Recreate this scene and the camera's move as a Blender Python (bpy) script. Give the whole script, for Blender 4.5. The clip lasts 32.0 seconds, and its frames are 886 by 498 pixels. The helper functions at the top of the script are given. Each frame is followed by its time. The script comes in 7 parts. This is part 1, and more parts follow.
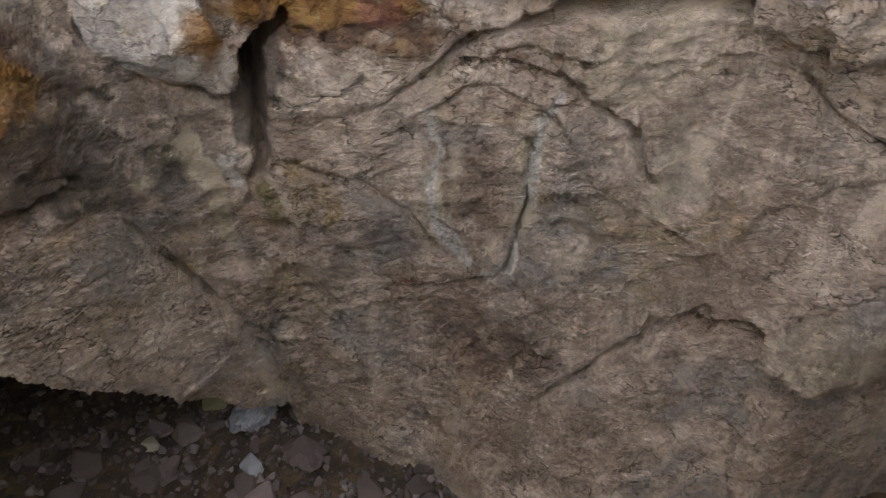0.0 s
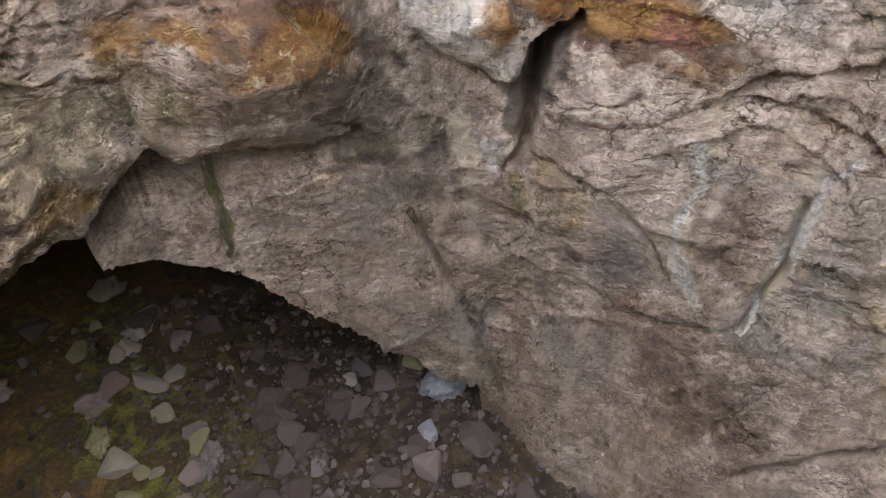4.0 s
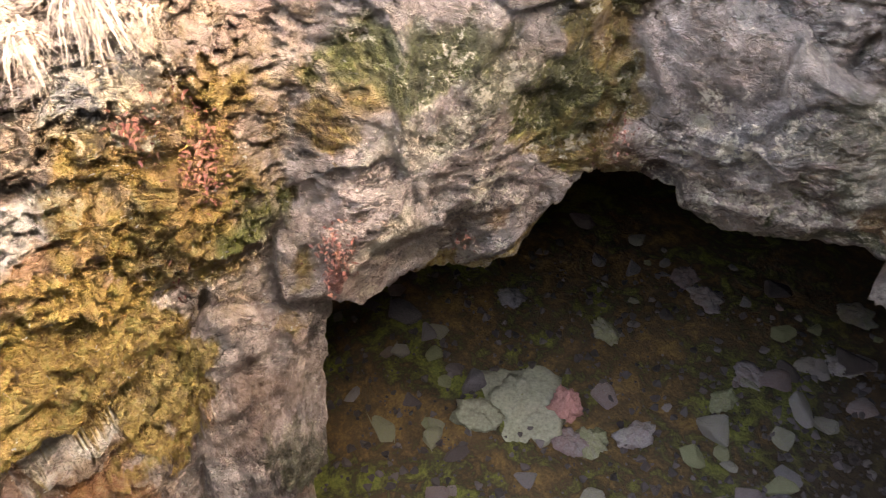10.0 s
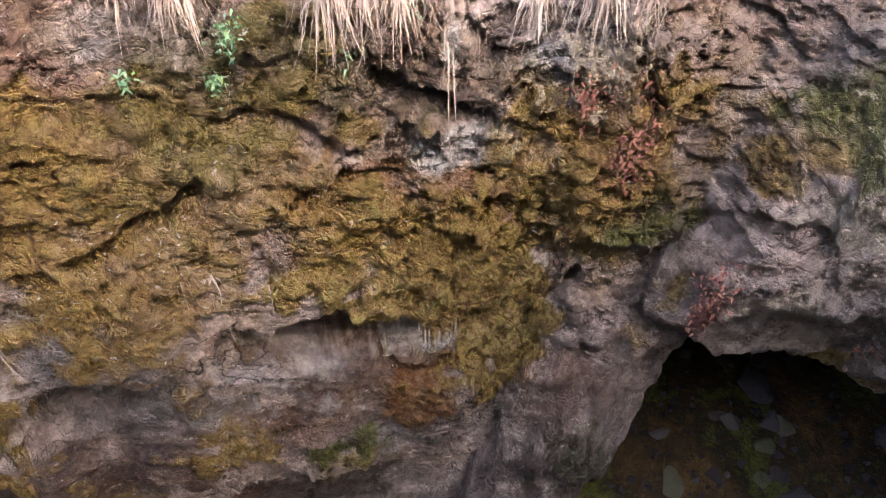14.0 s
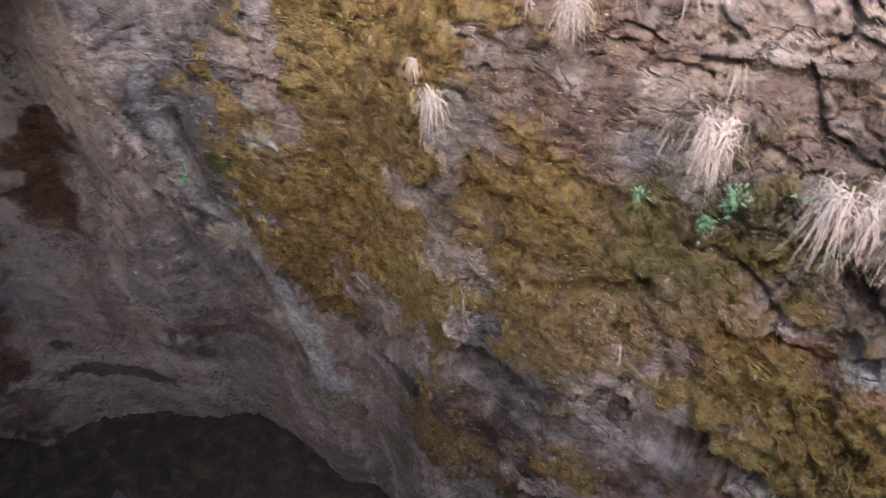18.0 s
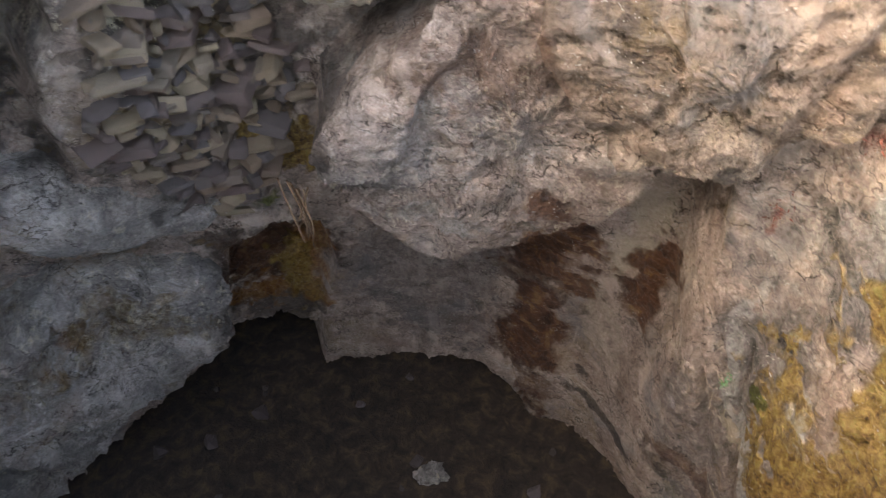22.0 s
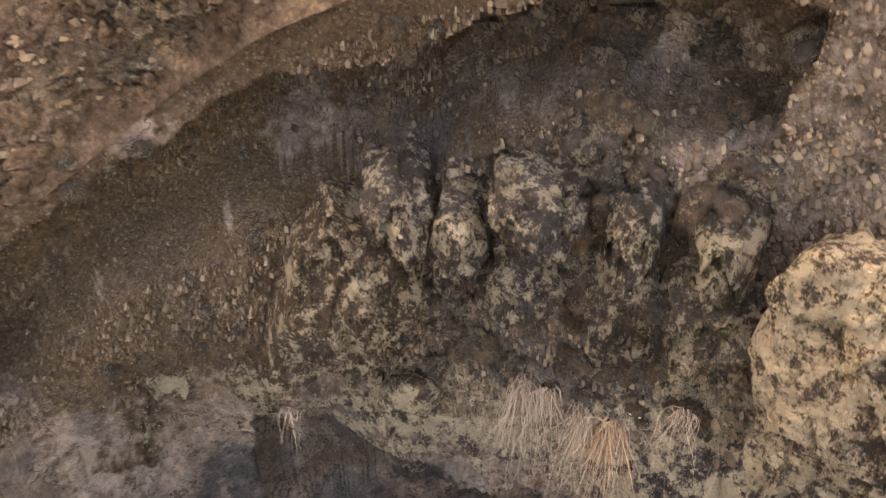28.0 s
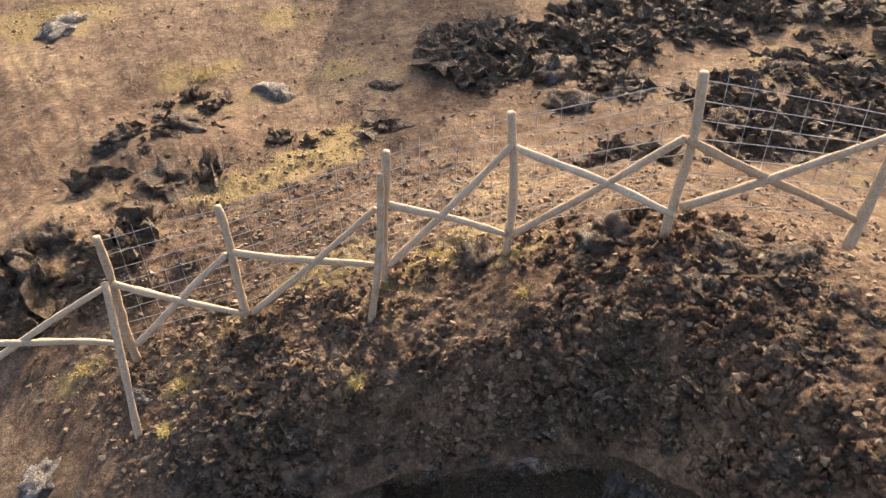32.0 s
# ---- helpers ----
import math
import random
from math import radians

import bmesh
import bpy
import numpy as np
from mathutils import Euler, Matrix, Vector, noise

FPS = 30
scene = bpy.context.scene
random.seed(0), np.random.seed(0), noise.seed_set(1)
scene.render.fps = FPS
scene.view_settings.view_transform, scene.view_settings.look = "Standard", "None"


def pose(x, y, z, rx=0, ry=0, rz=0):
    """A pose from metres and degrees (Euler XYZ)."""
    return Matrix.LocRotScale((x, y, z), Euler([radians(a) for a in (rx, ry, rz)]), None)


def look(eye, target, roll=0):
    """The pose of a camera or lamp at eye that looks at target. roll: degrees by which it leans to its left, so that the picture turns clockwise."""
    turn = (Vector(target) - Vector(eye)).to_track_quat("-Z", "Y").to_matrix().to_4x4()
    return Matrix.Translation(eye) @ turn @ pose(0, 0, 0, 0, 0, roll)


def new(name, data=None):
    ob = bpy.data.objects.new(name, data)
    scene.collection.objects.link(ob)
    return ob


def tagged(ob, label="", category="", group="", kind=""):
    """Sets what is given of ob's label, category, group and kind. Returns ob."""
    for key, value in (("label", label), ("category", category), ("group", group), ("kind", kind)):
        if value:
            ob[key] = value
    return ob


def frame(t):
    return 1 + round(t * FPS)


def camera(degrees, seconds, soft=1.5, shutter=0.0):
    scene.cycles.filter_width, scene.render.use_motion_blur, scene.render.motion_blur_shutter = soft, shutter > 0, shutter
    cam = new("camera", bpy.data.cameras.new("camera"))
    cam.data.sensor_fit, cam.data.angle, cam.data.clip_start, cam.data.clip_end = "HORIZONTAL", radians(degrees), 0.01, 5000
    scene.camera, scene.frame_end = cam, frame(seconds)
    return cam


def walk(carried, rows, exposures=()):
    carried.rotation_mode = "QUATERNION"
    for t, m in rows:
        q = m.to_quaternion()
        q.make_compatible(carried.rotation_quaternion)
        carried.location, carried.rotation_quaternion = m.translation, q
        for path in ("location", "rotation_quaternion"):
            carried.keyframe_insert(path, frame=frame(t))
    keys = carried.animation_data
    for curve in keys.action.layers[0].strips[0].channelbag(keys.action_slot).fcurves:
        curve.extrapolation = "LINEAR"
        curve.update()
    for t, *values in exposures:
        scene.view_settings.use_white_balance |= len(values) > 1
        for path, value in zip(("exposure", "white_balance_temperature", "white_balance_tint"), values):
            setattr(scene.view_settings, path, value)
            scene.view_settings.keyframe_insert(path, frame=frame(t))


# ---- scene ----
cam = camera(64.93, 32.0, soft=1.2, shutter=0.3)
PATH = [
    (0.0, -0.015, 0.017, 4.808, 48.18, -0.00, -36.58),
    (0.5, -0.014, 0.018, 4.809, 47.94, -0.00, -29.22),
    (1.0, -0.014, 0.019, 4.808, 48.16, -0.00, -21.91),
    (1.5, -0.013, 0.019, 4.808, 48.46, 0.00, -19.56),
    (2.0, -0.013, 0.019, 4.808, 48.72, 0.00, -18.67),
    (2.5, -0.014, 0.021, 4.809, 48.52, -0.00, -17.19),
    (4.5, -0.017, 0.022, 4.809, 48.49, -0.00, -6.52),
    (5.0, -0.017, 0.024, 4.808, 48.45, -0.00, 1.20),
    (5.5, -0.016, 0.025, 4.807, 48.39, -0.00, 8.55),
    (6.0, -0.015, 0.027, 4.806, 48.37, -0.00, 13.94),
    (6.5, -0.014, 0.030, 4.804, 48.33, 0.00, 19.54),
    (7.0, -0.004, 0.040, 4.811, 47.96, -0.00, 26.53),
    (7.5, -0.000, 0.033, 4.805, 48.42, -0.00, 32.19),
    (8.0, 0.002, 0.036, 4.802, 48.33, -0.00, 38.91),
    (8.5, 0.005, 0.036, 4.800, 48.30, -0.00, 44.78),
    (9.0, 0.009, 0.041, 4.796, 48.19, 0.00, 51.43),
    (9.5, 0.007, 0.050, 4.793, 47.96, 0.00, 57.21),
    (10.0, 0.008, 0.051, 4.793, 47.93, 0.00, 64.06),
    (10.5, 0.009, 0.051, 4.790, 47.90, 0.00, 70.06),
    (11.0, 0.009, 0.053, 4.792, 47.87, -0.00, 76.76),
    (11.5, 0.006, 0.052, 4.791, 47.96, -0.00, 82.47),
    (12.0, 0.003, 0.055, 4.790, 47.93, -0.00, 89.01),
    (12.5, 0.000, 0.058, 4.787, 48.04, -0.00, 94.51),
    (13.0, -0.006, 0.062, 4.784, 47.99, -0.00, 100.20),
    (13.5, -0.008, 0.064, 4.784, 47.95, 0.00, 103.80),
    (15.5, 0.045, 0.043, 4.797, 48.19, 0.00, 109.78),
    (16.0, 0.053, 0.056, 4.822, 48.13, 0.00, 118.12),
    (16.5, 0.060, 0.094, 4.875, 48.02, -0.00, 126.21),
    (17.0, 0.064, 0.117, 4.980, 48.17, -0.00, 134.88),
    (17.5, 0.073, 0.127, 5.108, 48.26, -0.00, 143.18),
    (18.0, 0.068, 0.132, 5.265, 48.26, -0.00, 151.73),
    (18.5, 0.055, 0.125, 5.402, 48.27, 0.00, 159.66),
    (19.0, 0.040, 0.116, 5.540, 48.26, -0.00, 167.69),
    (19.5, 0.039, 0.098, 5.678, 48.31, -0.00, 175.19),
    (20.0, 0.051, 0.081, 5.807, 48.38, 0.00, 182.46),
    (20.5, 0.069, 0.052, 5.940, 48.35, 0.00, 189.49),
    (21.0, 0.050, 0.004, 6.083, 48.42, 0.00, 197.01),
    (21.5, 0.044, -0.034, 6.209, 48.41, 0.00, 203.79),
    (22.0, 0.006, -0.064, 6.365, 48.39, 0.00, 210.57),
    (22.5, 0.000, -0.099, 6.604, 48.29, -0.00, 218.06),
    (23.0, -0.014, -0.128, 6.886, 48.31, 0.00, 226.67),
    (23.5, -0.042, -0.167, 7.173, 48.35, -0.00, 234.93),
    (24.0, -0.049, -0.213, 7.479, 48.40, -0.00, 243.39),
    (24.5, -0.020, -0.246, 7.778, 48.38, -0.00, 251.53),
    (25.0, -0.001, -0.223, 8.090, 48.47, 0.00, 260.11),
    (25.5, 0.053, -0.202, 8.398, 48.63, -0.00, 268.24),
    (26.0, 0.078, -0.205, 8.705, 48.62, 0.00, 276.40),
    (26.5, 0.038, -0.171, 9.012, 48.87, -0.00, 283.92),
    (28.5, -0.019, -0.076, 10.412, 47.91, 0.00, 302.45),
    (29.0, 0.026, -0.103, 10.990, 48.28, -0.00, 308.69),
    (29.5, -0.008, -0.024, 11.577, 48.17, 0.00, 313.67),
    (30.0, -0.027, -0.029, 12.202, 48.21, 0.00, 319.59),
    (30.5, 0.022, -0.052, 12.739, 48.17, 0.00, 324.56),
    (31.0, 0.025, -0.015, 13.204, 48.11, 0.00, 329.31),
    (31.5, -0.008, -0.001, 13.495, 48.07, 0.00, 333.00),
    (32.0, -0.011, 0.044, 13.673, 48.62, 0.00, 335.99),
]
walk(cam, [(t, pose(x, y, z, rx, ry, rz)) for t, x, y, z, rx, ry, rz in PATH],
     exposures=[(0.0, 5.45, 16000, 19),
                (2.0, 5.8, 14500, 19),
                (6.0, 6.32, 14000, 17),
                (9.0, 6.15, 11000, 15),
                (11.0, 5.4, 9000, 17),
                (13.0, 4.75, 7600, 20),
                (16.0, 4.62, 7000, 20),
                (17.0, 4.1, 6300, 20),
                (18.0, 4.0, 6300, 17),
                (19.0, 4.05, 6700, 14),
                (21.0, 4.6, 7300, 10),
                (23.0, 4.6, 10300, 16),
                (26.0, 3.75, 15000, 27),
                (28.5, 3.45, 13000, 23),
                (29.0, 3.3, 11200, 21),
                (30.0, 2.4, 8900, 19),
                (31.0, 1.95, 8000, 16),
                (32.0, 1.55, 7300, 13)])

# ---- sky and sun ----
SUN_TURN, SUN_HEIGHT = 325.0, 25.5
world = bpy.data.worlds.new("sky")
scene.world = world
world.use_nodes = True
wn = world.node_tree.nodes
sky = wn.new("ShaderNodeTexSky")
sky.sky_type, sky.sun_disc = "NISHITA", False
sky.sun_elevation, sky.sun_rotation = radians(SUN_HEIGHT), radians(360 - SUN_TURN)
sky.air_density, sky.dust_density, sky.ozone_density = 0.6, 3.6, 0.2
wn["Background"].inputs["Strength"].default_value = 0.15
world.node_tree.links.new(sky.outputs[0], wn["Background"].inputs["Color"])
sun = new("sun", bpy.data.lights.new("sun", "SUN"))
sun.data.energy, sun.data.angle, sun.data.color = 2.3, radians(0.6), (1.0, 0.84, 0.64)
sun_way = Vector((-math.sin(radians(SUN_TURN)) * math.cos(radians(SUN_HEIGHT)),
                  math.cos(radians(SUN_TURN)) * math.cos(radians(SUN_HEIGHT)), math.sin(radians(SUN_HEIGHT))))
sun.matrix_world = look(sun_way * 50, (0, 0, 0))


# ---- noise on arrays ----
HX, HY, HZ, HS = 374761393, 668265263, 2147483647, 974634777
PIECE = 1 << 14


def scramble(h):
    """Whole numbers to 0..1."""
    h = (h ^ (h >> np.uint32(13))) * np.uint32(1274126177)
    h = (h ^ (h >> np.uint32(15))) * np.uint32(2246822519)
    return ((h ^ (h >> np.uint32(16))) & np.uint32(0xFFFFFF)).astype(np.float32) / np.float32(0xFFFFFF)


def corners(p):
    i = np.floor(p).astype(np.int64)
    h = [(i[:, k] * m & 0xFFFFFFFF).astype(np.uint32) for k, m in enumerate((HX, HY, HZ))]
    return i, h


def seeded(seed):
    return np.uint32(seed * HS & 0xFFFFFFFF)


def smooth_noise(p, seed=0):
    """Value noise in 0..1 at the rows of p."""
    out = np.empty(len(p))
    for a in range(0, len(p), PIECE):
        q = p[a:a + PIECE]
        i, (hx, hy, hz) = corners(q)
        f = (q - i).astype(np.float32)
        f = f * f * f * (f * (f * 6 - 15) + 10)
        hz = hz + seeded(seed)
        rows = []
        for x in (0, 1):
            hxx = hx + np.uint32(HX) if x else hx
            line = []
            for y in (0, 1):
                hxy = hxx + (hy + np.uint32(HY) if y else hy)
                low, high = scramble(hxy + hz), scramble(hxy + (hz + np.uint32(HZ)))
                line.append(low + (high - low) * f[:, 2])
            rows.append(line[0] + (line[1] - line[0]) * f[:, 1])
        out[a:a + PIECE] = rows[0] + (rows[1] - rows[0]) * f[:, 0]
    return out


def fbm(p, octaves=4, seed=0, gain=0.5, ridged=False):
    total, amp, norm = 0, 1.0, 0
    for k in range(octaves):
        n = smooth_noise(p * 2.03 ** k + 17.3 * k, seed + k)
        n = 1 - np.abs(2 * n - 1) if ridged else n
        total, norm, amp = total + amp * n, norm + amp, amp * gain
    return total / norm


def cells(p, seed=0):
    """Distance to the nearest two of scattered points: first, and gap to the second; and the nearest one's tone."""
    first, gap, tones = np.empty(len(p)), np.empty(len(p)), np.empty(len(p))
    for n in range(0, len(p), PIECE):
        q = p[n:n + PIECE]
        i, (hx, hy, hz) = corners(q)
        f = (q - i).astype(np.float32)
        d1, d2 = np.full(len(q), 81.0, np.float32), np.full(len(q), 81.0, np.float32)
        key = np.zeros(len(q), np.uint32)
        for a in (-1, 0, 1):
            for b in (-1, 0, 1):
                for c in (-1, 0, 1):
                    h = hx + hy + hz + np.uint32((a * HX + b * HY + c * HZ) & 0xFFFFFFFF)
                    dx = a + scramble(h + seeded(seed)) - f[:, 0]
                    dy = b + scramble(h + seeded(seed + 1)) - f[:, 1]
                    dz = c + scramble(h + seeded(seed + 2)) - f[:, 2]
                    d = dx * dx + dy * dy + dz * dz
                    near = d < d1
                    d2 = np.where(near, d1, np.minimum(d2, d))
                    key = np.where(near, h, key)
                    d1 = np.where(near, d, d1)
        first[n:n + PIECE] = np.sqrt(d1)
        gap[n:n + PIECE] = np.sqrt(d2) - np.sqrt(d1)
        tones[n:n + PIECE] = scramble(key + seeded(seed + 3))
    return first, gap, tones


def step(a, b, x):
    u = np.clip((x - a) / (b - a), 0, 1)
    return u * u * (3 - 2 * u)


# ---- plan: the shaft is described by turn (degrees), height and radius ----
STATIONS = {}


def station(turn, *radii):
    STATIONS[turn] = radii


station(0, 3.5, 3.45, 3.3, 3.2, 3.3, 3.5, 3.8, 3.9, 4.3, 5)
station(15, 3.5, 3.4, 3.3, 3.3, 3.2, 3.4, 3.9, 4.5, 5.2, 6)
station(30, 3.4, 3.3, 3.2, 3.1, 3.1, 3.3, 3.8, 4.4, 5, 5.5)
station(45, 3.1, 3, 2.95, 2.9, 2.9, 3.1, 3.5, 4, 4.5, 5)
station(60, 2.7, 2.65, 2.6, 2.55, 2.6, 2.8, 3.2, 3.6, 4, 4.5)
station(75, 2.3, 2.25, 2.2, 2.2, 2.3, 2.5, 2.8, 3.2, 3.6, 4)
station(90, 2.1, 2.05, 2, 1.95, 2, 2.2, 2.5, 2.9, 3.3, 3.8)
station(105, 1.9, 1.85, 1.8, 1.8, 1.85, 2.1, 2.4, 2.8, 3.2, 3.8)
station(120, 1.75, 1.72, 1.72, 1.72, 1.75, 2, 2.3, 2.7, 3.1, 3.6)
station(135, 1.85, 1.8, 1.75, 1.75, 1.85, 2.1, 2.4, 2.8, 3.2, 3.6)
station(150, 2.1, 2.05, 2, 2, 2, 2.2, 2.5, 2.9, 3.3, 3.8)
station(165, 2.9, 2.85, 2.75, 2.6, 2.5, 2.6, 2.8, 3.1, 3.5, 4)
station(180, 3.9, 3.6, 3.3, 3.05, 3, 3, 3.1, 3.3, 3.7, 4)
station(195, 4.5, 4.4, 4.2, 4, 3.6, 3.4, 3.3, 3.5, 3.9, 4.2)
station(210, 4.9, 4.8, 4.6, 4.4, 4.2, 3.9, 3.7, 3.8, 4.1, 4.4)
station(225, 5.2, 5, 4.6, 4.3, 4.1, 4, 3.9, 4, 4.2, 4.6)
station(240, 5.3, 5.2, 4.9, 4.4, 3.9, 3.4, 3.2, 3.3, 3.6, 4.2)
station(255, 5.3, 5.2, 4.9, 4.5, 4.1, 2.55, 2.5, 3, 3.5, 4.2)
station(270, 4.2, 4.2, 4.1, 3.9, 3.6, 2.45, 2.45, 2.8, 3.35, 3.6)
station(285, 2.7, 3, 3.3, 3.5, 3.5, 2.5, 2.55, 2.9, 3.45, 3.45)
station(300, 2.3, 2.8, 3.15, 3.35, 3.4, 2.7, 2.6, 2.9, 3.6, 3.55)
station(315, 2.4, 2.85, 3.1, 3.3, 3.3, 3.3, 2.9, 3.2, 3.85, 3.9)
station(330, 2.95, 3.15, 3.2, 3.2, 3.3, 3.4, 3.4, 3.5, 3.9, 3.95)
station(345, 3.4, 3.35, 3.3, 3.2, 3.3, 3.4, 3.6, 3.8, 4.1, 4.3)
RADII = np.array([STATIONS[k] for k in sorted(STATIONS)])


def shaft_radius(turn, z):
    turn, z = np.mod(turn, 360), np.clip(z, 0, 8.999)
    i, j = (turn // 15).astype(int), np.floor(z).astype(int)
    u, w = turn / 15 - i, z - j
    u = u * u * (3 - 2 * u)
    low = RADII[i % 24, j] * (1 - u) + RADII[(i + 1) % 24, j] * u
    high = RADII[i % 24, j + 1] * (1 - u) + RADII[(i + 1) % 24, j + 1] * u
    return low * (1 - w) + high * w


def rim_height(turn):
    turns = (0, 15, 30, 45, 60, 90, 120, 150, 180, 210, 225, 240, 265, 282, 291, 302, 317, 324, 330, 340, 345, 360)
    heights = (6.95, 6.7, 6.0, 5.4, 5.2, 5.2, 5.4, 5.6, 6.0, 6.6, 7.1, 8.1, 9.0, 8.95, 8.82, 8.6, 8.1, 7.88, 7.7, 7.45, 7.3, 6.95)
    return np.interp(np.mod(turn, 360), turns, heights)


def crest_height(turn):
    turns = (0, 14, 30, 45, 60, 120, 180, 210, 240, 265, 285, 295, 305, 313, 330, 340, 348, 360)
    heights = (7.5, 7.0, 6.4, 5.7, 5.4, 5.6, 6.2, 6.8, 8.3, 9.4, 9.45, 9.35, 9.2, 9.13, 8.45, 8.08, 7.9, 7.5)
    return np.interp(np.mod(turn, 360), turns, heights)


def place(turn, r, z):
    a = np.radians(turn)
    return np.stack([-np.sin(a) * r, np.cos(a) * r, z + 0 * r], -1)


def turn_gap(a, b):
    return np.mod(a - b + 180, 360) - 180


def outline_depth(turn, z, outline, scale):
    """Signed distance in metres to a closed outline of (turn, height); positive inside."""
    c = outline[0][0]
    q = np.array([(turn_gap(a, c) * scale, b) for a, b in outline])
    x, y = turn_gap(turn, c) * scale, z
    best, inside = np.full(len(x), 1e9), np.zeros(len(x), bool)
    for k in range(len(q)):
        (ax, ay), (bx, by) = q[k], q[(k + 1) % len(q)]
        ex, ey = bx - ax, by - ay
        u = np.clip(((x - ax) * ex + (y - ay) * ey) / (ex * ex + ey * ey + 1e-12), 0, 1)
        best = np.minimum(best, np.hypot(x - ax - u * ex, y - ay - u * ey))
        cross = ((ay > y) != (by > y)) & (x < ex * (y - ay) / (ey if abs(ey) > 1e-9 else 1e-9) + ax)
        inside ^= cross
    return np.where(inside, best, -best)


def line_distance(turn, z, line, scale):
    c = line[0][0]
    q = np.array([(turn_gap(a, c) * scale, b) for a, b in line])
    x, y = turn_gap(turn, c) * scale, z
    best = np.full(len(x), 1e9)
    for (ax, ay), (bx, by) in zip(q[:-1], q[1:]):
        ex, ey = bx - ax, by - ay
        u = np.clip(((x - ax) * ex + (y - ay) * ey) / (ex * ex + ey * ey + 1e-12), 0, 1)
        best = np.minimum(best, np.hypot(x - ax - u * ex, y - ay - u * ey))
    return best


# hollows: outline, radius of the back wall, softness of the lip
HOLLOWS = []
def hollow(outline, back, soft=0.05, scale=0.05):
    HOLLOWS.append((outline, back, soft, scale))


# cracks: line, width, depth
CRACKS = []
def crack(line, width, depth, scale=0.055):
    CRACKS.append((line, width, depth, scale))


# growth, stains and painted shade: kind, turn, height, half width, half height, strength
PATCHES = []
def patch(kind, turn, z, w, h, strength=1.0):
    PATCHES.append((kind, turn, z, w, h, strength))


# streaks: kind, line, half width, strength
STREAKS = []
def streak(kind, line, width, strength=1.0):
    STREAKS.append((kind, line, width, strength))


hollow([(80.6, 2.67), (73.8, 2.6), (61, 2.39), (52.1, 2.61), (49.8, 2.84), (46.5, 2.89), (38.7, 2.7), (28.9, 2.57), (22, 2.68), (22, 2.62), (18.7, 2.67), (21.1, 2.44), (22.4, 2.34), (14.3, 2.09), (10.1, 1.95), (3.2, 1.36), (354.8, 0.8), (344.5, 0.47), (342, -0.5), (80, -0.5), (89.6, 1.12), (82.1, 1.58), (78.8, 1.95), (75.6, 2.52)], 7.0, 0.06)
hollow([(320.9, 5.68), (316, 5.6), (313.1, 5.73), (307.3, 5.51), (303.2, 5.22), (295.6, 5.24), (288.6, 5.32), (277.7, 5.49), (270.9, 5.6), (265.7, 5.57), (260.4, 5.46), (256.6, 5.58), (256.8, 5.51), (255.5, 5.7), (251, 5.72), (246.9, 5.51), (239.9, 5.33), (242, 4.9), (243, 4), (325, 4)], 4.4, 0.05)
hollow([(235.6, 0.88), (241.5, 0.55), (248.3, 0.24), (254.5, -0.36), (262, -0.5), (196, -0.5), (201, 0.38), (204.9, 0.65), (209.5, 0.61), (214, 0.63), (224.3, 0.21), (226.5, 0.77)], 6.6, 0.1, 0.08)
hollow([(345.6, 7.12), (340.8, 7.1), (335.5, 7.35), (328.2, 7.62), (323.3, 7.69), (317, 7.88), (301.9, 8.06), (291, 8.47), (282.1, 8.69), (277.6, 8.66), (266.4, 8.63), (266.4, 7.93), (277.6, 7.96), (282.1, 7.99), (291, 7.77), (301.9, 7.36), (317, 7.18), (323.3, 6.99), (328.2, 6.92), (335.5, 6.65), (340.8, 6.4), (345.6, 6.42)], 4.45, 0.05, 0.07)
hollow([(22.1, 2.58), (14.8, 2.86), (7.9, 2.84), (356.7, 2.83), (356.5, 2.78), (7.8, 2.74), (14.8, 2.72), (18.8, 2.56)], 3.95, 0.04, 0.055)
hollow([(342.0, 3.12), (340.5, 3.32), (337.7, 3.47), (336.9, 3.4), (338.4, 3.21), (339.9, 3.01), (340.4, 2.9), (340.9, 2.96)], 4.2, 0.015)
hollow([(16.9, 2.81), (12.8, 2.82), (6, 2.8), (358.9, 2.84), (356.8, 2.75), (1.5, 2.66), (7.2, 2.63), (11.5, 2.59), (15.9, 2.52), (21.2, 2.46), (20.5, 2.69)], 5.8, 0.02)
hollow([(237.9, 0.51), (233.9, 1.26), (228, 1.38), (224.8, 0.98), (224, 0.38), (224, -0.31)], 6.2, 0.06, 0.07)
hollow([(256.5, 5.66), (254.3, 5.59), (251.8, 5.4), (248.8, 4.89), (252.4, 5.16), (257, 5.4)], 5.6, 0.05, 0.07)
crack([(19.2, 2.68), (14.8, 2.83), (7.9, 2.82), (2.6, 2.82), (356.9, 2.81)], 0.035, 0.22)
crack([(352, 3.55), (348.7, 3.32), (343.9, 3.14), (341.3, 3.02), (340.8, 2.95)], 0.025, 0.15)
crack([(340.4, 3.05), (340.7, 2.85), (340.9, 2.71), (342.3, 2.56)], 0.028, 0.2)
crack([(340.8, 2.68), (337.4, 2.64), (333.4, 2.54), (327.2, 2.27), (324.2, 2.03)], 0.018, 0.06)
crack([(325.7, 3.1), (321.4, 3.2), (316.6, 3.13), (312.8, 3.09), (309.8, 2.94), (306.3, 2.87), (303.8, 2.55)], 0.02, 0.06)
crack([(316.3, 3.37), (312.8, 3.41), (307.5, 3.48)], 0.03, 0.12)
crack([(316.7, 1.98), (314.9, 2.3), (315.3, 2.53), (315.2, 2.76)], 0.018, 0.05)
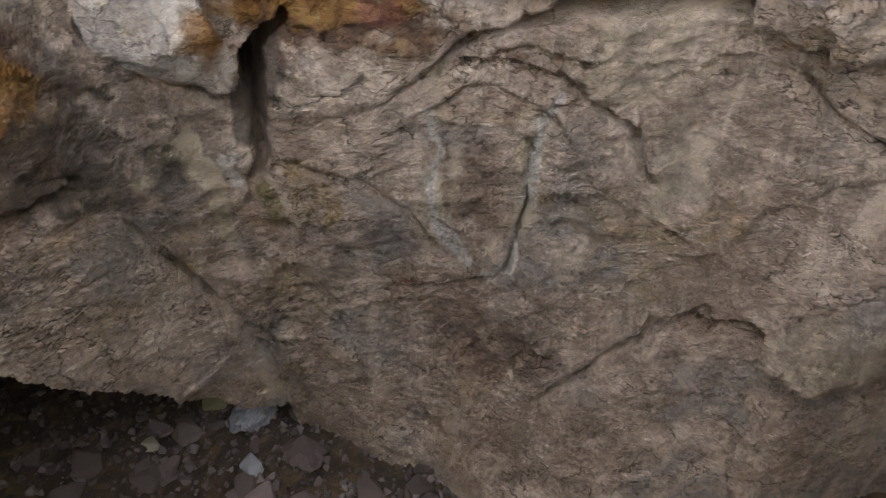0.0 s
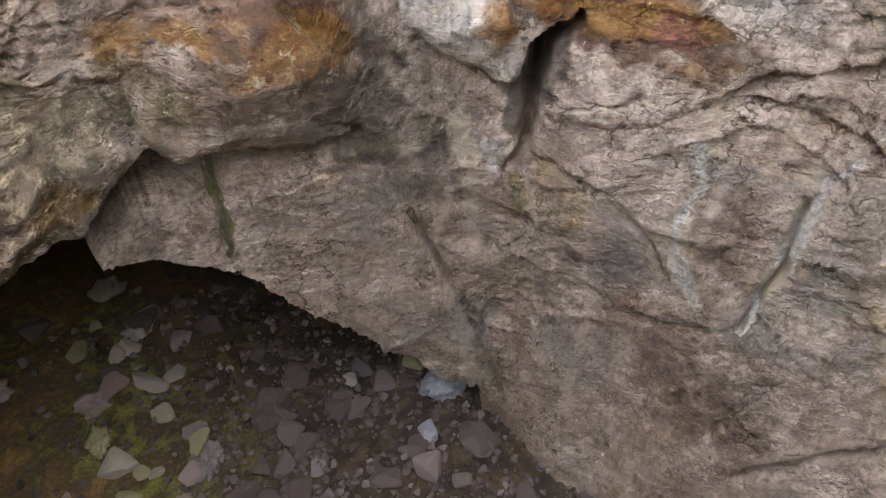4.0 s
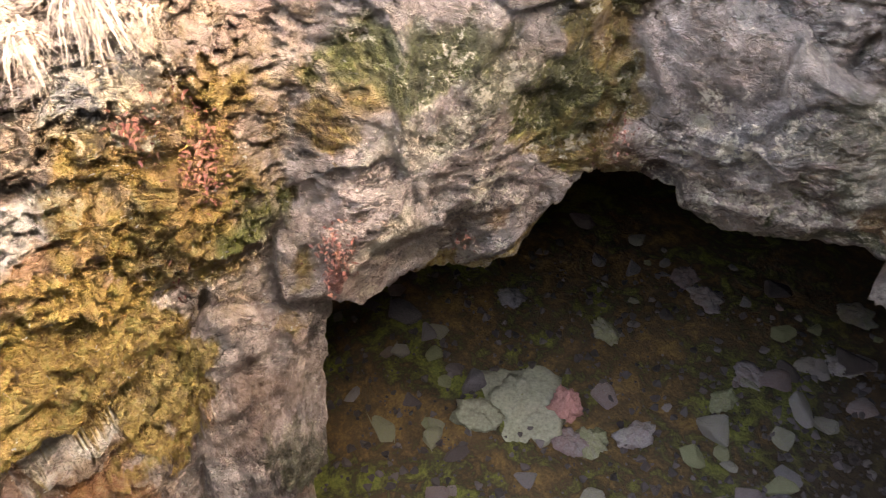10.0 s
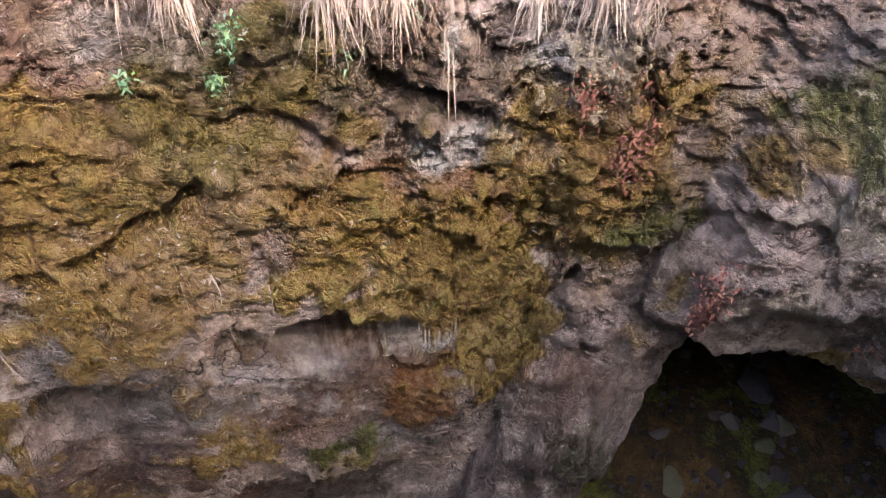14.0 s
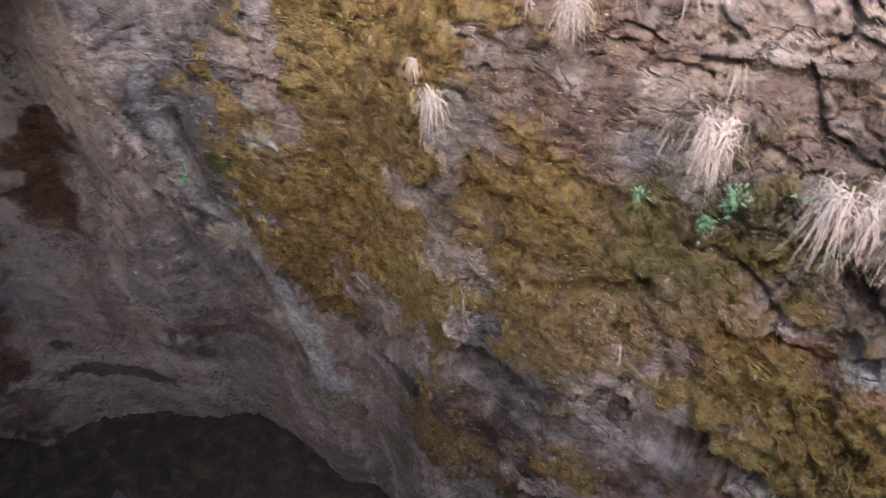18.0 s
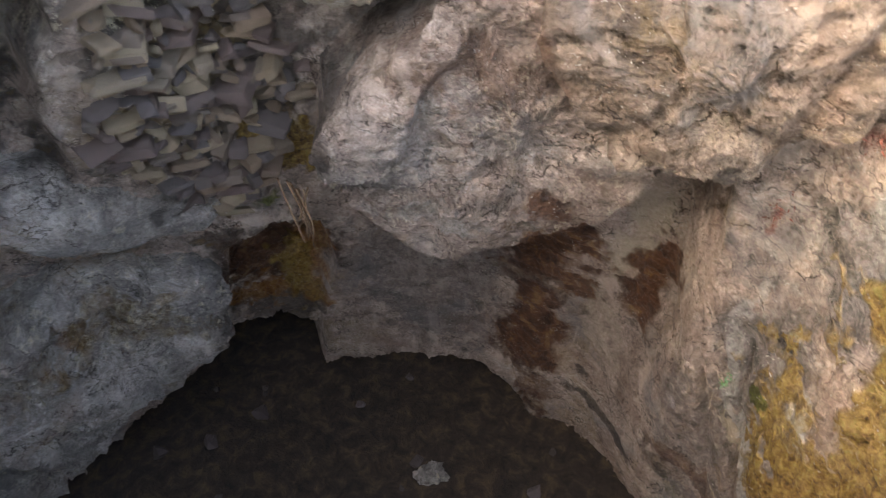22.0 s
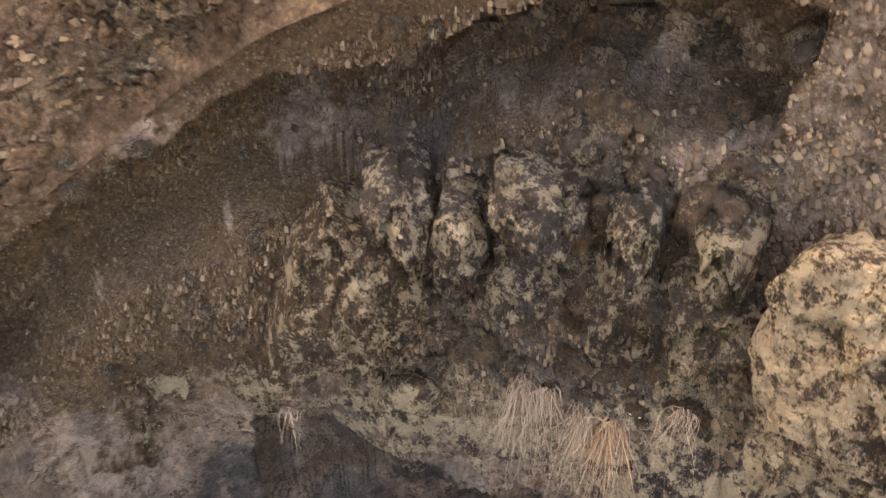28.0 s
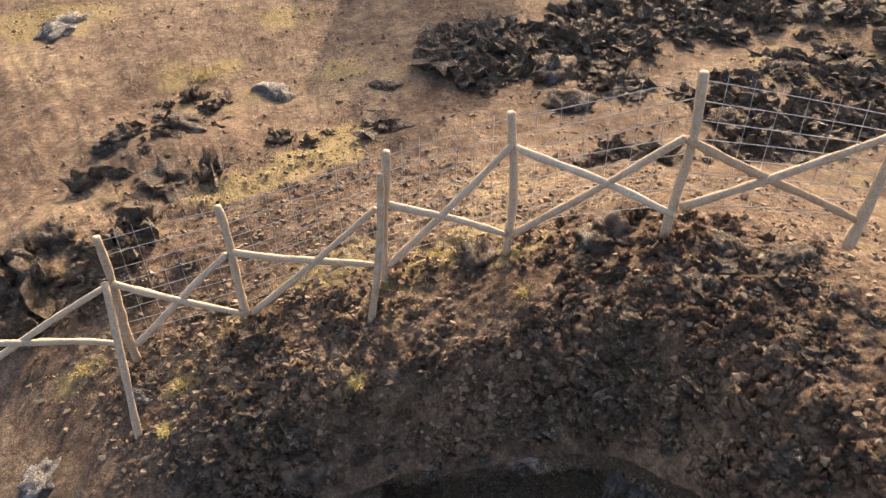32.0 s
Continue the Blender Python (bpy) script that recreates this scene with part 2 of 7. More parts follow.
crack([(352.5, 2.18), (348.3, 1.63), (343.3, 1.09)], 0.025, 0.06)
crack([(339.8, 2.93), (332.5, 2.96), (326.6, 3.07)], 0.012, 0.03)
crack([(337.5, 1.83), (335.9, 1.4), (333.9, 0.84)], 0.012, 0.03)
crack([(313.6, 3.43), (307, 3.49), (299.4, 3.52), (296.1, 3.43), (289.5, 3.41)], 0.04, 0.16)
crack([(299.8, 1.65), (290.4, 1.74), (286.8, 1.61), (282.3, 1.54), (277.5, 1.42)], 0.035, 0.14)
crack([(293.6, 3.2), (291, 3.02), (286.5, 2.94)], 0.02, 0.06)
crack([(30.2, 3.62), (32.5, 3.24), (30.7, 3.04), (37.5, 2.89)], 0.02, 0.05)
crack([(70.9, 3.34), (64.8, 3.21), (59.6, 3.11)], 0.02, 0.05)
crack([(76.3, 3.08), (71.8, 3.18), (65.4, 3.04), (61.5, 2.74)], 0.015, 0.04)
crack([(72.6, 2.83), (66.6, 2.7), (61.6, 2.67)], 0.015, 0.05)
crack([(89.1, 2.91), (90.2, 2.67), (93.2, 2.22)], 0.03, 0.1)
crack([(147.8, 2.68), (142.6, 2.64), (134.1, 2.82), (124.6, 2.82), (116.1, 2.9)], 0.035, 0.16)
crack([(127.7, 3.5), (132.7, 3.44), (140.4, 3.33)], 0.03, 0.08)
crack([(124.2, 3.73), (117.5, 3.71), (113.4, 3.57)], 0.02, 0.03)
crack([(116.2, 2.87), (108.9, 2.51), (100, 2.48), (92.5, 2.66)], 0.025, 0.07)
crack([(129, 2.89), (124.8, 2.82), (120.4, 2.86), (114, 2.78), (106.8, 2.73), (99, 2.69)], 0.045, 0.2)
crack([(110, 3.8), (104, 3.73), (98.5, 3.63)], 0.025, 0.05)
crack([(119, 3.43), (113, 3.52), (108, 3.48)], 0.02, 0.04)
crack([(165, 2.24), (161, 2.22), (155.4, 2.57), (150, 2.7), (146, 2.78)], 0.03, 0.12)
crack([(354.3, 2.46), (350.4, 1.96), (347.2, 1.4), (343.3, 0.9), (340.4, 0.42)], 0.03, 0.05)
crack([(11, 2.7), (10.6, 2.34), (11.2, 2.14)], 0.02, 0.04)
crack([(325.3, 3.12), (321.4, 3.33), (316.2, 3.34), (311.7, 3.42), (307.8, 3.48)], 0.025, 0.08)
crack([(311.3, 0.98), (305.7, 1.29), (300.7, 1.58), (294.9, 1.81)], 0.025, 0.07)
crack([(330.2, 1.65), (324.5, 1.7), (319.7, 1.82), (316.7, 1.97), (314.8, 2.34)], 0.012, 0.025)
crack([(166.3, 2.24), (156.2, 2.45), (141.4, 2.81)], 0.025, 0.08)
crack([(171, 3.68), (172.7, 2.55), (167.9, 1.88)], 0.02, 0.02)
crack([(183.3, 4.05), (180.5, 3.55), (177.1, 2.85), (169.7, 2.1)], 0.018, 0.02)
crack([(205.5, 1.76), (200.8, 0.7), (196.3, -0.61)], 0.02, 0.03)
crack([(183.6, 4.32), (181.5, 3.58), (175.7, 3.14)], 0.016, 0.02)
crack([(226.7, 1.04), (217.3, 1.22), (210, 0.98)], 0.02, 0.06)
hollow([(233.1, 2.75), (226.8, 3.04), (221.8, 2.97), (222.3, 2.02), (225.1, 0.78), (231.5, 0.7), (234.4, 1.18)], 5.0, 0.06, 0.07)
hollow([(184.5, 4.5), (183.4, 4.05), (182.8, 3.7), (182.2, 3.2), (183, 2.7), (188, 2.0), (196, 1.5), (210, 1.9), (222, 2.6), (224, 3.6), (223, 4.3), (214, 4.0), (205, 4.2), (192, 4.7)], 3.95, 0.22, 0.055)
hollow([(129, 2.91), (124.8, 2.84), (120.4, 2.88), (114, 2.80), (106.8, 2.75), (99, 2.71), (99, 2.63), (107, 2.63), (115, 2.67), (121, 2.72), (129, 2.8)], 2.3, 0.02, 0.035)
crack([(183.6, 4.35), (183.2, 4.0), (182.6, 3.6), (180.8, 3.2), (178, 2.6), (175, 1.85)], 0.03, 0.05)
crack([(176.5, 3.6), (174.5, 3.0), (172.5, 2.3), (169, 1.6)], 0.025, 0.05)
patch('rust', 334.4, 3.43, 0.50, 0.25, 0.9)
patch('rust', 333.8, 3.46, 0.38, 0.21, 0.9)
patch('wet_shade', 356.5, 3.25, 0.28, 0.51, 0.75)
patch('wet_shade', 8.6, 3.13, 0.61, 0.30, 0.45)
patch('rust', 10.9, 3.55, 0.45, 0.2, 0.7)
patch('wet_shade', 20.2, 2.67, 0.20, 0.47, 0.6)
patch('wet_shade', 339.4, 3.28, 0.12, 0.33, 0.9)
patch('green', 11.2, 2.48, 0.15, 0.37, 0.35)
patch('green', 343.4, 0.69, 0.20, 0.43, 0.35)
patch('moss', 337.3, 2.43, 0.13, 0.24, 0.45)
patch('pale', 324.7, 2.57, 0.09, 0.63, 0.55)
patch('pale', 315.3, 2.69, 0.10, 0.63, 0.6)
patch('pale', 306.2, 3.26, 0.46, 0.45, 0.5)
patch('pale', 301.5, 2.66, 0.20, 0.48, 0.5)
patch('rust', 324.3, 1.64, 0.42, 0.36, 0.45)
patch('wet_shade', 313.9, 1.56, 0.56, 0.54, 0.35)
patch('rust', 320.5, 2.72, 0.20, 0.39, 0.4)
patch('pale', 284, 1.81, 0.34, 0.27, 0.5)
patch('green', 23.2, 3.22, 0.51, 0.36, 0.45)
patch('lichen', 36.2, 3.05, 0.60, 0.39, 0.5)
patch('rust', 46.2, 2.95, 0.15, 0.21, 0.9)
patch('moss', 49.8, 3.14, 0.22, 0.99, 0.6)
patch('moss', 51.9, 3.31, 0.31, 0.41, 0.8)
patch('green', 57.8, 3.5, 0.44, 0.38, 0.6)
patch('moss', 73.4, 3.45, 0.19, 0.16, 0.7)
patch('lichen', 59.7, 3.02, 0.23, 0.19, 0.9)
patch('pale', 68.7, 2.97, 0.29, 0.15, 0.8)
patch('rust', 47.7, 3.01, 0.10, 0.17, 0.9)
patch('pale', 67.5, 3.48, 0.52, 0.25, 0.45)
patch('lichen', 57.8, 3.5, 0.51, 0.35, 0.5)
patch('rust', 85, 3.52, 0.22, 0.29, 0.7)
patch('moss', 96, 2.78, 0.31, 0.51, 1)
patch('green', 81.4, 3.17, 0.21, 0.19, 0.7)
patch('green', 84.1, 2.03, 0.24, 0.32, 0.5)
patch('moss', 126, 3.4, 1.13, 0.76, 0.56)
patch('moss', 103.7, 3.05, 0.58, 0.38, 0.78)
patch('moss', 131.9, 2.29, 0.37, 0.25, 0.66)
patch('rust', 114.8, 2.54, 0.69, 0.23, 0.7)
patch('rust', 89.7, 3.63, 0.19, 0.21, 0.8)
patch('lichen', 90.3, 3.84, 0.21, 0.20, 0.7)
patch('green', 95.8, 2.62, 0.25, 0.18, 0.45)
patch('rust', 86.5, 3.41, 0.20, 0.20, 0.6)
patch('wet_shade', 100.2, 2.03, 0.53, 0.34, 0.5)
patch('moss', 145.5, 3.64, 0.50, 0.72, 0.66)
patch('green', 117.5, 3.79, 0.60, 0.23, 0.3)
patch('moss', 109.9, 3.17, 1.10, 0.28, 0.6)
patch('moss', 87.9, 3.32, 0.64, 0.56, 0.66)
patch('green', 117.7, 2.02, 0.65, 0.24, 0.5)
patch('rust', 93.6, 2.29, 0.69, 0.26, 0.5)
patch('rust', 147.2, 1.81, 1.54, 0.19, 0.6)
patch('moss', 159.4, 3.39, 0.62, 0.81, 0.78)
patch('rust', 135.8, 3.81, 0.54, 0.31, 0.5)
patch('rust', 113.6, 3.91, 0.69, 0.50, 0.62)
patch('rust', 123.3, 4.16, 0.75, 0.26, 0.55)
patch('pale', 170, 3.57, 0.06, 0.19, 1)
patch('pale', 172.7, 2.72, 0.16, 0.15, 0.95)
patch('pale', 170.2, 2.05, 0.18, 0.13, 0.85)
patch('pale', 103.3, 3.57, 0.16, 0.07, 0.8)
patch('pale', 105.9, 2.66, 0.28, 0.15, 0.6)
patch('rust', 207, 4.82, 0.40, 0.35, 0.5)
patch('green', 117.2, 4.04, 0.62, 0.29, 0.25)
patch('green', 160.9, 1.26, 0.75, 0.29, 0.5)
patch('moss', 158.3, 3.85, 0.54, 0.99, 0.82)
patch('rust', 139.4, 3.94, 0.74, 0.83, 0.68)
patch('green', 125.8, 3.82, 0.42, 0.47, 0.5)
patch('wet_shade', 203.1, -0.41, 0.51, 0.78, 0.8)
patch('moss', 154.3, 4.43, 0.49, 0.31, 0.74)
patch('moss', 159.7, 3.86, 0.63, 0.86, 0.82)
# wet recess, its shade deepened by the dark tint
patch('wet_shade', 228.7, 2.48, 0.29, 0.76, 0.9)
patch('rust', 228.1, 2.54, 0.27, 0.52, 0.6)
patch('moss', 224.9, 1.78, 0.17, 0.39, 0.5)
patch('rust', 229, 2.16, 0.21, 0.53, 0.8)
patch('moss', 226, 3.83, 0.23, 0.26, 0.9)
patch('moss', 234, 4.4, 0.39, 0.50, 0.45)
patch('rust', 266.7, 3.78, 0.25, 0.54, 0.6)
patch('moss', 243, 2.65, 0.45, 0.38, 0.45)
patch('lichen', 249.9, 5.52, 0.46, 0.46, 0.6)
patch('pale', 296, 5.97, 1.41, 0.48, 0.4)
patch('lichen', 257.7, 6.23, 0.74, 0.57, 1)
patch('lichen', 283.1, 5.95, 1.8, 0.42, 0.95)
# dark tint behind the ledge rocks paints the shade between them
patch('slate_shade', 283, 6.7, 1.6, 0.35, 0.9)
patch('wet_shade', 283, 7.45, 1.6, 0.6, 0.45)
patch('wet_shade', 268.1, 5.14, 0.28, 0.33, 0.4)
patch('rust', 267.3, 5.17, 0.28, 0.29, 0.8)
patch('moss', 242.5, 6.15, 0.29, 0.22, 0.5)
patch('green', 267.5, 7.27, 0.33, 0.48, 0.55)
patch('moss', 316.1, 7.26, 0.72, 0.63, 0.35)
# second coat of recess shade over the wet rock
patch('wet_shade', 229.2, 2.39, 0.19, 0.48, 1)
patch('wet_shade', 199.4, 2.34, 0.17, 0.75, 0.55)
patch('rust', 198.7, 0.8, 0.13, 0.71, 0.7)
patch('wet_shade', 188.8, 2.76, 0.09, 0.31, 0.7)
patch('green', 227.4, 3.3, 0.10, 0.16, 1)
patch('moss', 226, 1.93, 0.11, 0.38, 0.6)
patch('lichen', 248.9, 5.24, 0.72, 0.40, 0.5)
patch('rust', 199.5, 3.0, 0.24, 0.8, 1.05)
patch('pale', 189.5, 3.3, 0.16, 0.6, 0.6)
patch('pale', 191, 2.2, 0.2, 0.5, 0.45)
patch('wet_shade', 199.5, 3.1, 0.20, 0.55, 0.7)
patch('rust', 199.5, 1.6, 0.16, 0.9, 0.9)
patch('wet_shade', 200, 1.4, 0.14, 0.9, 0.7)
streak('rust', [(187, 3.3), (188, 2.95), (188.8, 2.55)], 0.11, 1.0)
streak('wet_shade', [(187, 3.3), (188, 2.95), (188.8, 2.55)], 0.07, 0.9)
patch('pale', 189, 3.6, 0.18, 0.5, 0.35)
patch('wet_shade', 192.5, 1.3, 0.10, 0.10, 1.0)
patch('wet_shade', 188.5, 1.0, 0.25, 0.10, 0.8)
patch('wet_shade', 183, 1.5, 0.12, 0.20, 0.6)
streak('white', [(170, 3.75), (169.5, 3.4)], 0.06, 1.0)
streak('white', [(173.2, 3.0), (172.1, 2.65), (170.8, 2.3), (168.6, 2.0)], 0.10, 0.95)
streak('white', [(168.6, 2.1), (167.5, 1.8), (166, 1.6)], 0.09, 0.8)
streak('white', [(178.5, 4.0), (177.6, 3.3), (175, 2.9)], 0.07, 0.55)
# grey rock, coloured darker to offset strong sky light on this wall
patch('slate_shade', 174, 3.6, 0.32, 1.0, 0.75)
patch('slate_shade', 171, 4.4, 0.34, 0.6, 0.8)
patch('slate_shade', 178, 4.2, 0.2, 0.5, 0.7)
patch('moss', 163, 4.0, 0.35, 1.0, 0.85)
patch('slate_shade', 176, 2.2, 0.35, 0.8, 0.55)
patch('white', 168, 4.75, 0.35, 0.45, 0.5)
patch('crimson', 174, 4.9, 0.09, 0.13, 0.9)
patch('green', 174.5, 3.35, 0.05, 0.06, 1.0)
patch('amber', 164.5, 3.1, 0.30, 0.75, 0.62)
patch('amber', 157, 4.4, 0.4, 0.5, 0.6)
patch('moss', 166, 2.9, 0.14, 0.6, 0.9)
patch('slate_shade', 152, 3.55, 0.22, 0.25, 0.7)
patch('crimson', 154.5, 3.45, 0.13, 0.14, 0.6)
patch('wet_shade', 150, 2.1, 0.9, 0.16, 0.75)
patch('wet_shade', 128, 1.75, 0.9, 0.22, 0.8)
patch('slate_shade', 142, 2.9, 0.38, 0.85, 0.8)
patch('slate_shade', 148, 2.35, 0.4, 0.2, 0.5)
patch('slate_shade', 110, 2.15, 0.5, 0.3, 0.6)
patch('amber', 230, 1.75, 0.22, 0.25, 0.7)
streak('amber', [(223.4, 2.75), (223.6, 2.3), (225.4, 1.9), (224.6, 1.55)], 0.09, 0.75)
patch('amber', 226.5, 3.75, 0.22, 0.2, 0.64)
patch('amber', 249, 2.6, 0.16, 0.14, 0.6)
# dark grey rock, with the shade under the ledge added to its colour
patch('slate_shade', 274, 3.9, 0.5, 1.3, 0.95)
patch('slate_shade', 262, 4.9, 0.6, 0.5, 0.9)
patch('slate_shade', 285, 4.6, 1.5, 0.8, 1.0)
patch('slate_shade', 312, 4.8, 1.0, 0.6, 1.0)
patch('rust', 266.7, 3.9, 0.22, 0.5, 0.9)
# more under-ledge shade painted over the rock
patch('wet_shade', 285, 5.1, 1.4, 0.35, 0.7)
patch('wet_shade', 272, 4.3, 0.6, 1.2, 0.75)
patch('slate_shade', 262, 6.0, 0.6, 0.45, 0.9)
patch('slate_shade', 243, 6.6, 0.35, 1.2, 0.8)
patch('amber', 237, 6.0, 0.35, 0.5, 0.4)
patch('crimson', 179, 4.3, 0.05, 0.2, 0.7)
patch('moss', 186.5, 4.25, 0.10, 0.25, 0.35)
streak('white', [(325.3, 2.95), (325.1, 2.6), (323.7, 2.25), (321.8, 1.95)], 0.045, 0.9)
streak('white', [(313.9, 3.02), (315.4, 2.82), (315.7, 2.6), (315, 2.36)], 0.05, 0.9)
streak('pale', [(346, 2.95), (345, 2.6), (344.5, 2.2)], 0.06, 0.8)
streak('white', [(343.5, 2.75), (342.8, 2.6)], 0.05, 0.8)
streak('pale', [(356, 2.72), (350, 2.75), (346.5, 2.9)], 0.06, 0.75)
streak('green', [(339.8, 2.5), (339.2, 2.25)], 0.05, 0.55)
streak('green', [(11, 2.7), (10.6, 2.34), (11.2, 2.14)], 0.03, 0.6)
# dark streaks that follow the cracks
streak('wet_shade', [(11, 2.7), (10.6, 2.34), (11.2, 2.14)], 0.02, 0.9)
streak('wet_shade', [(338.5, 3.42), (340.3, 3.15), (340.8, 2.9)], 0.1, 0.9)
streak('white', [(330, 1.66), (324.5, 1.71), (320, 1.82), (316.7, 1.97), (315.8, 2.17)], 0.016, 0.8)
streak('crimson', [(331, 1.67), (327.5, 1.70)], 0.04, 0.7)
patch('rust', 319.8, 2.55, 0.17, 0.4, 0.5)
patch('rust', 319, 1.35, 0.35, 0.3, 0.5)
patch('slate_shade', 329.5, 1.98, 0.14, 0.13, 0.6)
patch('slate_shade', 318, 1.5, 0.5, 0.4, 0.35)
patch('slate_shade', 310, 2.6, 0.2, 0.4, 0.4)
patch('amber', 342, 3.5, 0.22, 0.16, 0.64)
patch('amber', 334.5, 3.46, 0.25, 0.10, 0.64)
patch('amber', 329, 3.48, 0.25, 0.09, 0.64)
patch('crimson', 329, 3.42, 0.10, 0.1, 0.7)
patch('amber', 1.5, 3.36, 0.30, 0.14, 0.64)
patch('amber', 12, 3.5, 0.25, 0.13, 0.64)
patch('rust', 4, 3.5, 0.5, 0.16, 0.8)
patch('wet_shade', 358, 3.3, 0.12, 0.35, 0.5)
patch('amber', 23.5, 2.85, 0.10, 0.08, 0.7)
streak('green', [(40, 2.75), (33, 2.62), (27, 2.66), (22.5, 2.75)], 0.07, 0.55)
streak('green', [(31.5, 3.1), (30.8, 2.95), (31.8, 2.82)], 0.03, 0.7)
patch('pale', 24, 3.15, 0.3, 0.25, 0.6)
patch('crimson', 48, 2.98, 0.08, 0.10, 1.0)
streak('rust', [(48.5, 3.7), (49, 3.35), (48.3, 3.0)], 0.10, 0.9)
streak('moss', [(51.5, 3.6), (51.5, 3.3), (50.5, 2.95)], 0.12, 0.9)
patch('green', 54.5, 3.4, 0.3, 0.3, 0.75)
patch('green', 62, 3.62, 0.5, 0.16, 0.75)
patch('amber', 73.5, 3.42, 0.11, 0.10, 0.8)
patch('moss', 70, 3.55, 0.2, 0.15, 0.6)
patch('wet_shade', 59.5, 3.06, 0.13, 0.09, 0.9)
patch('white', 60, 3.04, 0.12, 0.08, 0.7)
patch('pale', 68.5, 2.98, 0.18, 0.11, 1.0)
patch('pale', 66, 3.35, 0.3, 0.14, 0.8)
streak('moss', [(66, 2.47), (60, 2.45), (54, 2.6)], 0.05, 0.7)
patch('amber', 56.5, 2.75, 0.12, 0.10, 0.6)
patch('crimson', 74.5, 2.85, 0.07, 0.07, 1.0)
patch('crimson', 90.7, 3.62, 0.08, 0.12, 0.9)
patch('crimson', 86.6, 3.46, 0.10, 0.16, 1.0)
patch('crimson', 89.6, 3.16, 0.07, 0.10, 0.9)
patch('green', 83, 3.15, 0.15, 0.14, 0.8)
patch('slate_shade', 91, 3.35, 0.10, 0.4, 0.8)
patch('white', 92, 3.87, 0.18, 0.14, 0.9)
patch('white', 102.4, 3.9, 0.04, 0.12, 0.9)
patch('slate_shade', 89, 3.75, 0.25, 0.16, 0.6)
patch('moss', 96, 2.9, 0.12, 0.5, 1.0)
patch('amber', 92.5, 2.55, 0.06, 0.35, 0.64)
patch('amber', 100, 3.3, 0.5, 0.4, 0.66)
patch('amber', 112, 3.45, 0.5, 0.3, 0.58)
patch('rust', 122, 3.3, 1.0, 0.7, 0.62)
patch('green', 112, 3.75, 0.6, 0.3, 0.45)
patch('rust', 120, 2.4, 0.9, 0.3, 0.6)
patch('rust', 140, 2.3, 0.6, 0.35, 0.55)
patch('moss', 150, 1.9, 0.7, 0.2, 0.55)
patch('white', 128, 2.55, 0.5, 0.12, 0.5)
patch('green', 145, 1.7, 0.5, 0.15, 0.5)
patch('wet_shade', 125, 2.6, 0.5, 0.15, 0.7)
patch('moss', 104, 2.75, 0.35, 0.14, 0.9)
patch('amber', 107, 2.3, 0.3, 0.2, 0.6)
patch('moss', 120, 3.12, 0.5, 0.18, 1.05)
patch('moss', 112, 2.97, 0.4, 0.10, 0.9)
patch('green', 118, 2.1, 0.36, 0.12, 0.9)
patch('moss', 118, 2.02, 0.36, 0.12, 0.7)
patch('white', 102, 3.56, 0.28, 0.10, 0.95)
patch('white', 104, 2.66, 0.35, 0.06, 0.85)
patch('white', 119, 2.4, 0.14, 0.12, 0.6)
patch('white', 161, 2.02, 0.2, 0.12, 0.7)
patch('white', 152, 2.9, 0.1, 0.06, 0.7)
# dark streaks on the same lines as two cracks
streak('wet_shade', [(110, 3.8), (104, 3.74), (98.5, 3.64)], 0.06, 0.9)
streak('wet_shade', [(119, 3.43), (113, 3.52), (108, 3.5)], 0.035, 0.9)
patch('wet_shade', 90, 1.9, 0.6, 0.18, 0.75)
patch('green', 122, 3.95, 0.3, 0.12, 0.55)
# dimmer light on this stretch of wall, painted as dark and rusty tint
patch('wet_shade', 3, 3.1, 0.4, 0.3, 0.5)
patch('rust', 2, 3.3, 0.5, 0.25, 0.5)
patch('wet_shade', 352, 2.2, 0.3, 0.5, 0.35)
patch('white', 214, 3.75, 0.4, 0.14, 0.55)
patch('white', 208, 4.5, 0.5, 0.3, 0.48)
patch('white', 195, 4.3, 0.4, 0.2, 0.45)
# blackens the wall behind the packed stones as shade in their gaps
patch('wet_shade', 231, 4.6, 0.5, 0.9, 0.85)
# shadow behind the jutting boulder, put into the wall colour
patch('slate_shade', 212, 2.2, 0.5, 1.1, 0.6)
# recess shade painted lower down, over wet rock
patch('wet_shade', 228, 1.5, 0.3, 0.3, 0.8)
patch('earth', 335, 7.3, 0.8, 0.35, 0.9)
patch('earth', 312, 8.05, 0.9, 0.35, 0.9)
patch('earth', 300, 8.4, 0.9, 0.35, 0.9)
patch('earth', 278, 8.75, 1.0, 0.3, 0.9)
patch('slate_shade', 305, 7.5, 1.0, 0.3, 0.7)
patch('slate_shade', 285, 7.9, 0.9, 0.4, 0.7)
patch('earth', 326, 7.06, 1.22, 1.28, 0.9)
patch('earth', 290.1, 8.2, 1.22, 0.52, 0.6)
patch('earth', 346.8, 6.75, 0.94, 1.00, 0.8)
patch('earth', 239.4, 6.96, 0.38, 1.85, 0.6)
patch('earth', 233.7, 5.67, 0.39, 1.08, 0.5)


KINDS = ("moss", "rust", "green", "pale", "lichen", "wet_shade", "earth", "amber", "white", "slate_shade", "crimson")


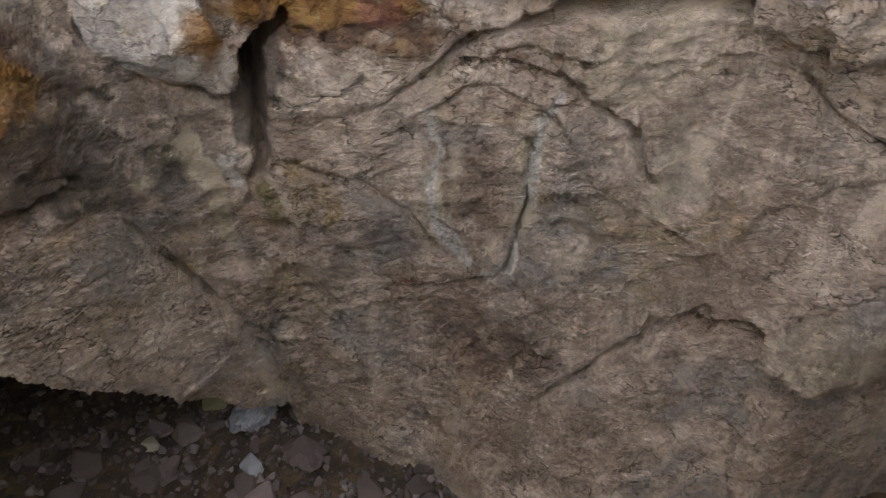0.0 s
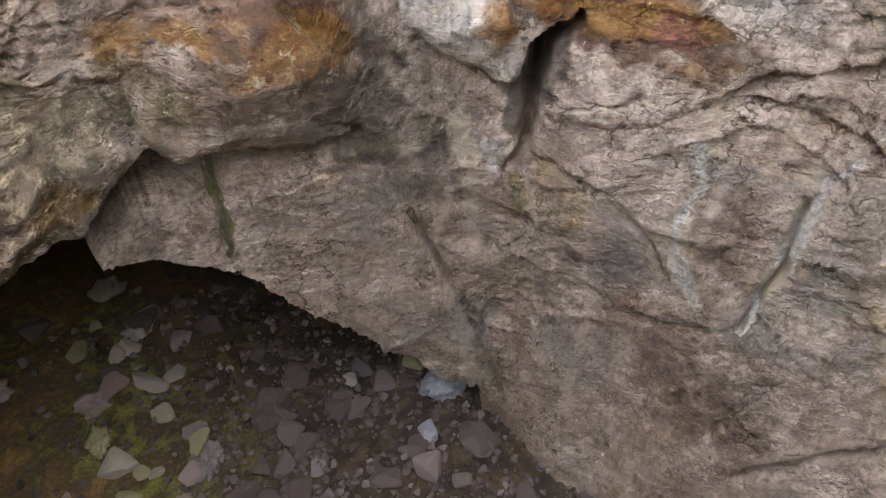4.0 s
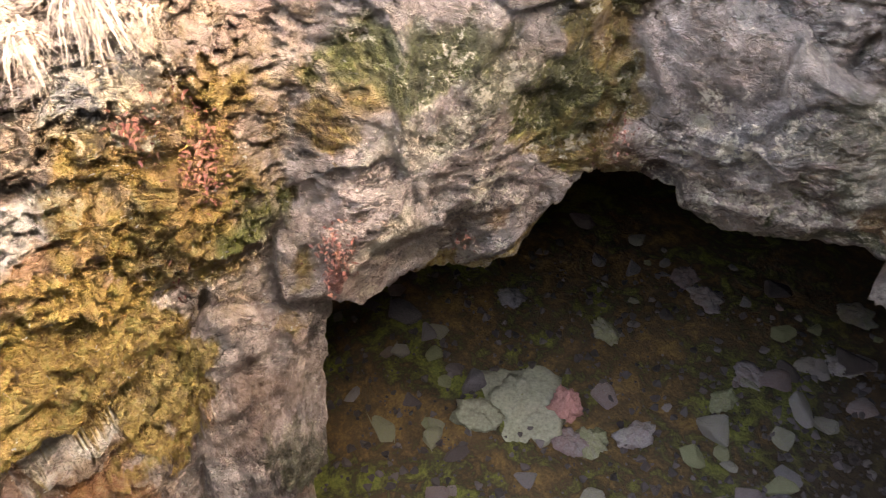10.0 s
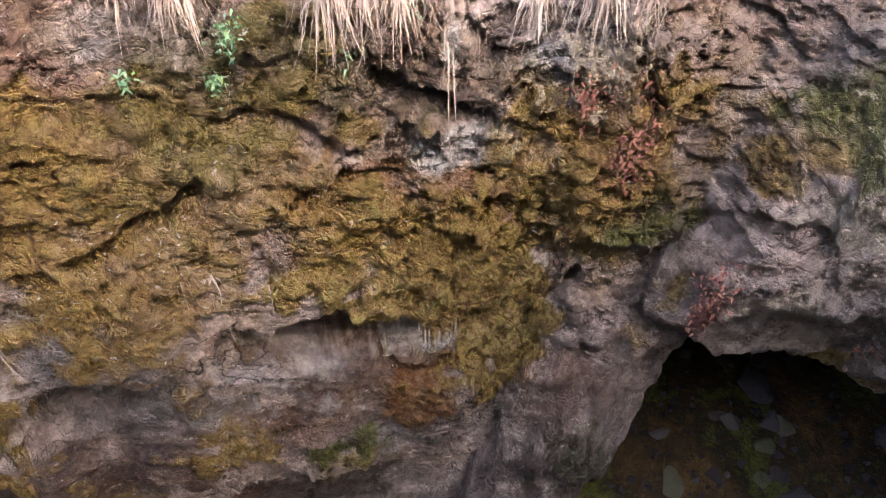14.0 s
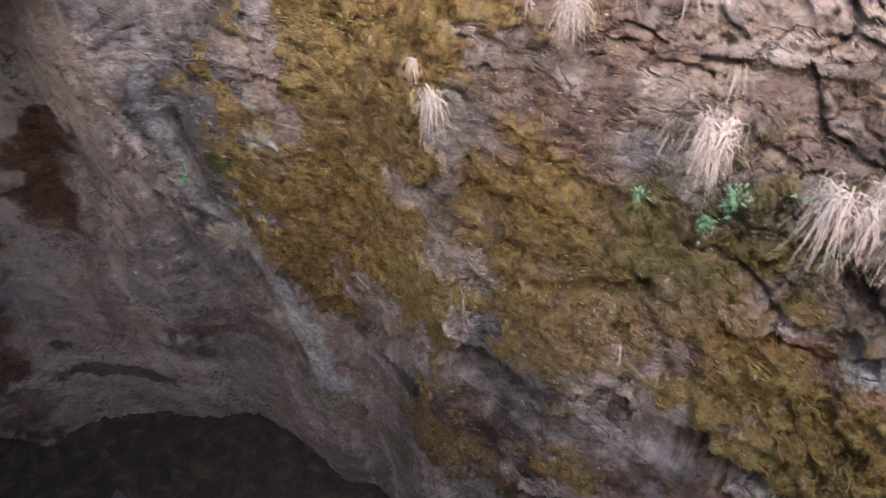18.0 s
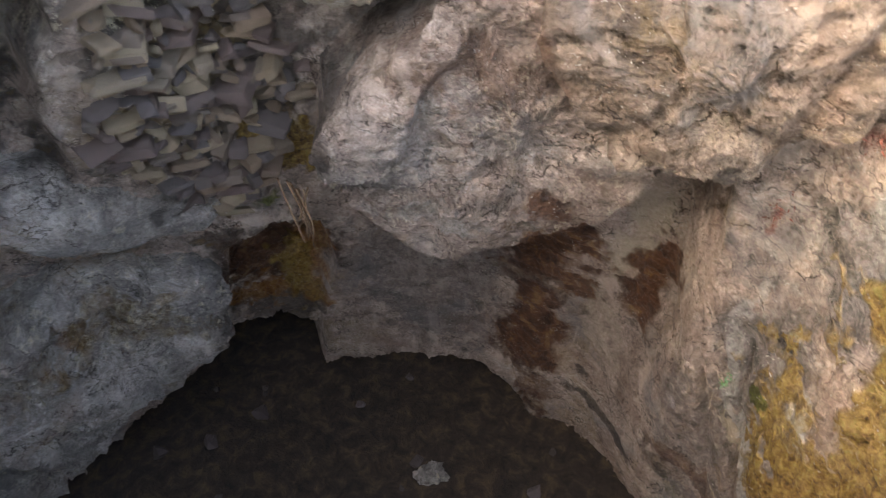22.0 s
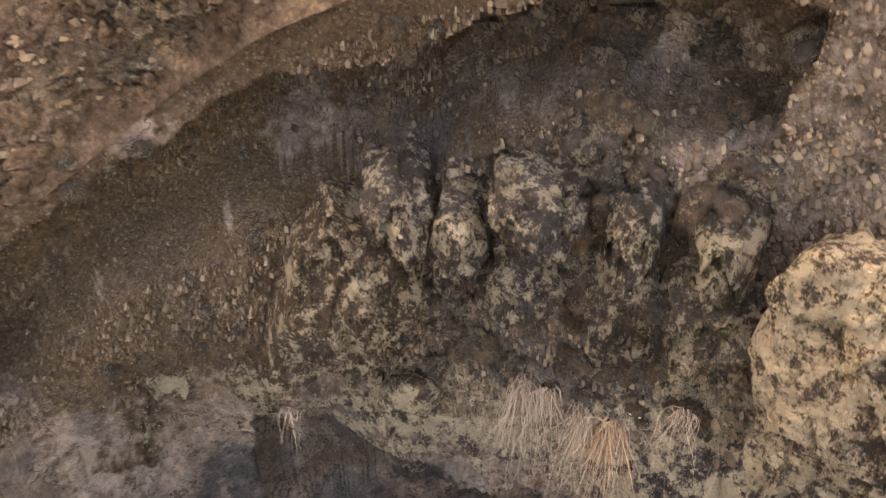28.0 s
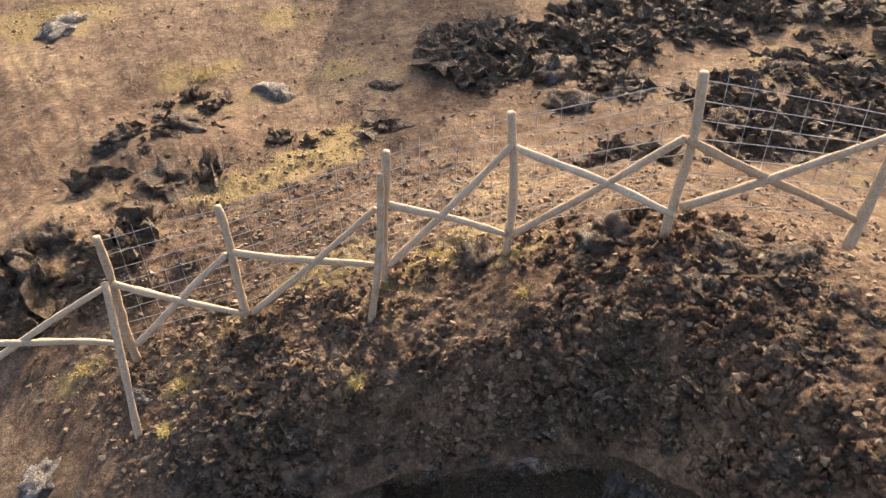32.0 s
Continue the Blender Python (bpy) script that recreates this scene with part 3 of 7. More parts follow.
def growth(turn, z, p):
    """Where each kind of growth, stain, crust or painted shade lies, 0..1."""
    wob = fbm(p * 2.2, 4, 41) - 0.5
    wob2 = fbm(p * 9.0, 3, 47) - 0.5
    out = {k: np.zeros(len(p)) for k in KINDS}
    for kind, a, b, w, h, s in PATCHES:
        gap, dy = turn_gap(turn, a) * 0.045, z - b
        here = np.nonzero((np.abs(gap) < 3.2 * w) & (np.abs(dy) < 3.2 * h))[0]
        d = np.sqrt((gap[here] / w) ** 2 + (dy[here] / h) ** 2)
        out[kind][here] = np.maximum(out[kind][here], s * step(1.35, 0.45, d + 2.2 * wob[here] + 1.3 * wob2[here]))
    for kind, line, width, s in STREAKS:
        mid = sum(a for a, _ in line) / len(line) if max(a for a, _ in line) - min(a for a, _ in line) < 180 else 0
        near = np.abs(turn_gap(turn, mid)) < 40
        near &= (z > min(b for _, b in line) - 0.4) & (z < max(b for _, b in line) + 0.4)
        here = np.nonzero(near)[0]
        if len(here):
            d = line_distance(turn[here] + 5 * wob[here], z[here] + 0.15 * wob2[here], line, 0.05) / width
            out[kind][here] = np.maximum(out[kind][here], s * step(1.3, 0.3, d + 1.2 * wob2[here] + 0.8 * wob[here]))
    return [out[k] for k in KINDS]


def mesh_from(name, verts, faces, smooth=True):
    me = bpy.data.meshes.new(name)
    n, m = len(verts), len(faces)
    k = faces.shape[1]
    me.vertices.add(n)
    me.vertices.foreach_set("co", np.asarray(verts, np.float32).ravel())
    me.loops.add(m * k)
    me.loops.foreach_set("vertex_index", faces.astype(np.int32).ravel())
    me.polygons.add(m)
    me.polygons.foreach_set("loop_start", np.arange(0, m * k, k, dtype=np.int32))
    me.polygons.foreach_set("loop_total", np.full(m, k, np.int32))
    me.polygons.foreach_set("use_smooth", np.full(m, smooth))
    me.update(calc_edges=True)
    return me


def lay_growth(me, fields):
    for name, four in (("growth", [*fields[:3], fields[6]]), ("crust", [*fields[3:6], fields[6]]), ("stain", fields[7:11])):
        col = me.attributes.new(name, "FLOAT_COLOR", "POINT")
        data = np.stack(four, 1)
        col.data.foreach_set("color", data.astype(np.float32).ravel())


def grid_faces(rows, cols, closed):
    i, j = np.meshgrid(np.arange(rows - 1), np.arange(cols if closed else cols - 1), indexing="ij")
    j2 = (j + 1) % cols
    return np.stack([i * cols + j, i * cols + j2, (i + 1) * cols + j2, (i + 1) * cols + j], -1).reshape(-1, 4)


# ---- materials ----
def tree(name):
    m = bpy.data.materials.new(name)
    m.use_nodes = True
    t = m.node_tree
    return m, t, t.nodes["Principled BSDF"]


def noise_node(t, vec, scale, detail=6, rough=0.6, dist=0.0):
    n = t.nodes.new("ShaderNodeTexNoise")
    n.inputs["Scale"].default_value, n.inputs["Detail"].default_value = scale, detail
    n.inputs["Roughness"].default_value, n.inputs["Distortion"].default_value = rough, dist
    t.links.new(vec, n.inputs["Vector"])
    return n.outputs["Fac"]


def ramp(t, fac, *stops):
    r = t.nodes.new("ShaderNodeValToRGB")
    e = r.color_ramp.elements
    while len(e) < len(stops):
        e.new(0.5)
    for el, (pos, col) in zip(e, stops):
        el.position = pos
        el.color = (*col, 1) if isinstance(col, tuple) else (col, col, col, 1)
    t.links.new(fac, r.inputs["Fac"])
    return r.outputs["Color"]


def mix(t, fac, a, b, mode="MIX"):
    n = t.nodes.new("ShaderNodeMix")
    n.data_type, n.blend_type = "RGBA", mode
    for sock, val in ((n.inputs[0], fac), (n.inputs[6], a), (n.inputs[7], b)):
        if isinstance(val, (int, float)):
            sock.default_value = val
        elif isinstance(val, tuple):
            sock.default_value = (*val, 1)
        else:
            t.links.new(val, sock)
    return n.outputs[2]


def maths(t, op, a, b=0.0, clamp=False):
    n = t.nodes.new("ShaderNodeMath")
    n.operation, n.use_clamp = op, clamp
    for sock, val in zip(n.inputs, (a, b)):
        if isinstance(val, (int, float)):
            sock.default_value = val
        else:
            t.links.new(val, sock)
    return n.outputs[0]


def relief(t, bsdf, height, distance, strength=1.0):
    b = t.nodes.new("ShaderNodeBump")
    b.inputs["Distance"].default_value, b.inputs["Strength"].default_value = distance, strength
    t.links.new(height, b.inputs["Height"])
    t.links.new(b.outputs[0], bsdf.inputs["Normal"])


def place_vec(t, scale=(1, 1, 1), turn=(0, 0, 0)):
    c = t.nodes.new("ShaderNodeTexCoord")
    m = t.nodes.new("ShaderNodeMapping")
    m.inputs["Scale"].default_value = scale
    m.inputs["Rotation"].default_value = [radians(a) for a in turn]
    t.links.new(c.outputs["Object"], m.inputs["Vector"])
    return m.outputs[0]


def rock_material(name, dark=(0.16, 0.13, 0.105), mid=(0.43, 0.34, 0.285), light=(0.68, 0.57, 0.48)):
    m, t, bsdf = tree(name)
    v = place_vec(t)
    vs = place_vec(t, (1, 1, 1.7), (18, 12, 0))
    big, med, fine = noise_node(t, v, 0.9, 5, 0.55, 0.4), noise_node(t, vs, 4.5, 8, 0.62, 0.6), noise_node(t, v, 38, 6, 0.65)
    grain = noise_node(t, v, 160, 3, 0.6)
    tone = maths(t, "ADD", maths(t, "MULTIPLY", big, 0.5), maths(t, "MULTIPLY", med, 0.5))
    col = ramp(t, tone, (0.33, dark), (0.50, mid), (0.66, light))
    col = mix(t, 0.4, col, ramp(t, fine, (0.32, 0.14), (0.68, 0.9)), "OVERLAY")
    col = mix(t, 0.3, col, ramp(t, noise_node(t, vs, 14, 6, 0.7, 0.4), (0.32, 0.15), (0.68, 0.88)), "OVERLAY")
    flake = t.nodes.new("ShaderNodeTexVoronoi")
    flake.feature, flake.inputs["Scale"].default_value = "DISTANCE_TO_EDGE", 5.0
    wv = t.nodes.new("ShaderNodeVectorMath")
    wv.operation = "ADD"
    wn2 = t.nodes.new("ShaderNodeTexNoise")
    wn2.inputs["Scale"].default_value, wn2.inputs["Detail"].default_value = 3.0, 6
    t.links.new(vs, wn2.inputs["Vector"])
    t.links.new(vs, wv.inputs[0])
    t.links.new(wn2.outputs["Color"], wv.inputs[1])
    t.links.new(wv.outputs[0], flake.inputs["Vector"])
    seam = ramp(t, flake.outputs["Distance"], (0.0, 0.0), (0.035, 1.0))
    col = mix(t, maths(t, "MULTIPLY", maths(t, "SUBTRACT", 1.0, seam), 0.35), col, dark)
    crackle = t.nodes.new("ShaderNodeTexVoronoi")
    crackle.feature, crackle.inputs["Scale"].default_value = "DISTANCE_TO_EDGE", 1.5
    t.links.new(wv.outputs[0], crackle.inputs["Vector"])
    split = maths(t, "MULTIPLY", ramp(t, crackle.outputs["Distance"], (0.003, 1.0), (0.016, 0.0)), ramp(t, big, (0.42, 0.0), (0.52, 1.0)))
    col = mix(t, maths(t, "MULTIPLY", split, 0.8), col, (0.035, 0.028, 0.022))
    for size, width, much, seat in ((1.6, 0.008, 0.75, 0.5), (4.2, 0.010, 0.55, 0.53), (11.0, 0.014, 0.4, 0.55)):
        hair = maths(t, "ABSOLUTE", maths(t, "SUBTRACT", noise_node(t, vs, size, 7, 0.58, 0.9), 0.5))
        some = ramp(t, noise_node(t, v, size * 0.45, 3, 0.5), (seat - 0.03, 0.0), (seat + 0.05, 1.0))
        hair = maths(t, "MULTIPLY", ramp(t, hair, (0.002, 1.0), (width, 0.0)), some)
        split = maths(t, "MAXIMUM", split, maths(t, "MULTIPLY", hair, much))
        col = mix(t, maths(t, "MULTIPLY", hair, much), col, (0.045, 0.035, 0.028))
    pit = noise_node(t, v, 85, 4, 0.75)
    col = mix(t, maths(t, "MULTIPLY", ramp(t, pit, (0.58, 0.0), (0.66, 1.0)), 0.22), col, light)
    col = mix(t, maths(t, "MULTIPLY", ramp(t, pit, (0.34, 1.0), (0.42, 0.0)), 0.25), col, dark)
    streak = noise_node(t, place_vec(t, (3.2, 3.2, 0.7), (8, 6, 0)), 1.6, 6, 0.6, 0.7)
    col = mix(t, maths(t, "MULTIPLY", ramp(t, streak, (0.36, 1.0), (0.47, 0.0)), 0.35), col, dark)
    col = mix(t, maths(t, "MULTIPLY", ramp(t, streak, (0.55, 0.0), (0.64, 1.0)), 0.65), col, light)
    tint = noise_node(t, v, 1.7, 4, 0.5, 0.8)
    col = mix(t, maths(t, "MULTIPLY", ramp(t, tint, (0.52, 0.0), (0.68, 1.0)), 0.45), col, (0.30, 0.20, 0.15))
    col = mix(t, maths(t, "MULTIPLY", ramp(t, tint, (0.32, 1.0), (0.46, 0.0)), 0.5), col, (0.24, 0.25, 0.25))
    stain = maths(t, "ADD", maths(t, "MULTIPLY", noise_node(t, v, 1.3, 4, 0.55, 0.9), 0.6), maths(t, "MULTIPLY", noise_node(t, v, 11, 6, 0.7, 0.3), 0.4))
    col = mix(t, maths(t, "MULTIPLY", ramp(t, stain, (0.54, 0.0), (0.62, 1.0)), 0.32), col, (0.33, 0.235, 0.10))
    ga, gc, gs = (t.nodes.new("ShaderNodeAttribute") for _ in range(3))
    ga.attribute_name, gc.attribute_name, gs.attribute_name = "growth", "crust", "stain"
    sa, sc, ss = (t.nodes.new("ShaderNodeSeparateColor") for _ in range(3))
    t.links.new(gs.outputs["Color"], ss.inputs[0])
    t.links.new(ga.outputs["Color"], sa.inputs[0])
    t.links.new(gc.outputs["Color"], sc.inputs[0])
    speck = noise_node(t, v, 22, 5, 0.7, 0.3)
    clump = noise_node(t, v, 7.5, 6, 0.68, 0.5)

    def cover(mask, soft=0.14, bias=0.0):
        # a mask frayed by clumps
        x = maths(t, "ADD", maths(t, "MULTIPLY", clump, 0.6), maths(t, "MULTIPLY", speck, 0.4))
        edge = maths(t, "SUBTRACT", maths(t, "ADD", mask, bias), x)
        return maths(t, "MULTIPLY", maths(t, "ADD", edge, soft), 0.5 / soft, True)

    # dark grey tint: slaty rock, and shade painted on the wall
    slate_shade = cover(ss.outputs[2], 0.35)
    slatecol = ramp(t, maths(t, "ADD", maths(t, "MULTIPLY", med, 0.6), maths(t, "MULTIPLY", fine, 0.4)), (0.34, (0.05, 0.05, 0.052)), (0.5, (0.13, 0.13, 0.13)), (0.66, (0.25, 0.245, 0.235)))
    col = mix(t, maths(t, "MULTIPLY", slate_shade, 0.85), col, slatecol)
    earth = cover(ga.outputs["Alpha"], 0.2)
    col = mix(t, maths(t, "MULTIPLY", earth, 0.9), col, ramp(t, maths(t, "ADD", maths(t, "MULTIPLY", speck, 0.5), maths(t, "MULTIPLY", fine, 0.5)),
              (0.36, (0.06, 0.04, 0.027)), (0.52, (0.17, 0.115, 0.07)), (0.66, (0.33, 0.25, 0.16))))
    chip = t.nodes.new("ShaderNodeTexVoronoi")
    chip.inputs["Scale"].default_value = 34
    t.links.new(v, chip.inputs["Vector"])
    chips = maths(t, "MULTIPLY", ramp(t, chip.outputs["Distance"], (0.26, 1.0), (0.36, 0.0)), ramp(t, chip.outputs["Color"], (0.45, 0.0), (0.55, 1.0)))
    col = mix(t, maths(t, "MULTIPLY", maths(t, "MULTIPLY", chips, earth), 0.8), col, ramp(t, chip.outputs["Color"], (0.4, (0.10, 0.07, 0.05)), (0.7, (0.42, 0.34, 0.24))))
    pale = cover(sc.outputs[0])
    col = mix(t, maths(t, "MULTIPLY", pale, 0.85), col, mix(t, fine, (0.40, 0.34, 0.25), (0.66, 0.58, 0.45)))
    # near-black tint: wet rock, and shade painted into gaps and recesses
    wet_shade = cover(sc.outputs[2], 0.2)
    col = mix(t, maths(t, "MULTIPLY", wet_shade, 0.75), col, (0.05, 0.042, 0.036))
    dot = t.nodes.new("ShaderNodeTexVoronoi")
    dot.inputs["Scale"].default_value = 21
    t.links.new(wv.outputs[0], dot.inputs["Vector"])
    dots = maths(t, "MULTIPLY", ramp(t, dot.outputs["Distance"], (0.17, 1.0), (0.25, 0.0)), ramp(t, dot.outputs["Color"], (0.62, 0.0), (0.66, 1.0)))
    dots = maths(t, "MULTIPLY", dots, ramp(t, noise_node(t, v, 2.3, 4, 0.6), (0.5, 0.0), (0.56, 1.0)))
    rust = cover(sa.outputs[1], 0.3)
    col = mix(t, maths(t, "MULTIPLY", rust, 0.85), col, ramp(t, clump, (0.35, (0.05, 0.022, 0.014)), (0.55, (0.15, 0.065, 0.03)), (0.68, (0.30, 0.17, 0.06))))
    amber = cover(ss.outputs[0], 0.22, -0.04)
    col = mix(t, maths(t, "MULTIPLY", amber, 0.8), col, ramp(t, maths(t, "ADD", maths(t, "MULTIPLY", speck, 0.6), maths(t, "MULTIPLY", clump, 0.4)),
              (0.36, (0.10, 0.035, 0.012)), (0.5, (0.34, 0.145, 0.03)), (0.62, (0.46, 0.26, 0.04))))
    crimson = cover(gs.outputs["Alpha"], 0.2, -0.05)
    col = mix(t, maths(t, "MULTIPLY", crimson, 0.8), col, ramp(t, speck, (0.35, (0.12, 0.04, 0.035)), (0.6, (0.34, 0.13, 0.10))))
    white = cover(ss.outputs[1], 0.2, -0.04)
    col = mix(t, maths(t, "MULTIPLY", white, 0.85), col, ramp(t, maths(t, "ADD", maths(t, "MULTIPLY", fine, 0.6), maths(t, "MULTIPLY", speck, 0.4)), (0.36, (0.22, 0.22, 0.21)), (0.5, (0.50, 0.49, 0.46)), (0.64, (0.70, 0.69, 0.65))))
    moss = cover(sa.outputs[0], 0.16)
    mosscol = ramp(t, maths(t, "ADD", maths(t, "MULTIPLY", speck, 0.75), maths(t, "MULTIPLY", big, 0.25)),
                   (0.36, (0.10, 0.06, 0.022)), (0.45, (0.25, 0.155, 0.045)), (0.55, (0.40, 0.28, 0.08)), (0.68, (0.34, 0.31, 0.09)))
    col = mix(t, maths(t, "MULTIPLY", moss, 0.9), col, mosscol)
    green = cover(sa.outputs[2], 0.2, -0.03)
    col = mix(t, maths(t, "MULTIPLY", green, 0.9), col, ramp(t, speck, (0.3, (0.05, 0.055, 0.016)), (0.6, (0.14, 0.155, 0.035)), (0.8, (0.25, 0.23, 0.07))))
    col = mix(t, maths(t, "MULTIPLY", dots, 0.75), col, (0.58, 0.56, 0.50))
    mottle = noise_node(t, v, 13, 8, 0.72, 0.25)
    fleck = noise_node(t, v, 60, 4, 0.7)
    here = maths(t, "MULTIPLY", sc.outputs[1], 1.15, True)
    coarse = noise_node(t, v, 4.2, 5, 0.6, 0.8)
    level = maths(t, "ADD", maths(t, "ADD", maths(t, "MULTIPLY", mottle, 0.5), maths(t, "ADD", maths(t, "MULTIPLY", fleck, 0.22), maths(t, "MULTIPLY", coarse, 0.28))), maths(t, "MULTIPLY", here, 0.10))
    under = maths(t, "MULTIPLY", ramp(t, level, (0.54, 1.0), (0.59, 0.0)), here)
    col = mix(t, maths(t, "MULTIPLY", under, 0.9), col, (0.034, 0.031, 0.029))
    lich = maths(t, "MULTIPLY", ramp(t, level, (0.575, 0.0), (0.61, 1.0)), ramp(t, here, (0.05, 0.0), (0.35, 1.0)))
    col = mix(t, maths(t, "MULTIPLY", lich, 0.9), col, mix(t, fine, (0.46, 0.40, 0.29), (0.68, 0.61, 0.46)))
    t.links.new(col, bsdf.inputs["Base Color"])
    t.links.new(ramp(t, maths(t, "ADD", maths(t, "MULTIPLY", wet_shade, 0.5), maths(t, "MULTIPLY", rust, 0.2)), (0.0, 0.86), (1.0, 0.42)), bsdf.inputs["Roughness"])
    bsdf.inputs["Specular IOR Level"].default_value = 0.3
    tuft = maths(t, "MULTIPLY", maths(t, "ADD", maths(t, "ADD", moss, amber), green), speck)
    h = maths(t, "ADD", maths(t, "ADD", maths(t, "MULTIPLY", med, 1.3), maths(t, "MULTIPLY", fine, 0.5)),
              maths(t, "ADD", maths(t, "ADD", maths(t, "MULTIPLY", grain, 0.12), maths(t, "MULTIPLY", lich, 0.12)), maths(t, "MULTIPLY", tuft, 1.7)))
    h = maths(t, "ADD", maths(t, "ADD", h, maths(t, "MULTIPLY", seam, 0.35)), maths(t, "MULTIPLY", pit, 0.35))
    h = maths(t, "SUBTRACT", h, maths(t, "MULTIPLY", split, 0.5))
    relief(t, bsdf, h, 0.1)
    return m


ROCK = rock_material("weathered rock")
GREY_ROCK = rock_material("grey rock", (0.18, 0.165, 0.15), (0.45, 0.415, 0.375), (0.68, 0.64, 0.59))
TAN_ROCK = rock_material("tan rock", (0.12, 0.095, 0.075), (0.29, 0.225, 0.175), (0.47, 0.38, 0.30))
BROWN_ROCK = rock_material("brown lava rock", (0.09, 0.068, 0.05), (0.22, 0.165, 0.12), (0.42, 0.33, 0.24))
RIM_ROCK = rock_material("brown rim rock", (0.11, 0.083, 0.06), (0.27, 0.2, 0.143), (0.46, 0.36, 0.26))


CREAM_ROCK = rock_material("cream crusted block", (0.26, 0.215, 0.16), (0.50, 0.44, 0.34), (0.70, 0.63, 0.51))
PALE_ROCK = rock_material("cream crusted rock", (0.10, 0.08, 0.06), (0.29, 0.235, 0.17), (0.52, 0.44, 0.32))
LICHEN_ROCK = rock_material("lichen spotted rock", (0.05, 0.045, 0.042), (0.15, 0.13, 0.11), (0.36, 0.31, 0.24))


# ---- large structure ----
def surface_detail(p, amp=1.0):
    """Relief of the rock in metres, outward from the axis."""
    lump = fbm(p * 0.8, 3, 3) - 0.5
    tilted = p @ np.array([[0.95, 0.1, 0.3], [0.0, 0.97, 0.25], [-0.35, -0.22, 0.9]])
    warp = tilted + 0.35 * (fbm(p * 1.7, 3, 5) - 0.5)[:, None]
    d1, gap, tone = cells(warp * np.array([1.1, 1.1, 2.2]), 11)
    block = (tone - 0.5) * step(0.0, 0.05, gap) - 0.35 * step(0.05, 0.0, gap)
    d2, gap2, tone2 = cells(warp * np.array([3.4, 3.4, 7.5]), 15)
    chip = (tone2 - 0.5) * step(0.0, 0.07, gap2)
    where = step(0.42, 0.62, fbm(p * 0.9 + 3, 3, 25))
    beds = tilted[:, 2] * 9 + 3.0 * fbm(p * 1.3, 3, 27)
    bed = (beds - np.floor(beds)) - 0.5
    fine = fbm(p * 9.0, 4, 21, 0.62) - 0.5
    sheet = fbm(tilted * np.array([1.2, 1.2, 2.3]) + 9, 5, 131, 0.55) * 15
    f = sheet - np.floor(sheet)
    flake = step(0.84, 0.98, f) - f
    thin = fbm(tilted * np.array([3.6, 3.6, 7.0]) + 4, 4, 137, 0.6) * 10
    g = thin - np.floor(thin)
    scale = step(0.8, 0.97, g) - g
    c1 = np.abs(fbm(warp * 1.1 + 21, 4, 141) - 0.5)
    c2 = np.abs(fbm(warp * 2.6 + 33, 3, 145) - 0.5)
    line = 0.05 * np.exp(-(c1 / 0.011) ** 2) * step(0.45, 0.6, fbm(p * 0.7 + 5, 2, 149)) + 0.022 * np.exp(-(c2 / 0.014) ** 2) * where
    return amp * (0.24 * lump + 0.06 * block + where * (0.05 * chip + 0.012 * bed) + 0.05 * fine + 0.034 * flake + 0.016 * scale * (0.4 + where) + line)


def shaft_wall(cols, rows):
    turn = np.linspace(0, 360, cols, endpoint=False)
    v = np.linspace(0, 1, rows)
    top = rim_height(turn)
    T, V = np.meshgrid(turn, v)
    low = np.interp(turn, (0, 150, 170, 280, 300, 360), (0, 0, -0.4, -0.4, 0.3, 0.0))
    high = np.minimum(np.interp(turn, (0, 100, 125, 160, 185, 212, 236, 335, 350, 360), (4.3, 4.3, 4.9, 5.2, 5.9, 6.5, 9, 9, 6, 4.3)), top - 0.2)
    Z = np.where(V < 0.04, -0.5 + (low + 0.5) * V / 0.04, np.where(V < 0.92, low + (high - low) * (V - 0.04) / 0.88, high + (top - high) * (V - 0.92) / 0.08))
    T, Z = T.ravel(), Z.ravel()
    r = shaft_radius(T, Z)
    p = place(T, r, Z)
    wob_t = (fbm(p * 3.1, 3, 61) - 0.5) * 3.0
    wob_z = (fbm(p * 3.1, 3, 67) - 0.5) * 0.12
    for outline, back, soft, scale in HOLLOWS:
        d = outline_depth(T + wob_t, Z + wob_z, outline, scale)
        w = step(-0.2 * soft, soft, d)
        inner = step(0, 0.5, d)
        r = np.maximum(r, r * (1 - w) + w * (r + (back - r) * (0.75 + 0.25 * inner)))
    for line, width, deep, scale in CRACKS:
        d = line_distance(T + wob_t * 0.5, Z + wob_z * 0.5, line, scale)
        r = r + 1.9 * deep * np.exp(-(d / width) ** 2)
    r = r + surface_detail(p) * (0.45 + 0.55 * step(0, 0.35, np.tile(top, rows) - Z))
    p = place(T, r, Z)
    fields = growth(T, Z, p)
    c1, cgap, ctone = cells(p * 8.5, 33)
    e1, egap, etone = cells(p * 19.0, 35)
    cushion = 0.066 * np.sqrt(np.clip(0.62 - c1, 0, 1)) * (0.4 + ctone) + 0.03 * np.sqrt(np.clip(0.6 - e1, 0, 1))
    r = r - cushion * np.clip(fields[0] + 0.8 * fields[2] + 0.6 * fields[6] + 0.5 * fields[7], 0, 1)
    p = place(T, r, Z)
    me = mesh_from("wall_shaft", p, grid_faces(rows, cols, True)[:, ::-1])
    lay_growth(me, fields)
    me.materials.append(ROCK)
    ob = tagged(new("wall_shaft", me), "weathered volcanic rock wall of a collapsed pit", "rock wall", kind="structure")
    return p.reshape(rows, cols, 3)


WALL = shaft_wall(1440, 520)
RIM = WALL[-1]


RIM_EDGE = np.hypot(RIM[:, 0], RIM[:, 1])
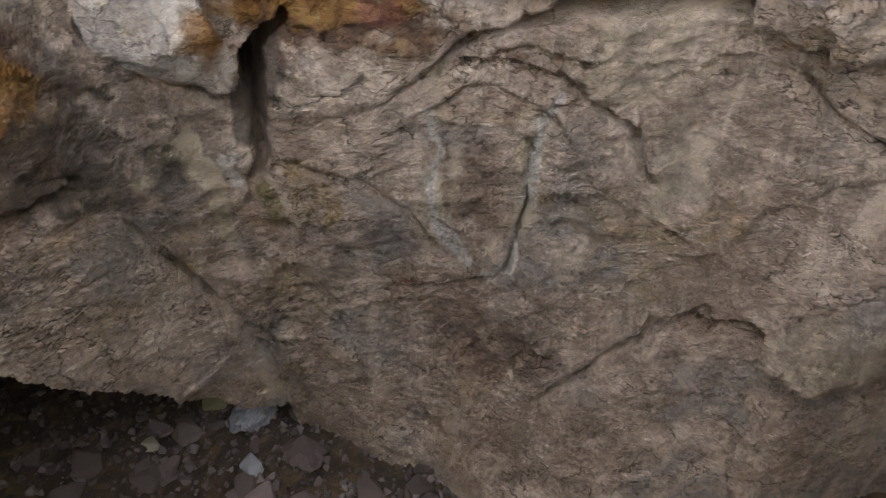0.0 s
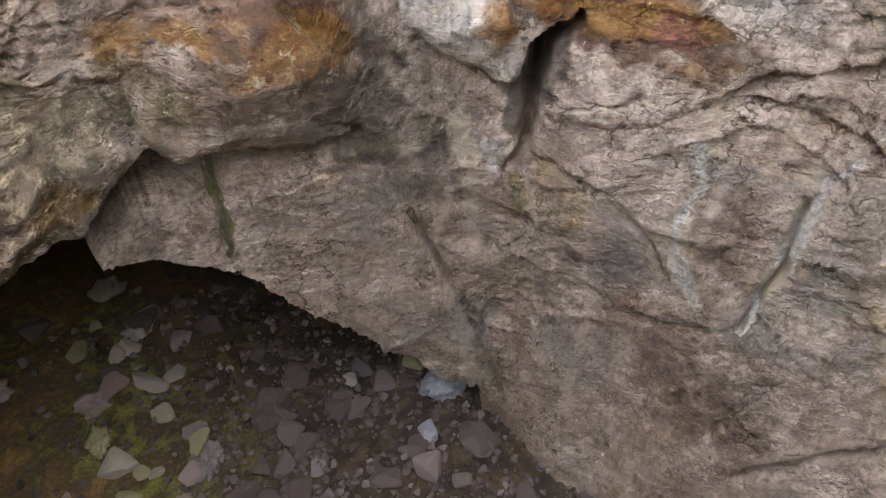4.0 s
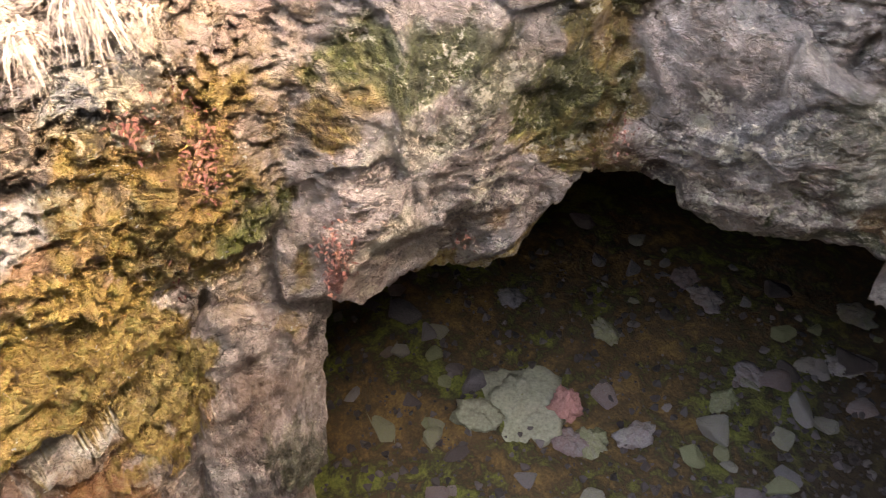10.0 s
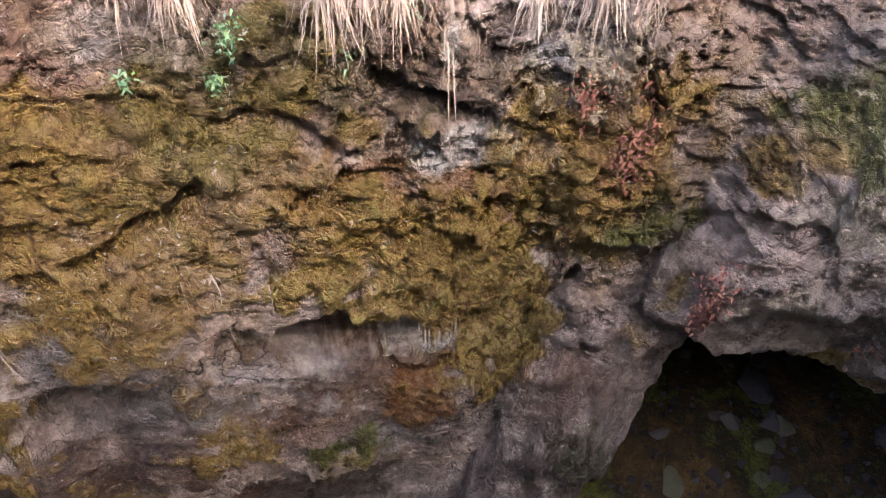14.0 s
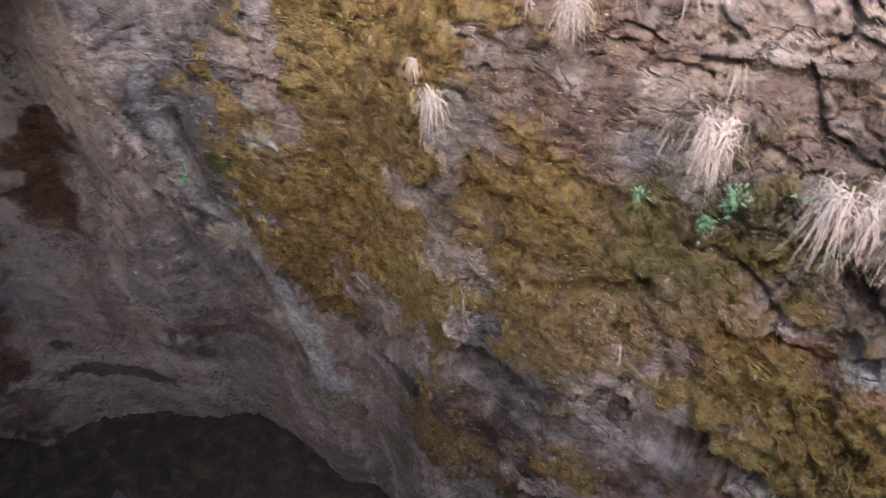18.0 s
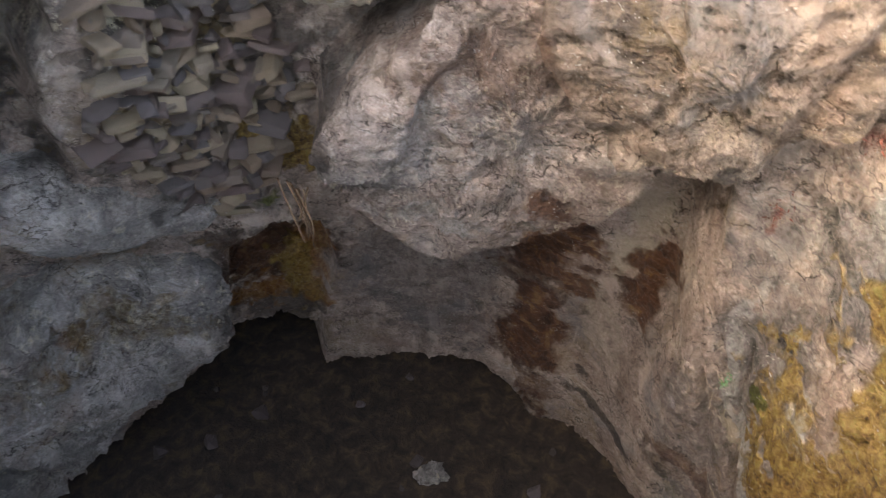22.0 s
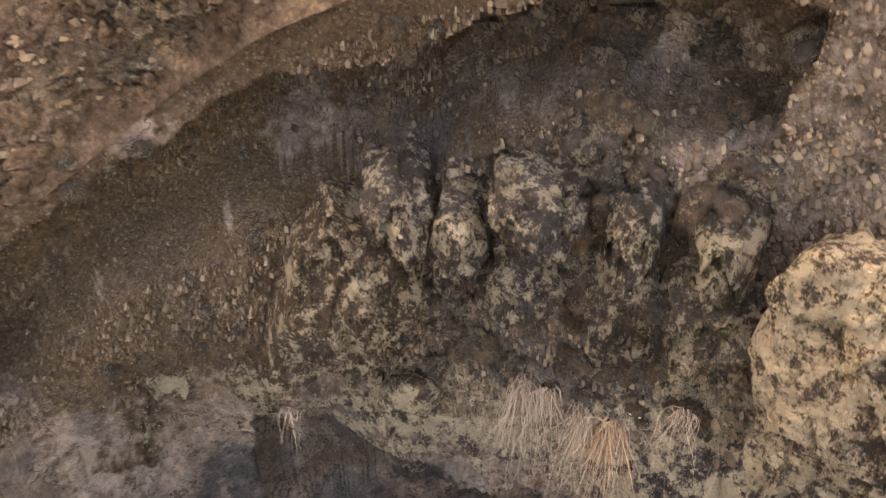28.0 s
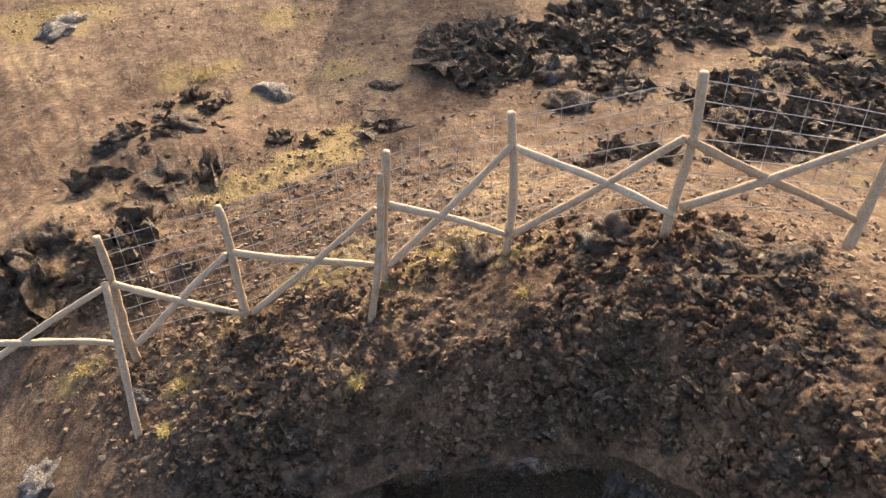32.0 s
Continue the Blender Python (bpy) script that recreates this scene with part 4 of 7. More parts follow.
RIM_SOFT = sum(np.roll(RIM_EDGE, k) for k in range(-14, 15)) / 29


def rim_radius(turn):
    return np.interp(np.mod(turn, 360), np.linspace(0, 360, len(RIM), endpoint=False), RIM_SOFT, period=360)


def ground_height(turn, r):
    """Height of the land outside the rim."""
    out = r - rim_radius(turn)
    edge, crest = rim_height(turn), crest_height(turn)
    far = 5.6 + 1.5 * step(70, 35, np.abs(turn_gap(turn, 340)))
    rise = np.clip(out, 0, None) / 0.75
    near = edge + (crest - edge) * (rise / (1 + rise ** 6) ** (1 / 6))
    return far + (near - far) * np.exp(-(np.maximum(out - 2.2, 0) / 3.2) ** 1.6), out


def ground_relief(p, out):
    warp = p + 0.15 * (fbm(p * 3, 2, 70)[:, None] - 0.5)
    small = np.exp(-np.maximum(out, 0) / 7)
    d1, gap, tone = cells(warp * 2.6, 71)
    e1, gap2, tone2 = cells(warp * 7.0, 77)
    f1, gap3, tone3 = cells(warp * 15.0, 79)
    near = np.exp(-np.maximum(out, 0) / 40)
    rough = step(0.45, 0.62, fbm(p * 0.8, 3, 76)) * 0.8 + 0.2
    rough = np.maximum(rough, step(2.4, 0.6, out) * (0.4 + 0.6 * step(0.4, 0.55, fbm(p * 1.4, 2, 78))))
    lumps = 0.10 * step(0.0, 0.35, gap) * (tone - 0.3) + 0.085 * np.sqrt(np.clip(0.5 - e1, 0, 1)) * tone2 + 0.05 * np.sqrt(np.clip(0.5 - f1, 0, 1)) * tone3
    return ((0.16 + 0.44 * step(2, 5, out)) * (fbm(p * 0.55, 5, 73) - 0.5) + 0.3 * step(3, 6, out) * step(0.5, 0.7, fbm(p * 0.45 + 9, 3, 74)) * (fbm(p * 2.2, 4, 72) - 0.2) + lumps * rough * 1.0 * small + 0.10 * (fbm(p * 9, 4, 75, 0.6) - 0.5) * np.exp(-np.maximum(out, 0) / 14)) * near * step(-0.05, 0.7, out)


def land(turn, r):
    turn, r = np.atleast_1d(np.asarray(turn, float)), np.atleast_1d(np.asarray(r, float))
    z, out = ground_height(turn, r)
    return z + ground_relief(place(turn, r, z), out)


def ground_sheet():
    steps = np.concatenate([[-0.06], np.linspace(0, 4.5, 220), 4.5 + np.geomspace(0.02, 3000, 100)])
    turn = np.concatenate([np.linspace(264, 376, 840, endpoint=False), np.linspace(16, 264, 170, endpoint=False)])
    T = np.repeat(turn[None, :], len(steps), 0).ravel()
    edge = np.interp(np.mod(turn, 360), np.linspace(0, 360, len(RIM), endpoint=False), RIM_EDGE, period=360)
    R = (rim_radius(turn)[None, :] + (edge - rim_radius(turn))[None, :] * np.exp(-np.abs(steps) / 0.1)[:, None] + steps[:, None]).ravel()
    z = land(T, R)
    z[:len(turn)] -= 0.05
    p = place(T, R, z)
    me = mesh_from("ground", p, grid_faces(len(steps), len(turn), True)[:, ::-1])
    straw = np.zeros(len(p))
    wob = 1.6 * (fbm(p * 1.3, 4, 101) - 0.5)
    for x, y, w, h in STRAW:
        d = np.sqrt(((p[:, 0] - x) / w) ** 2 + ((p[:, 1] - y) / h) ** 2)
        straw = np.maximum(straw, step(1.3, 0.4, d + wob))
    col = me.attributes.new("straw", "FLOAT", "POINT")
    col.data.foreach_set("value", straw.astype(np.float32))
    me.materials.append(SOIL)
    return tagged(new("ground", me), "bare brown volcanic soil with clods and dry grass", "ground", kind="structure")


STRAW = [(0.9, 9.2, 1.3, 0.6), (2.0, 9.4, 1.0, 0.6), (2.6, 10.2, 0.9, 0.5), (12.5, 9.6, 1.6, 0.6), (13.5, 8.6, 2.4, 0.5), (-1.0, 8.7, 0.5, 0.4),
         (-1.8, 6.7, 0.6, 0.3), (0.8, 13.8, 1.2, 0.6), (-1.7, 17.5, 2.0, 1.0), (2.4, 5.6, 1.1, 0.35), (1.2, 6.3, 0.8, 0.35), (0.1, 6.2, 0.5, 0.3),
         (9.3, 10.9, 0.8, 0.4), (3.2, 5.0, 0.5, 0.25), (-0.7, 5.8, 0.35, 0.2), (2.9, 15.5, 1.0, 0.8), (3.4, 12.6, 0.6, 0.5)]


def soil_material():
    m, t, bsdf = tree("volcanic soil")
    v = place_vec(t)
    big, med, fine = noise_node(t, v, 0.35, 5, 0.6, 0.4), noise_node(t, v, 3.0, 7, 0.65), noise_node(t, v, 40, 5, 0.7)
    col = ramp(t, maths(t, "ADD", maths(t, "MULTIPLY", big, 0.45), maths(t, "MULTIPLY", med, 0.55)),
               (0.36, (0.075, 0.05, 0.036)), (0.5, (0.19, 0.13, 0.09)), (0.64, (0.34, 0.25, 0.165)))
    col = mix(t, 0.75, col, ramp(t, fine, (0.3, 0.18), (0.7, 0.85)), "OVERLAY")
    col = mix(t, 0.5, col, ramp(t, noise_node(t, v, 12, 6, 0.7), (0.3, 0.15), (0.7, 0.88)), "OVERLAY")
    crumb = t.nodes.new("ShaderNodeTexVoronoi")
    crumb.inputs["Scale"].default_value = 28
    t.links.new(v, crumb.inputs["Vector"])
    col = mix(t, maths(t, "MULTIPLY", ramp(t, crumb.outputs["Distance"], (0.25, 0.0), (0.6, 1.0)), 0.3), col, (0.06, 0.043, 0.031))
    sa = t.nodes.new("ShaderNodeAttribute")
    sa.attribute_name = "straw"
    straw = ramp(t, maths(t, "ADD", maths(t, "MULTIPLY", big, 0.4), maths(t, "MULTIPLY", noise_node(t, v, 1.6, 5, 0.65), 0.6)), (0.55, 0.0), (0.64, 1.0))
    patchy = ramp(t, maths(t, "SUBTRACT", maths(t, "ADD", maths(t, "MULTIPLY", sa.outputs["Fac"], 0.75), 0.12), maths(t, "ADD", maths(t, "MULTIPLY", med, 0.6), maths(t, "MULTIPLY", noise_node(t, v, 14, 5, 0.7), 0.4))), (0.0, 0.0), (0.22, 1.0))
    straw = maths(t, "MAXIMUM", maths(t, "MULTIPLY", straw, 0.4), maths(t, "MULTIPLY", patchy, 0.6))
    col = mix(t, straw, col, mix(t, fine, (0.24, 0.17, 0.075), (0.46, 0.37, 0.18)))
    t.links.new(col, bsdf.inputs["Base Color"])
    bsdf.inputs["Roughness"].default_value = 0.95
    bsdf.inputs["Specular IOR Level"].default_value = 0.15
    relief(t, bsdf, maths(t, "ADD", med, maths(t, "MULTIPLY", fine, 0.6)), 0.06)
    return m


SOIL = soil_material()
ground_sheet()


def floor_height(x, y):
    p = np.stack([x, y, 0 * x], 1)
    return 0.12 + 0.35 * (fbm(p * 0.5, 3, 81) - 0.5) + 0.06 * (fbm(p * 5, 3, 83) - 0.5)


def pit_floor():
    n = 260
    g = np.linspace(-8.0, 8.0, n)
    X, Y = [a.ravel() for a in np.meshgrid(g, g)]
    Z = floor_height(X, Y)
    me = mesh_from("floor", np.stack([X, Y, Z], 1), grid_faces(n, n, False))
    turn = np.degrees(np.arctan2(-X, Y))
    mossy = step(5, 35, turn) * step(110, 80, turn) * step(1.2, 2.4, np.hypot(X, Y))
    at = me.attributes.new("mossy", "FLOAT", "POINT")
    at.data.foreach_set("value", mossy.astype(np.float32))
    me.materials.append(FLOOR)
    return tagged(new("floor", me), "dark earth floor with moss and gravel", "ground", kind="structure")


def floor_material():
    m, t, bsdf = tree("mossy earth")
    v = place_vec(t)
    big, med, fine = noise_node(t, v, 0.9, 5, 0.6, 0.5), noise_node(t, v, 6, 7, 0.7, 0.5), noise_node(t, v, 45, 5, 0.7)
    col = ramp(t, med, (0.35, (0.012, 0.009, 0.007)), (0.5, (0.034, 0.023, 0.015)), (0.66, (0.085, 0.056, 0.028)))
    at = t.nodes.new("ShaderNodeAttribute")
    at.attribute_name = "mossy"
    field = maths(t, "ADD", maths(t, "MULTIPLY", big, 0.55), maths(t, "MULTIPLY", med, 0.45))
    brown = ramp(t, field, (0.40, 1.0), (0.52, 0.0))
    col = mix(t, maths(t, "MULTIPLY", maths(t, "MULTIPLY", brown, at.outputs["Fac"]), 0.8), col, ramp(t, fine, (0.3, (0.16, 0.09, 0.03)), (0.7, (0.40, 0.25, 0.08))))
    moss = maths(t, "MULTIPLY", ramp(t, field, (0.50, 0.0), (0.58, 1.0)), at.outputs["Fac"])
    col = mix(t, maths(t, "MULTIPLY", moss, 0.85), col, ramp(t, fine, (0.3, (0.06, 0.08, 0.015)), (0.7, (0.26, 0.28, 0.05))))
    t.links.new(col, bsdf.inputs["Base Color"])
    bsdf.inputs["Roughness"].default_value = 0.95
    relief(t, bsdf, maths(t, "ADD", med, maths(t, "MULTIPLY", fine, 0.6)), 0.05)
    return m


FLOOR = floor_material()
pit_floor()


# ---- rocks with an outline of their own ----
def soften(q, times):
    for _ in range(times):
        nxt = np.roll(q, -1, 0)
        q = np.stack([0.75 * q + 0.25 * nxt, 0.25 * q + 0.75 * nxt], 1).reshape(-1, 2)
    return q


def rock_form(name, outline, radius, bulge, back, material, label, category, amp=0.05, tilt=0.0):
    """A rock with the given outline of (turn, height) as seen from the axis; radius None: it sits on the wall."""
    c0 = outline[0][0]
    q = np.array([(turn_gap(a, c0), b) for a, b in outline])
    q = soften(q, 1)
    seg = np.hypot(*(np.roll(q, -1, 0) - q).T * np.array([[0.05], [1.0]]))
    along = np.concatenate([[0], np.cumsum(seg)])
    m = int(np.clip(along[-1] / 0.022, 60, 420))
    u = np.linspace(0, along[-1], m, endpoint=False)
    closed = np.vstack([q, q[:1]])
    edge = np.stack([np.interp(u, along, closed[:, 0]), np.interp(u, along, closed[:, 1])], 1)
    mid = edge.mean(0)
    rings = max(10, int(along[-1] / 0.15))
    s = np.concatenate([np.linspace(0.0, 1, rings) ** 0.8, np.ones(7)])
    depth = np.concatenate([np.zeros(rings), np.linspace(0.15, 1, 7)])
    shrink = np.concatenate([np.ones(rings), 1 - 0.25 * np.linspace(0.15, 1, 7) ** 2])
    g = mid + (edge - mid)[None] * (s * shrink)[:, None, None]
    T, Z = (g[..., 0] + c0).ravel(), g[..., 1].ravel()
    sw, dw = np.repeat(s, m), np.repeat(depth, m)
    r0 = (shaft_radius(T, Z) - 0.02) if radius is None else np.full(len(T), radius)
    g = np.random.default_rng(int(abs(mid[0]) * 13 + len(outline) * 7 + mid[1] * 101))
    half = max(0.1, float(np.ptp(edge[:, 1])) / 2, float(np.ptp(edge[:, 0])) * 0.025)
    X, Y = (T - c0 - mid[0]) * 0.05 / half, (Z - mid[1]) / half
    facet = np.full(len(T), 1.0)
    for a in np.arange(7) * 0.9 + g.uniform(0, 6):
        slope = g.uniform(0.35, 1.5)
        facet = np.minimum(facet, g.uniform(0.8, 1.15) - slope * np.maximum(-0.2, X * np.cos(a) + Y * np.sin(a)))
    facet = np.clip(facet, 0, 1)
    r = r0 - bulge * 0.95 * facet - 0.2 * bulge * (0.55 * np.clip((1 - sw) / 0.22, 0, 1) ** 0.7 + 0.45 * np.clip(1 - sw ** 2, 0, 1)) + back * dw + tilt * (Z - mid[1])
    p = place(T, r, Z)
    d1, gap, tone = cells(p * min(6.0, 1.3 / half) + 11, 93)
    e1, gap2, tone2 = cells(p * min(14.0, 3.6 / half) + 5, 95)
    r = r + surface_detail(p * 1.3 + 7, amp / 0.09) * 0.95 + amp * 2.2 * (tone - 0.5) * step(0, 0.1, gap) + amp * 0.7 * (tone2 - 0.5) * step(0, 0.1, gap2)
    zz = Z + amp * (1.6 * (fbm(p * 4 + 31, 4, 91, 0.6) - 0.5) + 0.7 * (tone - 0.5))
    T = T + amp * 22 * 1.6 * (fbm(p * 4 + 57, 4, 97, 0.6) - 0.5)
    p = place(T, r, zz)
    me = mesh_from(name, p, grid_faces(len(s), m, True))
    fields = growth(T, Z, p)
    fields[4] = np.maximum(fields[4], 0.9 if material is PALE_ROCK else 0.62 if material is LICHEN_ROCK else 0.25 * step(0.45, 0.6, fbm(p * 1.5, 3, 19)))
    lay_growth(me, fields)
    me.materials.append(material)
    return tagged(new(name, me), label, category)


rock_form("overhanging_rock", [(80.3, 2.66), (73.8, 2.6), (61, 2.39), (53.3, 2.57), (50.2, 2.82), (49.8, 3.13), (47.6, 3.64), (54.4, 3.86), (71.8, 3.98), (78, 3.83), (82.7, 3.73), (82.5, 3.46), (78.3, 3.13), (81.3, 2.99)],
          None, 0.28, 0.7, ROCK, "pale rock bulge with yellow moss and lichen over a cave", "rock", 0.06, 0)
rock_form("overhanging_rock", [(48.1, 2.87), (44.4, 2.89), (38.7, 2.7), (28.9, 2.57), (22, 2.68), (16.6, 2.89), (17.7, 3.16), (20.9, 3.38), (30.4, 3.45), (33.6, 3.61), (41, 3.77), (46.2, 3.68), (46.8, 3.24)],
          None, 0.3, 0.7, ROCK, "grey-brown rounded rock roofing the mouth of a cave", "rock", 0.06, 0)
rock_form("overhanging_rock", [(14, 2.87), (7.9, 2.83), (1.6, 2.83), (356.8, 2.82), (356.4, 3.05), (359.2, 3.39), (3.8, 3.6), (14.7, 3.59), (16, 3.18)],
          None, 0.2, 0.6, ROCK, "grey rock with rust stains above a dark crack", "rock", 0.05, 0)
rock_form("wedged_rock", [(352.7, 3.55), (350.5, 3.38), (347.8, 3.26), (342.4, 3.1), (341.4, 3.24), (343.2, 3.53), (343.9, 3.68), (351.7, 3.7)],
          None, 0.2, 0.5, GREY_ROCK, "smooth grey wedge of rock hanging from the wall", "rock", 0.03, 0)
rock_form("boulder", [(223, 4.23), (221.5, 4.05), (217.7, 3.76), (213.3, 3.39), (209.6, 3.38), (204.3, 3.57), (193.6, 3.91), (187.7, 4.28), (182.6, 4.56), (180.3, 4.8), (184.1, 5.28), (191.3, 5.59), (197.1, 5.48), (201.4, 5.33), (208.9, 5.11), (215.5, 4.86), (218.4, 4.67), (222.2, 4.38)],
          3.3, 0.3, 1.2, ROCK, "huge pale brown boulder with white lichen jutting from the wall", "boulder", 0.1, 0)
rock_form("boulder", [(224.6, 5.55), (224.1, 5.28), (220.4, 4.98), (215.5, 5.02), (213.2, 5.36), (210.5, 5.36), (208.2, 5.32), (204.3, 5.38), (203.6, 5.7), (206, 6.03), (212.5, 5.96), (219.5, 5.78)],
          3.3, 0.3, 0.7, CREAM_ROCK, "cream lichen-crusted boulder on a rubble wall", "boulder", 0.11, 0)
rock_form("boulder", [(205.2, 5.66), (203.4, 5.5), (201.4, 5.33), (197.4, 5.45), (195.9, 5.62), (198, 5.85), (203, 5.85)],
          3.2, 0.28, 0.6, CREAM_ROCK, "cream lichen-crusted block beside the boulder", "boulder", 0.08, 0)
rock_form("overhanging_rock", [(201, 5.02), (196, 4.68), (193.3, 4.57), (189.3, 4.66), (184.7, 4.6), (180.3, 4.7), (176, 4.9), (171.5, 5.1), (170, 5.5), (180, 5.75), (192, 5.65), (201, 5.35)],
          3.0, 0.3, 1.3, TAN_ROCK, "long tan rock overhanging a recess", "rock", 0.1, 0)
rock_form("boulder", [(205.1, 5.79), (202.6, 5.49), (200.9, 5.41), (199.3, 5.51), (195.5, 5.55), (191.1, 5.73), (193.6, 6.08), (205.6, 5.99)],
          3.3, 0.25, 0.6, PALE_ROCK, "cream rock ledge crusted with lichen", "boulder", 0.07, 0)
rock_form("standing_rock", [(261.7, 7.72), (260.9, 7.31), (258.9, 7.12), (255, 6.74), (252.5, 6.51), (248.1, 6.3), (244.7, 6.19), (241.6, 6.35), (240.2, 6.64), (240.2, 6.8), (243, 7.01), (242.8, 7.37), (242.3, 7.45), (246.3, 7.59), (248.1, 7.81), (250.8, 8), (260.5, 7.96)],
          2.75, 0.32, 0.6, PALE_ROCK, "tall cream standing rock with brown lichen spots", "boulder", 0.08, 0.05)
rock_form("boulder", [(309.7, 7.61), (304.8, 7.5), (299.3, 7.45), (298, 7.4), (299.7, 7.23), (297.6, 7.04), (296.3, 6.91), (301.6, 6.7), (308.2, 6.49), (313.3, 6.42), (320.4, 6.45)],
          2.82, 0.3, 0.6, LICHEN_ROCK, "large angular boulder with cream lichen on a ledge", "boulder", 0.09, 0.15)
rock_form("rock_ledge", [(249.2, 4.11), (243.6, 4.08), (236, 3.66), (230.5, 3.42), (234.1, 3.24), (243.6, 3.38), (248.6, 3.65), (254.8, 3.87), (258.3, 4.18)],
          4.1, 0.3, 0.8, GREY_ROCK, "blue-grey rock ledge ending in a point above a recess", "rock", 0.05, 0)
rock_form("rock_buttress", [(249.4, 3.17), (242.5, 3.14), (233.4, 2.89), (234.2, 2.37), (235.2, 1.92), (241.2, 1.7), (248, 1.48), (254.1, 1.02), (261.4, 0.35), (272.2, 1.34), (263.9, 2.35), (255.4, 2.9)],
          4.4, 0.18, 0.8, GREY_ROCK, "blue-grey rock face beside a dark tunnel", "rock", 0.11, -0.25)
rock_form("rock_block", [(340.4, 2.94), (337.2, 3.34), (330.9, 3.22), (326.5, 3.11), (328.4, 3), (332.4, 2.95)],
          None, 0.1, 0.3, ROCK, "pale angular block set in the wall", "rock", 0.03, 0)
rock_form("rock_block", [(340.8, 2.65), (337.4, 2.63), (333.7, 2.51), (327.8, 2.27), (324.8, 2.02), (330.9, 2.06), (335.8, 2), (339.5, 2.24)],
          None, 0.08, 0.3, ROCK, "slab of rock with green streaks in the wall", "rock", 0.03, 0)
rock_form("rock_block", [(288.9, 1.76), (287.3, 1.91), (283.3, 2.04), (278.6, 2.12), (275, 1.36), (282.3, 1.54), (285.9, 1.64)],
          None, 0.25, 0.4, ROCK, "pale rounded block jutting from the foot of the wall", "rock", 0.05, 0)
rock_form("rock_block", [(299.3, 3.5), (296.1, 3.44), (292.1, 3.41), (287.1, 3.43), (289.4, 3.78), (299.5, 3.7)],
          None, 0.25, 0.5, ROCK, "brown overhanging block at the top of the wall", "rock", 0.05, 0)
rock_form("rock_pillar", [(90.3, 2.84), (83.1, 2.71), (75.9, 2.54), (77, 2.12), (80, 1.76), (87.8, 1.23), (95.7, 0.69), (105, 1.13), (97.6, 1.83), (93.5, 2.36)],
          None, 0.22, 0.4, ROCK, "bedded grey rock pillar at the side of a cave", "rock", 0.09, 0)
rock_form("ledge_rock", [(296.3, 7.64), (292.7, 7.59), (291, 7.44), (290.9, 7.29), (292.8, 7.17), (295.8, 7.25), (297, 7.43)],
          2.94, 0.36, 0.6, LICHEN_ROCK, "dark volcanic rock spotted with cream lichen on a ledge", "rock", 0.09, 0)
rock_form("ledge_rock", [(290.2, 7.46), (285.8, 7.39), (282.4, 7.19), (281.7, 7.02), (285.3, 6.85), (290.1, 6.85), (293.4, 7.03), (290.8, 7.18)],
          2.94, 0.36, 0.6, LICHEN_ROCK, "dark volcanic rock spotted with cream lichen on a ledge", "rock", 0.09, 0)
rock_form("ledge_rock", [(279.9, 7.45), (276.2, 7.35), (271.3, 7.4), (272.8, 7.16), (274.5, 6.79), (277.6, 6.95), (279.9, 7.19)],
          2.94, 0.36, 0.6, LICHEN_ROCK, "dark volcanic rock spotted with cream lichen on a ledge", "rock", 0.09, 0)
rock_form("ledge_rock", [(271.3, 7.48), (266.4, 7.39), (261.7, 7.44), (260.2, 7.02), (263, 6.81), (266.9, 6.95), (271.2, 7.25)],
          2.94, 0.36, 0.6, LICHEN_ROCK, "dark volcanic rock spotted with cream lichen on a ledge", "rock", 0.09, 0)
rock_form("ledge_rock", [(292, 7.74), (286.8, 7.76), (280.3, 7.73), (282.7, 7.48), (286.5, 7.47), (289.9, 7.53)],
          2.94, 0.36, 0.6, LICHEN_ROCK, "dark volcanic rock spotted with cream lichen on a ledge", "rock", 0.09, 0)
rock_form("ledge_rock", [(278.5, 7.72), (273.1, 7.73), (272.2, 7.52), (275.2, 7.4), (278.9, 7.5)],
          2.94, 0.36, 0.6, LICHEN_ROCK, "dark volcanic rock spotted with cream lichen on a ledge", "rock", 0.09, 0)
rock_form("ledge_rock", [(303.1, 7.69), (298.5, 7.67), (296.8, 7.55), (297.3, 7.39), (302.7, 7.42), (305.2, 7.52)],
          2.94, 0.36, 0.6, LICHEN_ROCK, "dark volcanic rock spotted with cream lichen on a ledge", "rock", 0.09, 0)
rock_form("ledge_rock", [(270.4, 7.75), (264.3, 7.77), (262.8, 7.51), (266.5, 7.42), (269.9, 7.53)],
          2.94, 0.36, 0.6, LICHEN_ROCK, "dark volcanic rock spotted with cream lichen on a ledge", "rock", 0.09, 0)
rock_form("flat_stone", [(305.1, 6.42), (300.2, 6.54), (296, 6.47), (296.7, 6.22), (301.8, 6.15), (304.5, 6.29)],
          2.52, 0.08, 0.15, GREY_ROCK, "flat grey stone lying on the ledge", "stone", 0.015, 0)
rock_form("rock_sliver", [(257.9, 6.88), (256.3, 6.94), (253.6, 6.73), (253.4, 6.53), (255.9, 6.64)],
          2.5, 0.08, 0.15, PALE_ROCK, "thin yellowish sliver of rock leaning on the ledge", "rock", 0.015, 0)


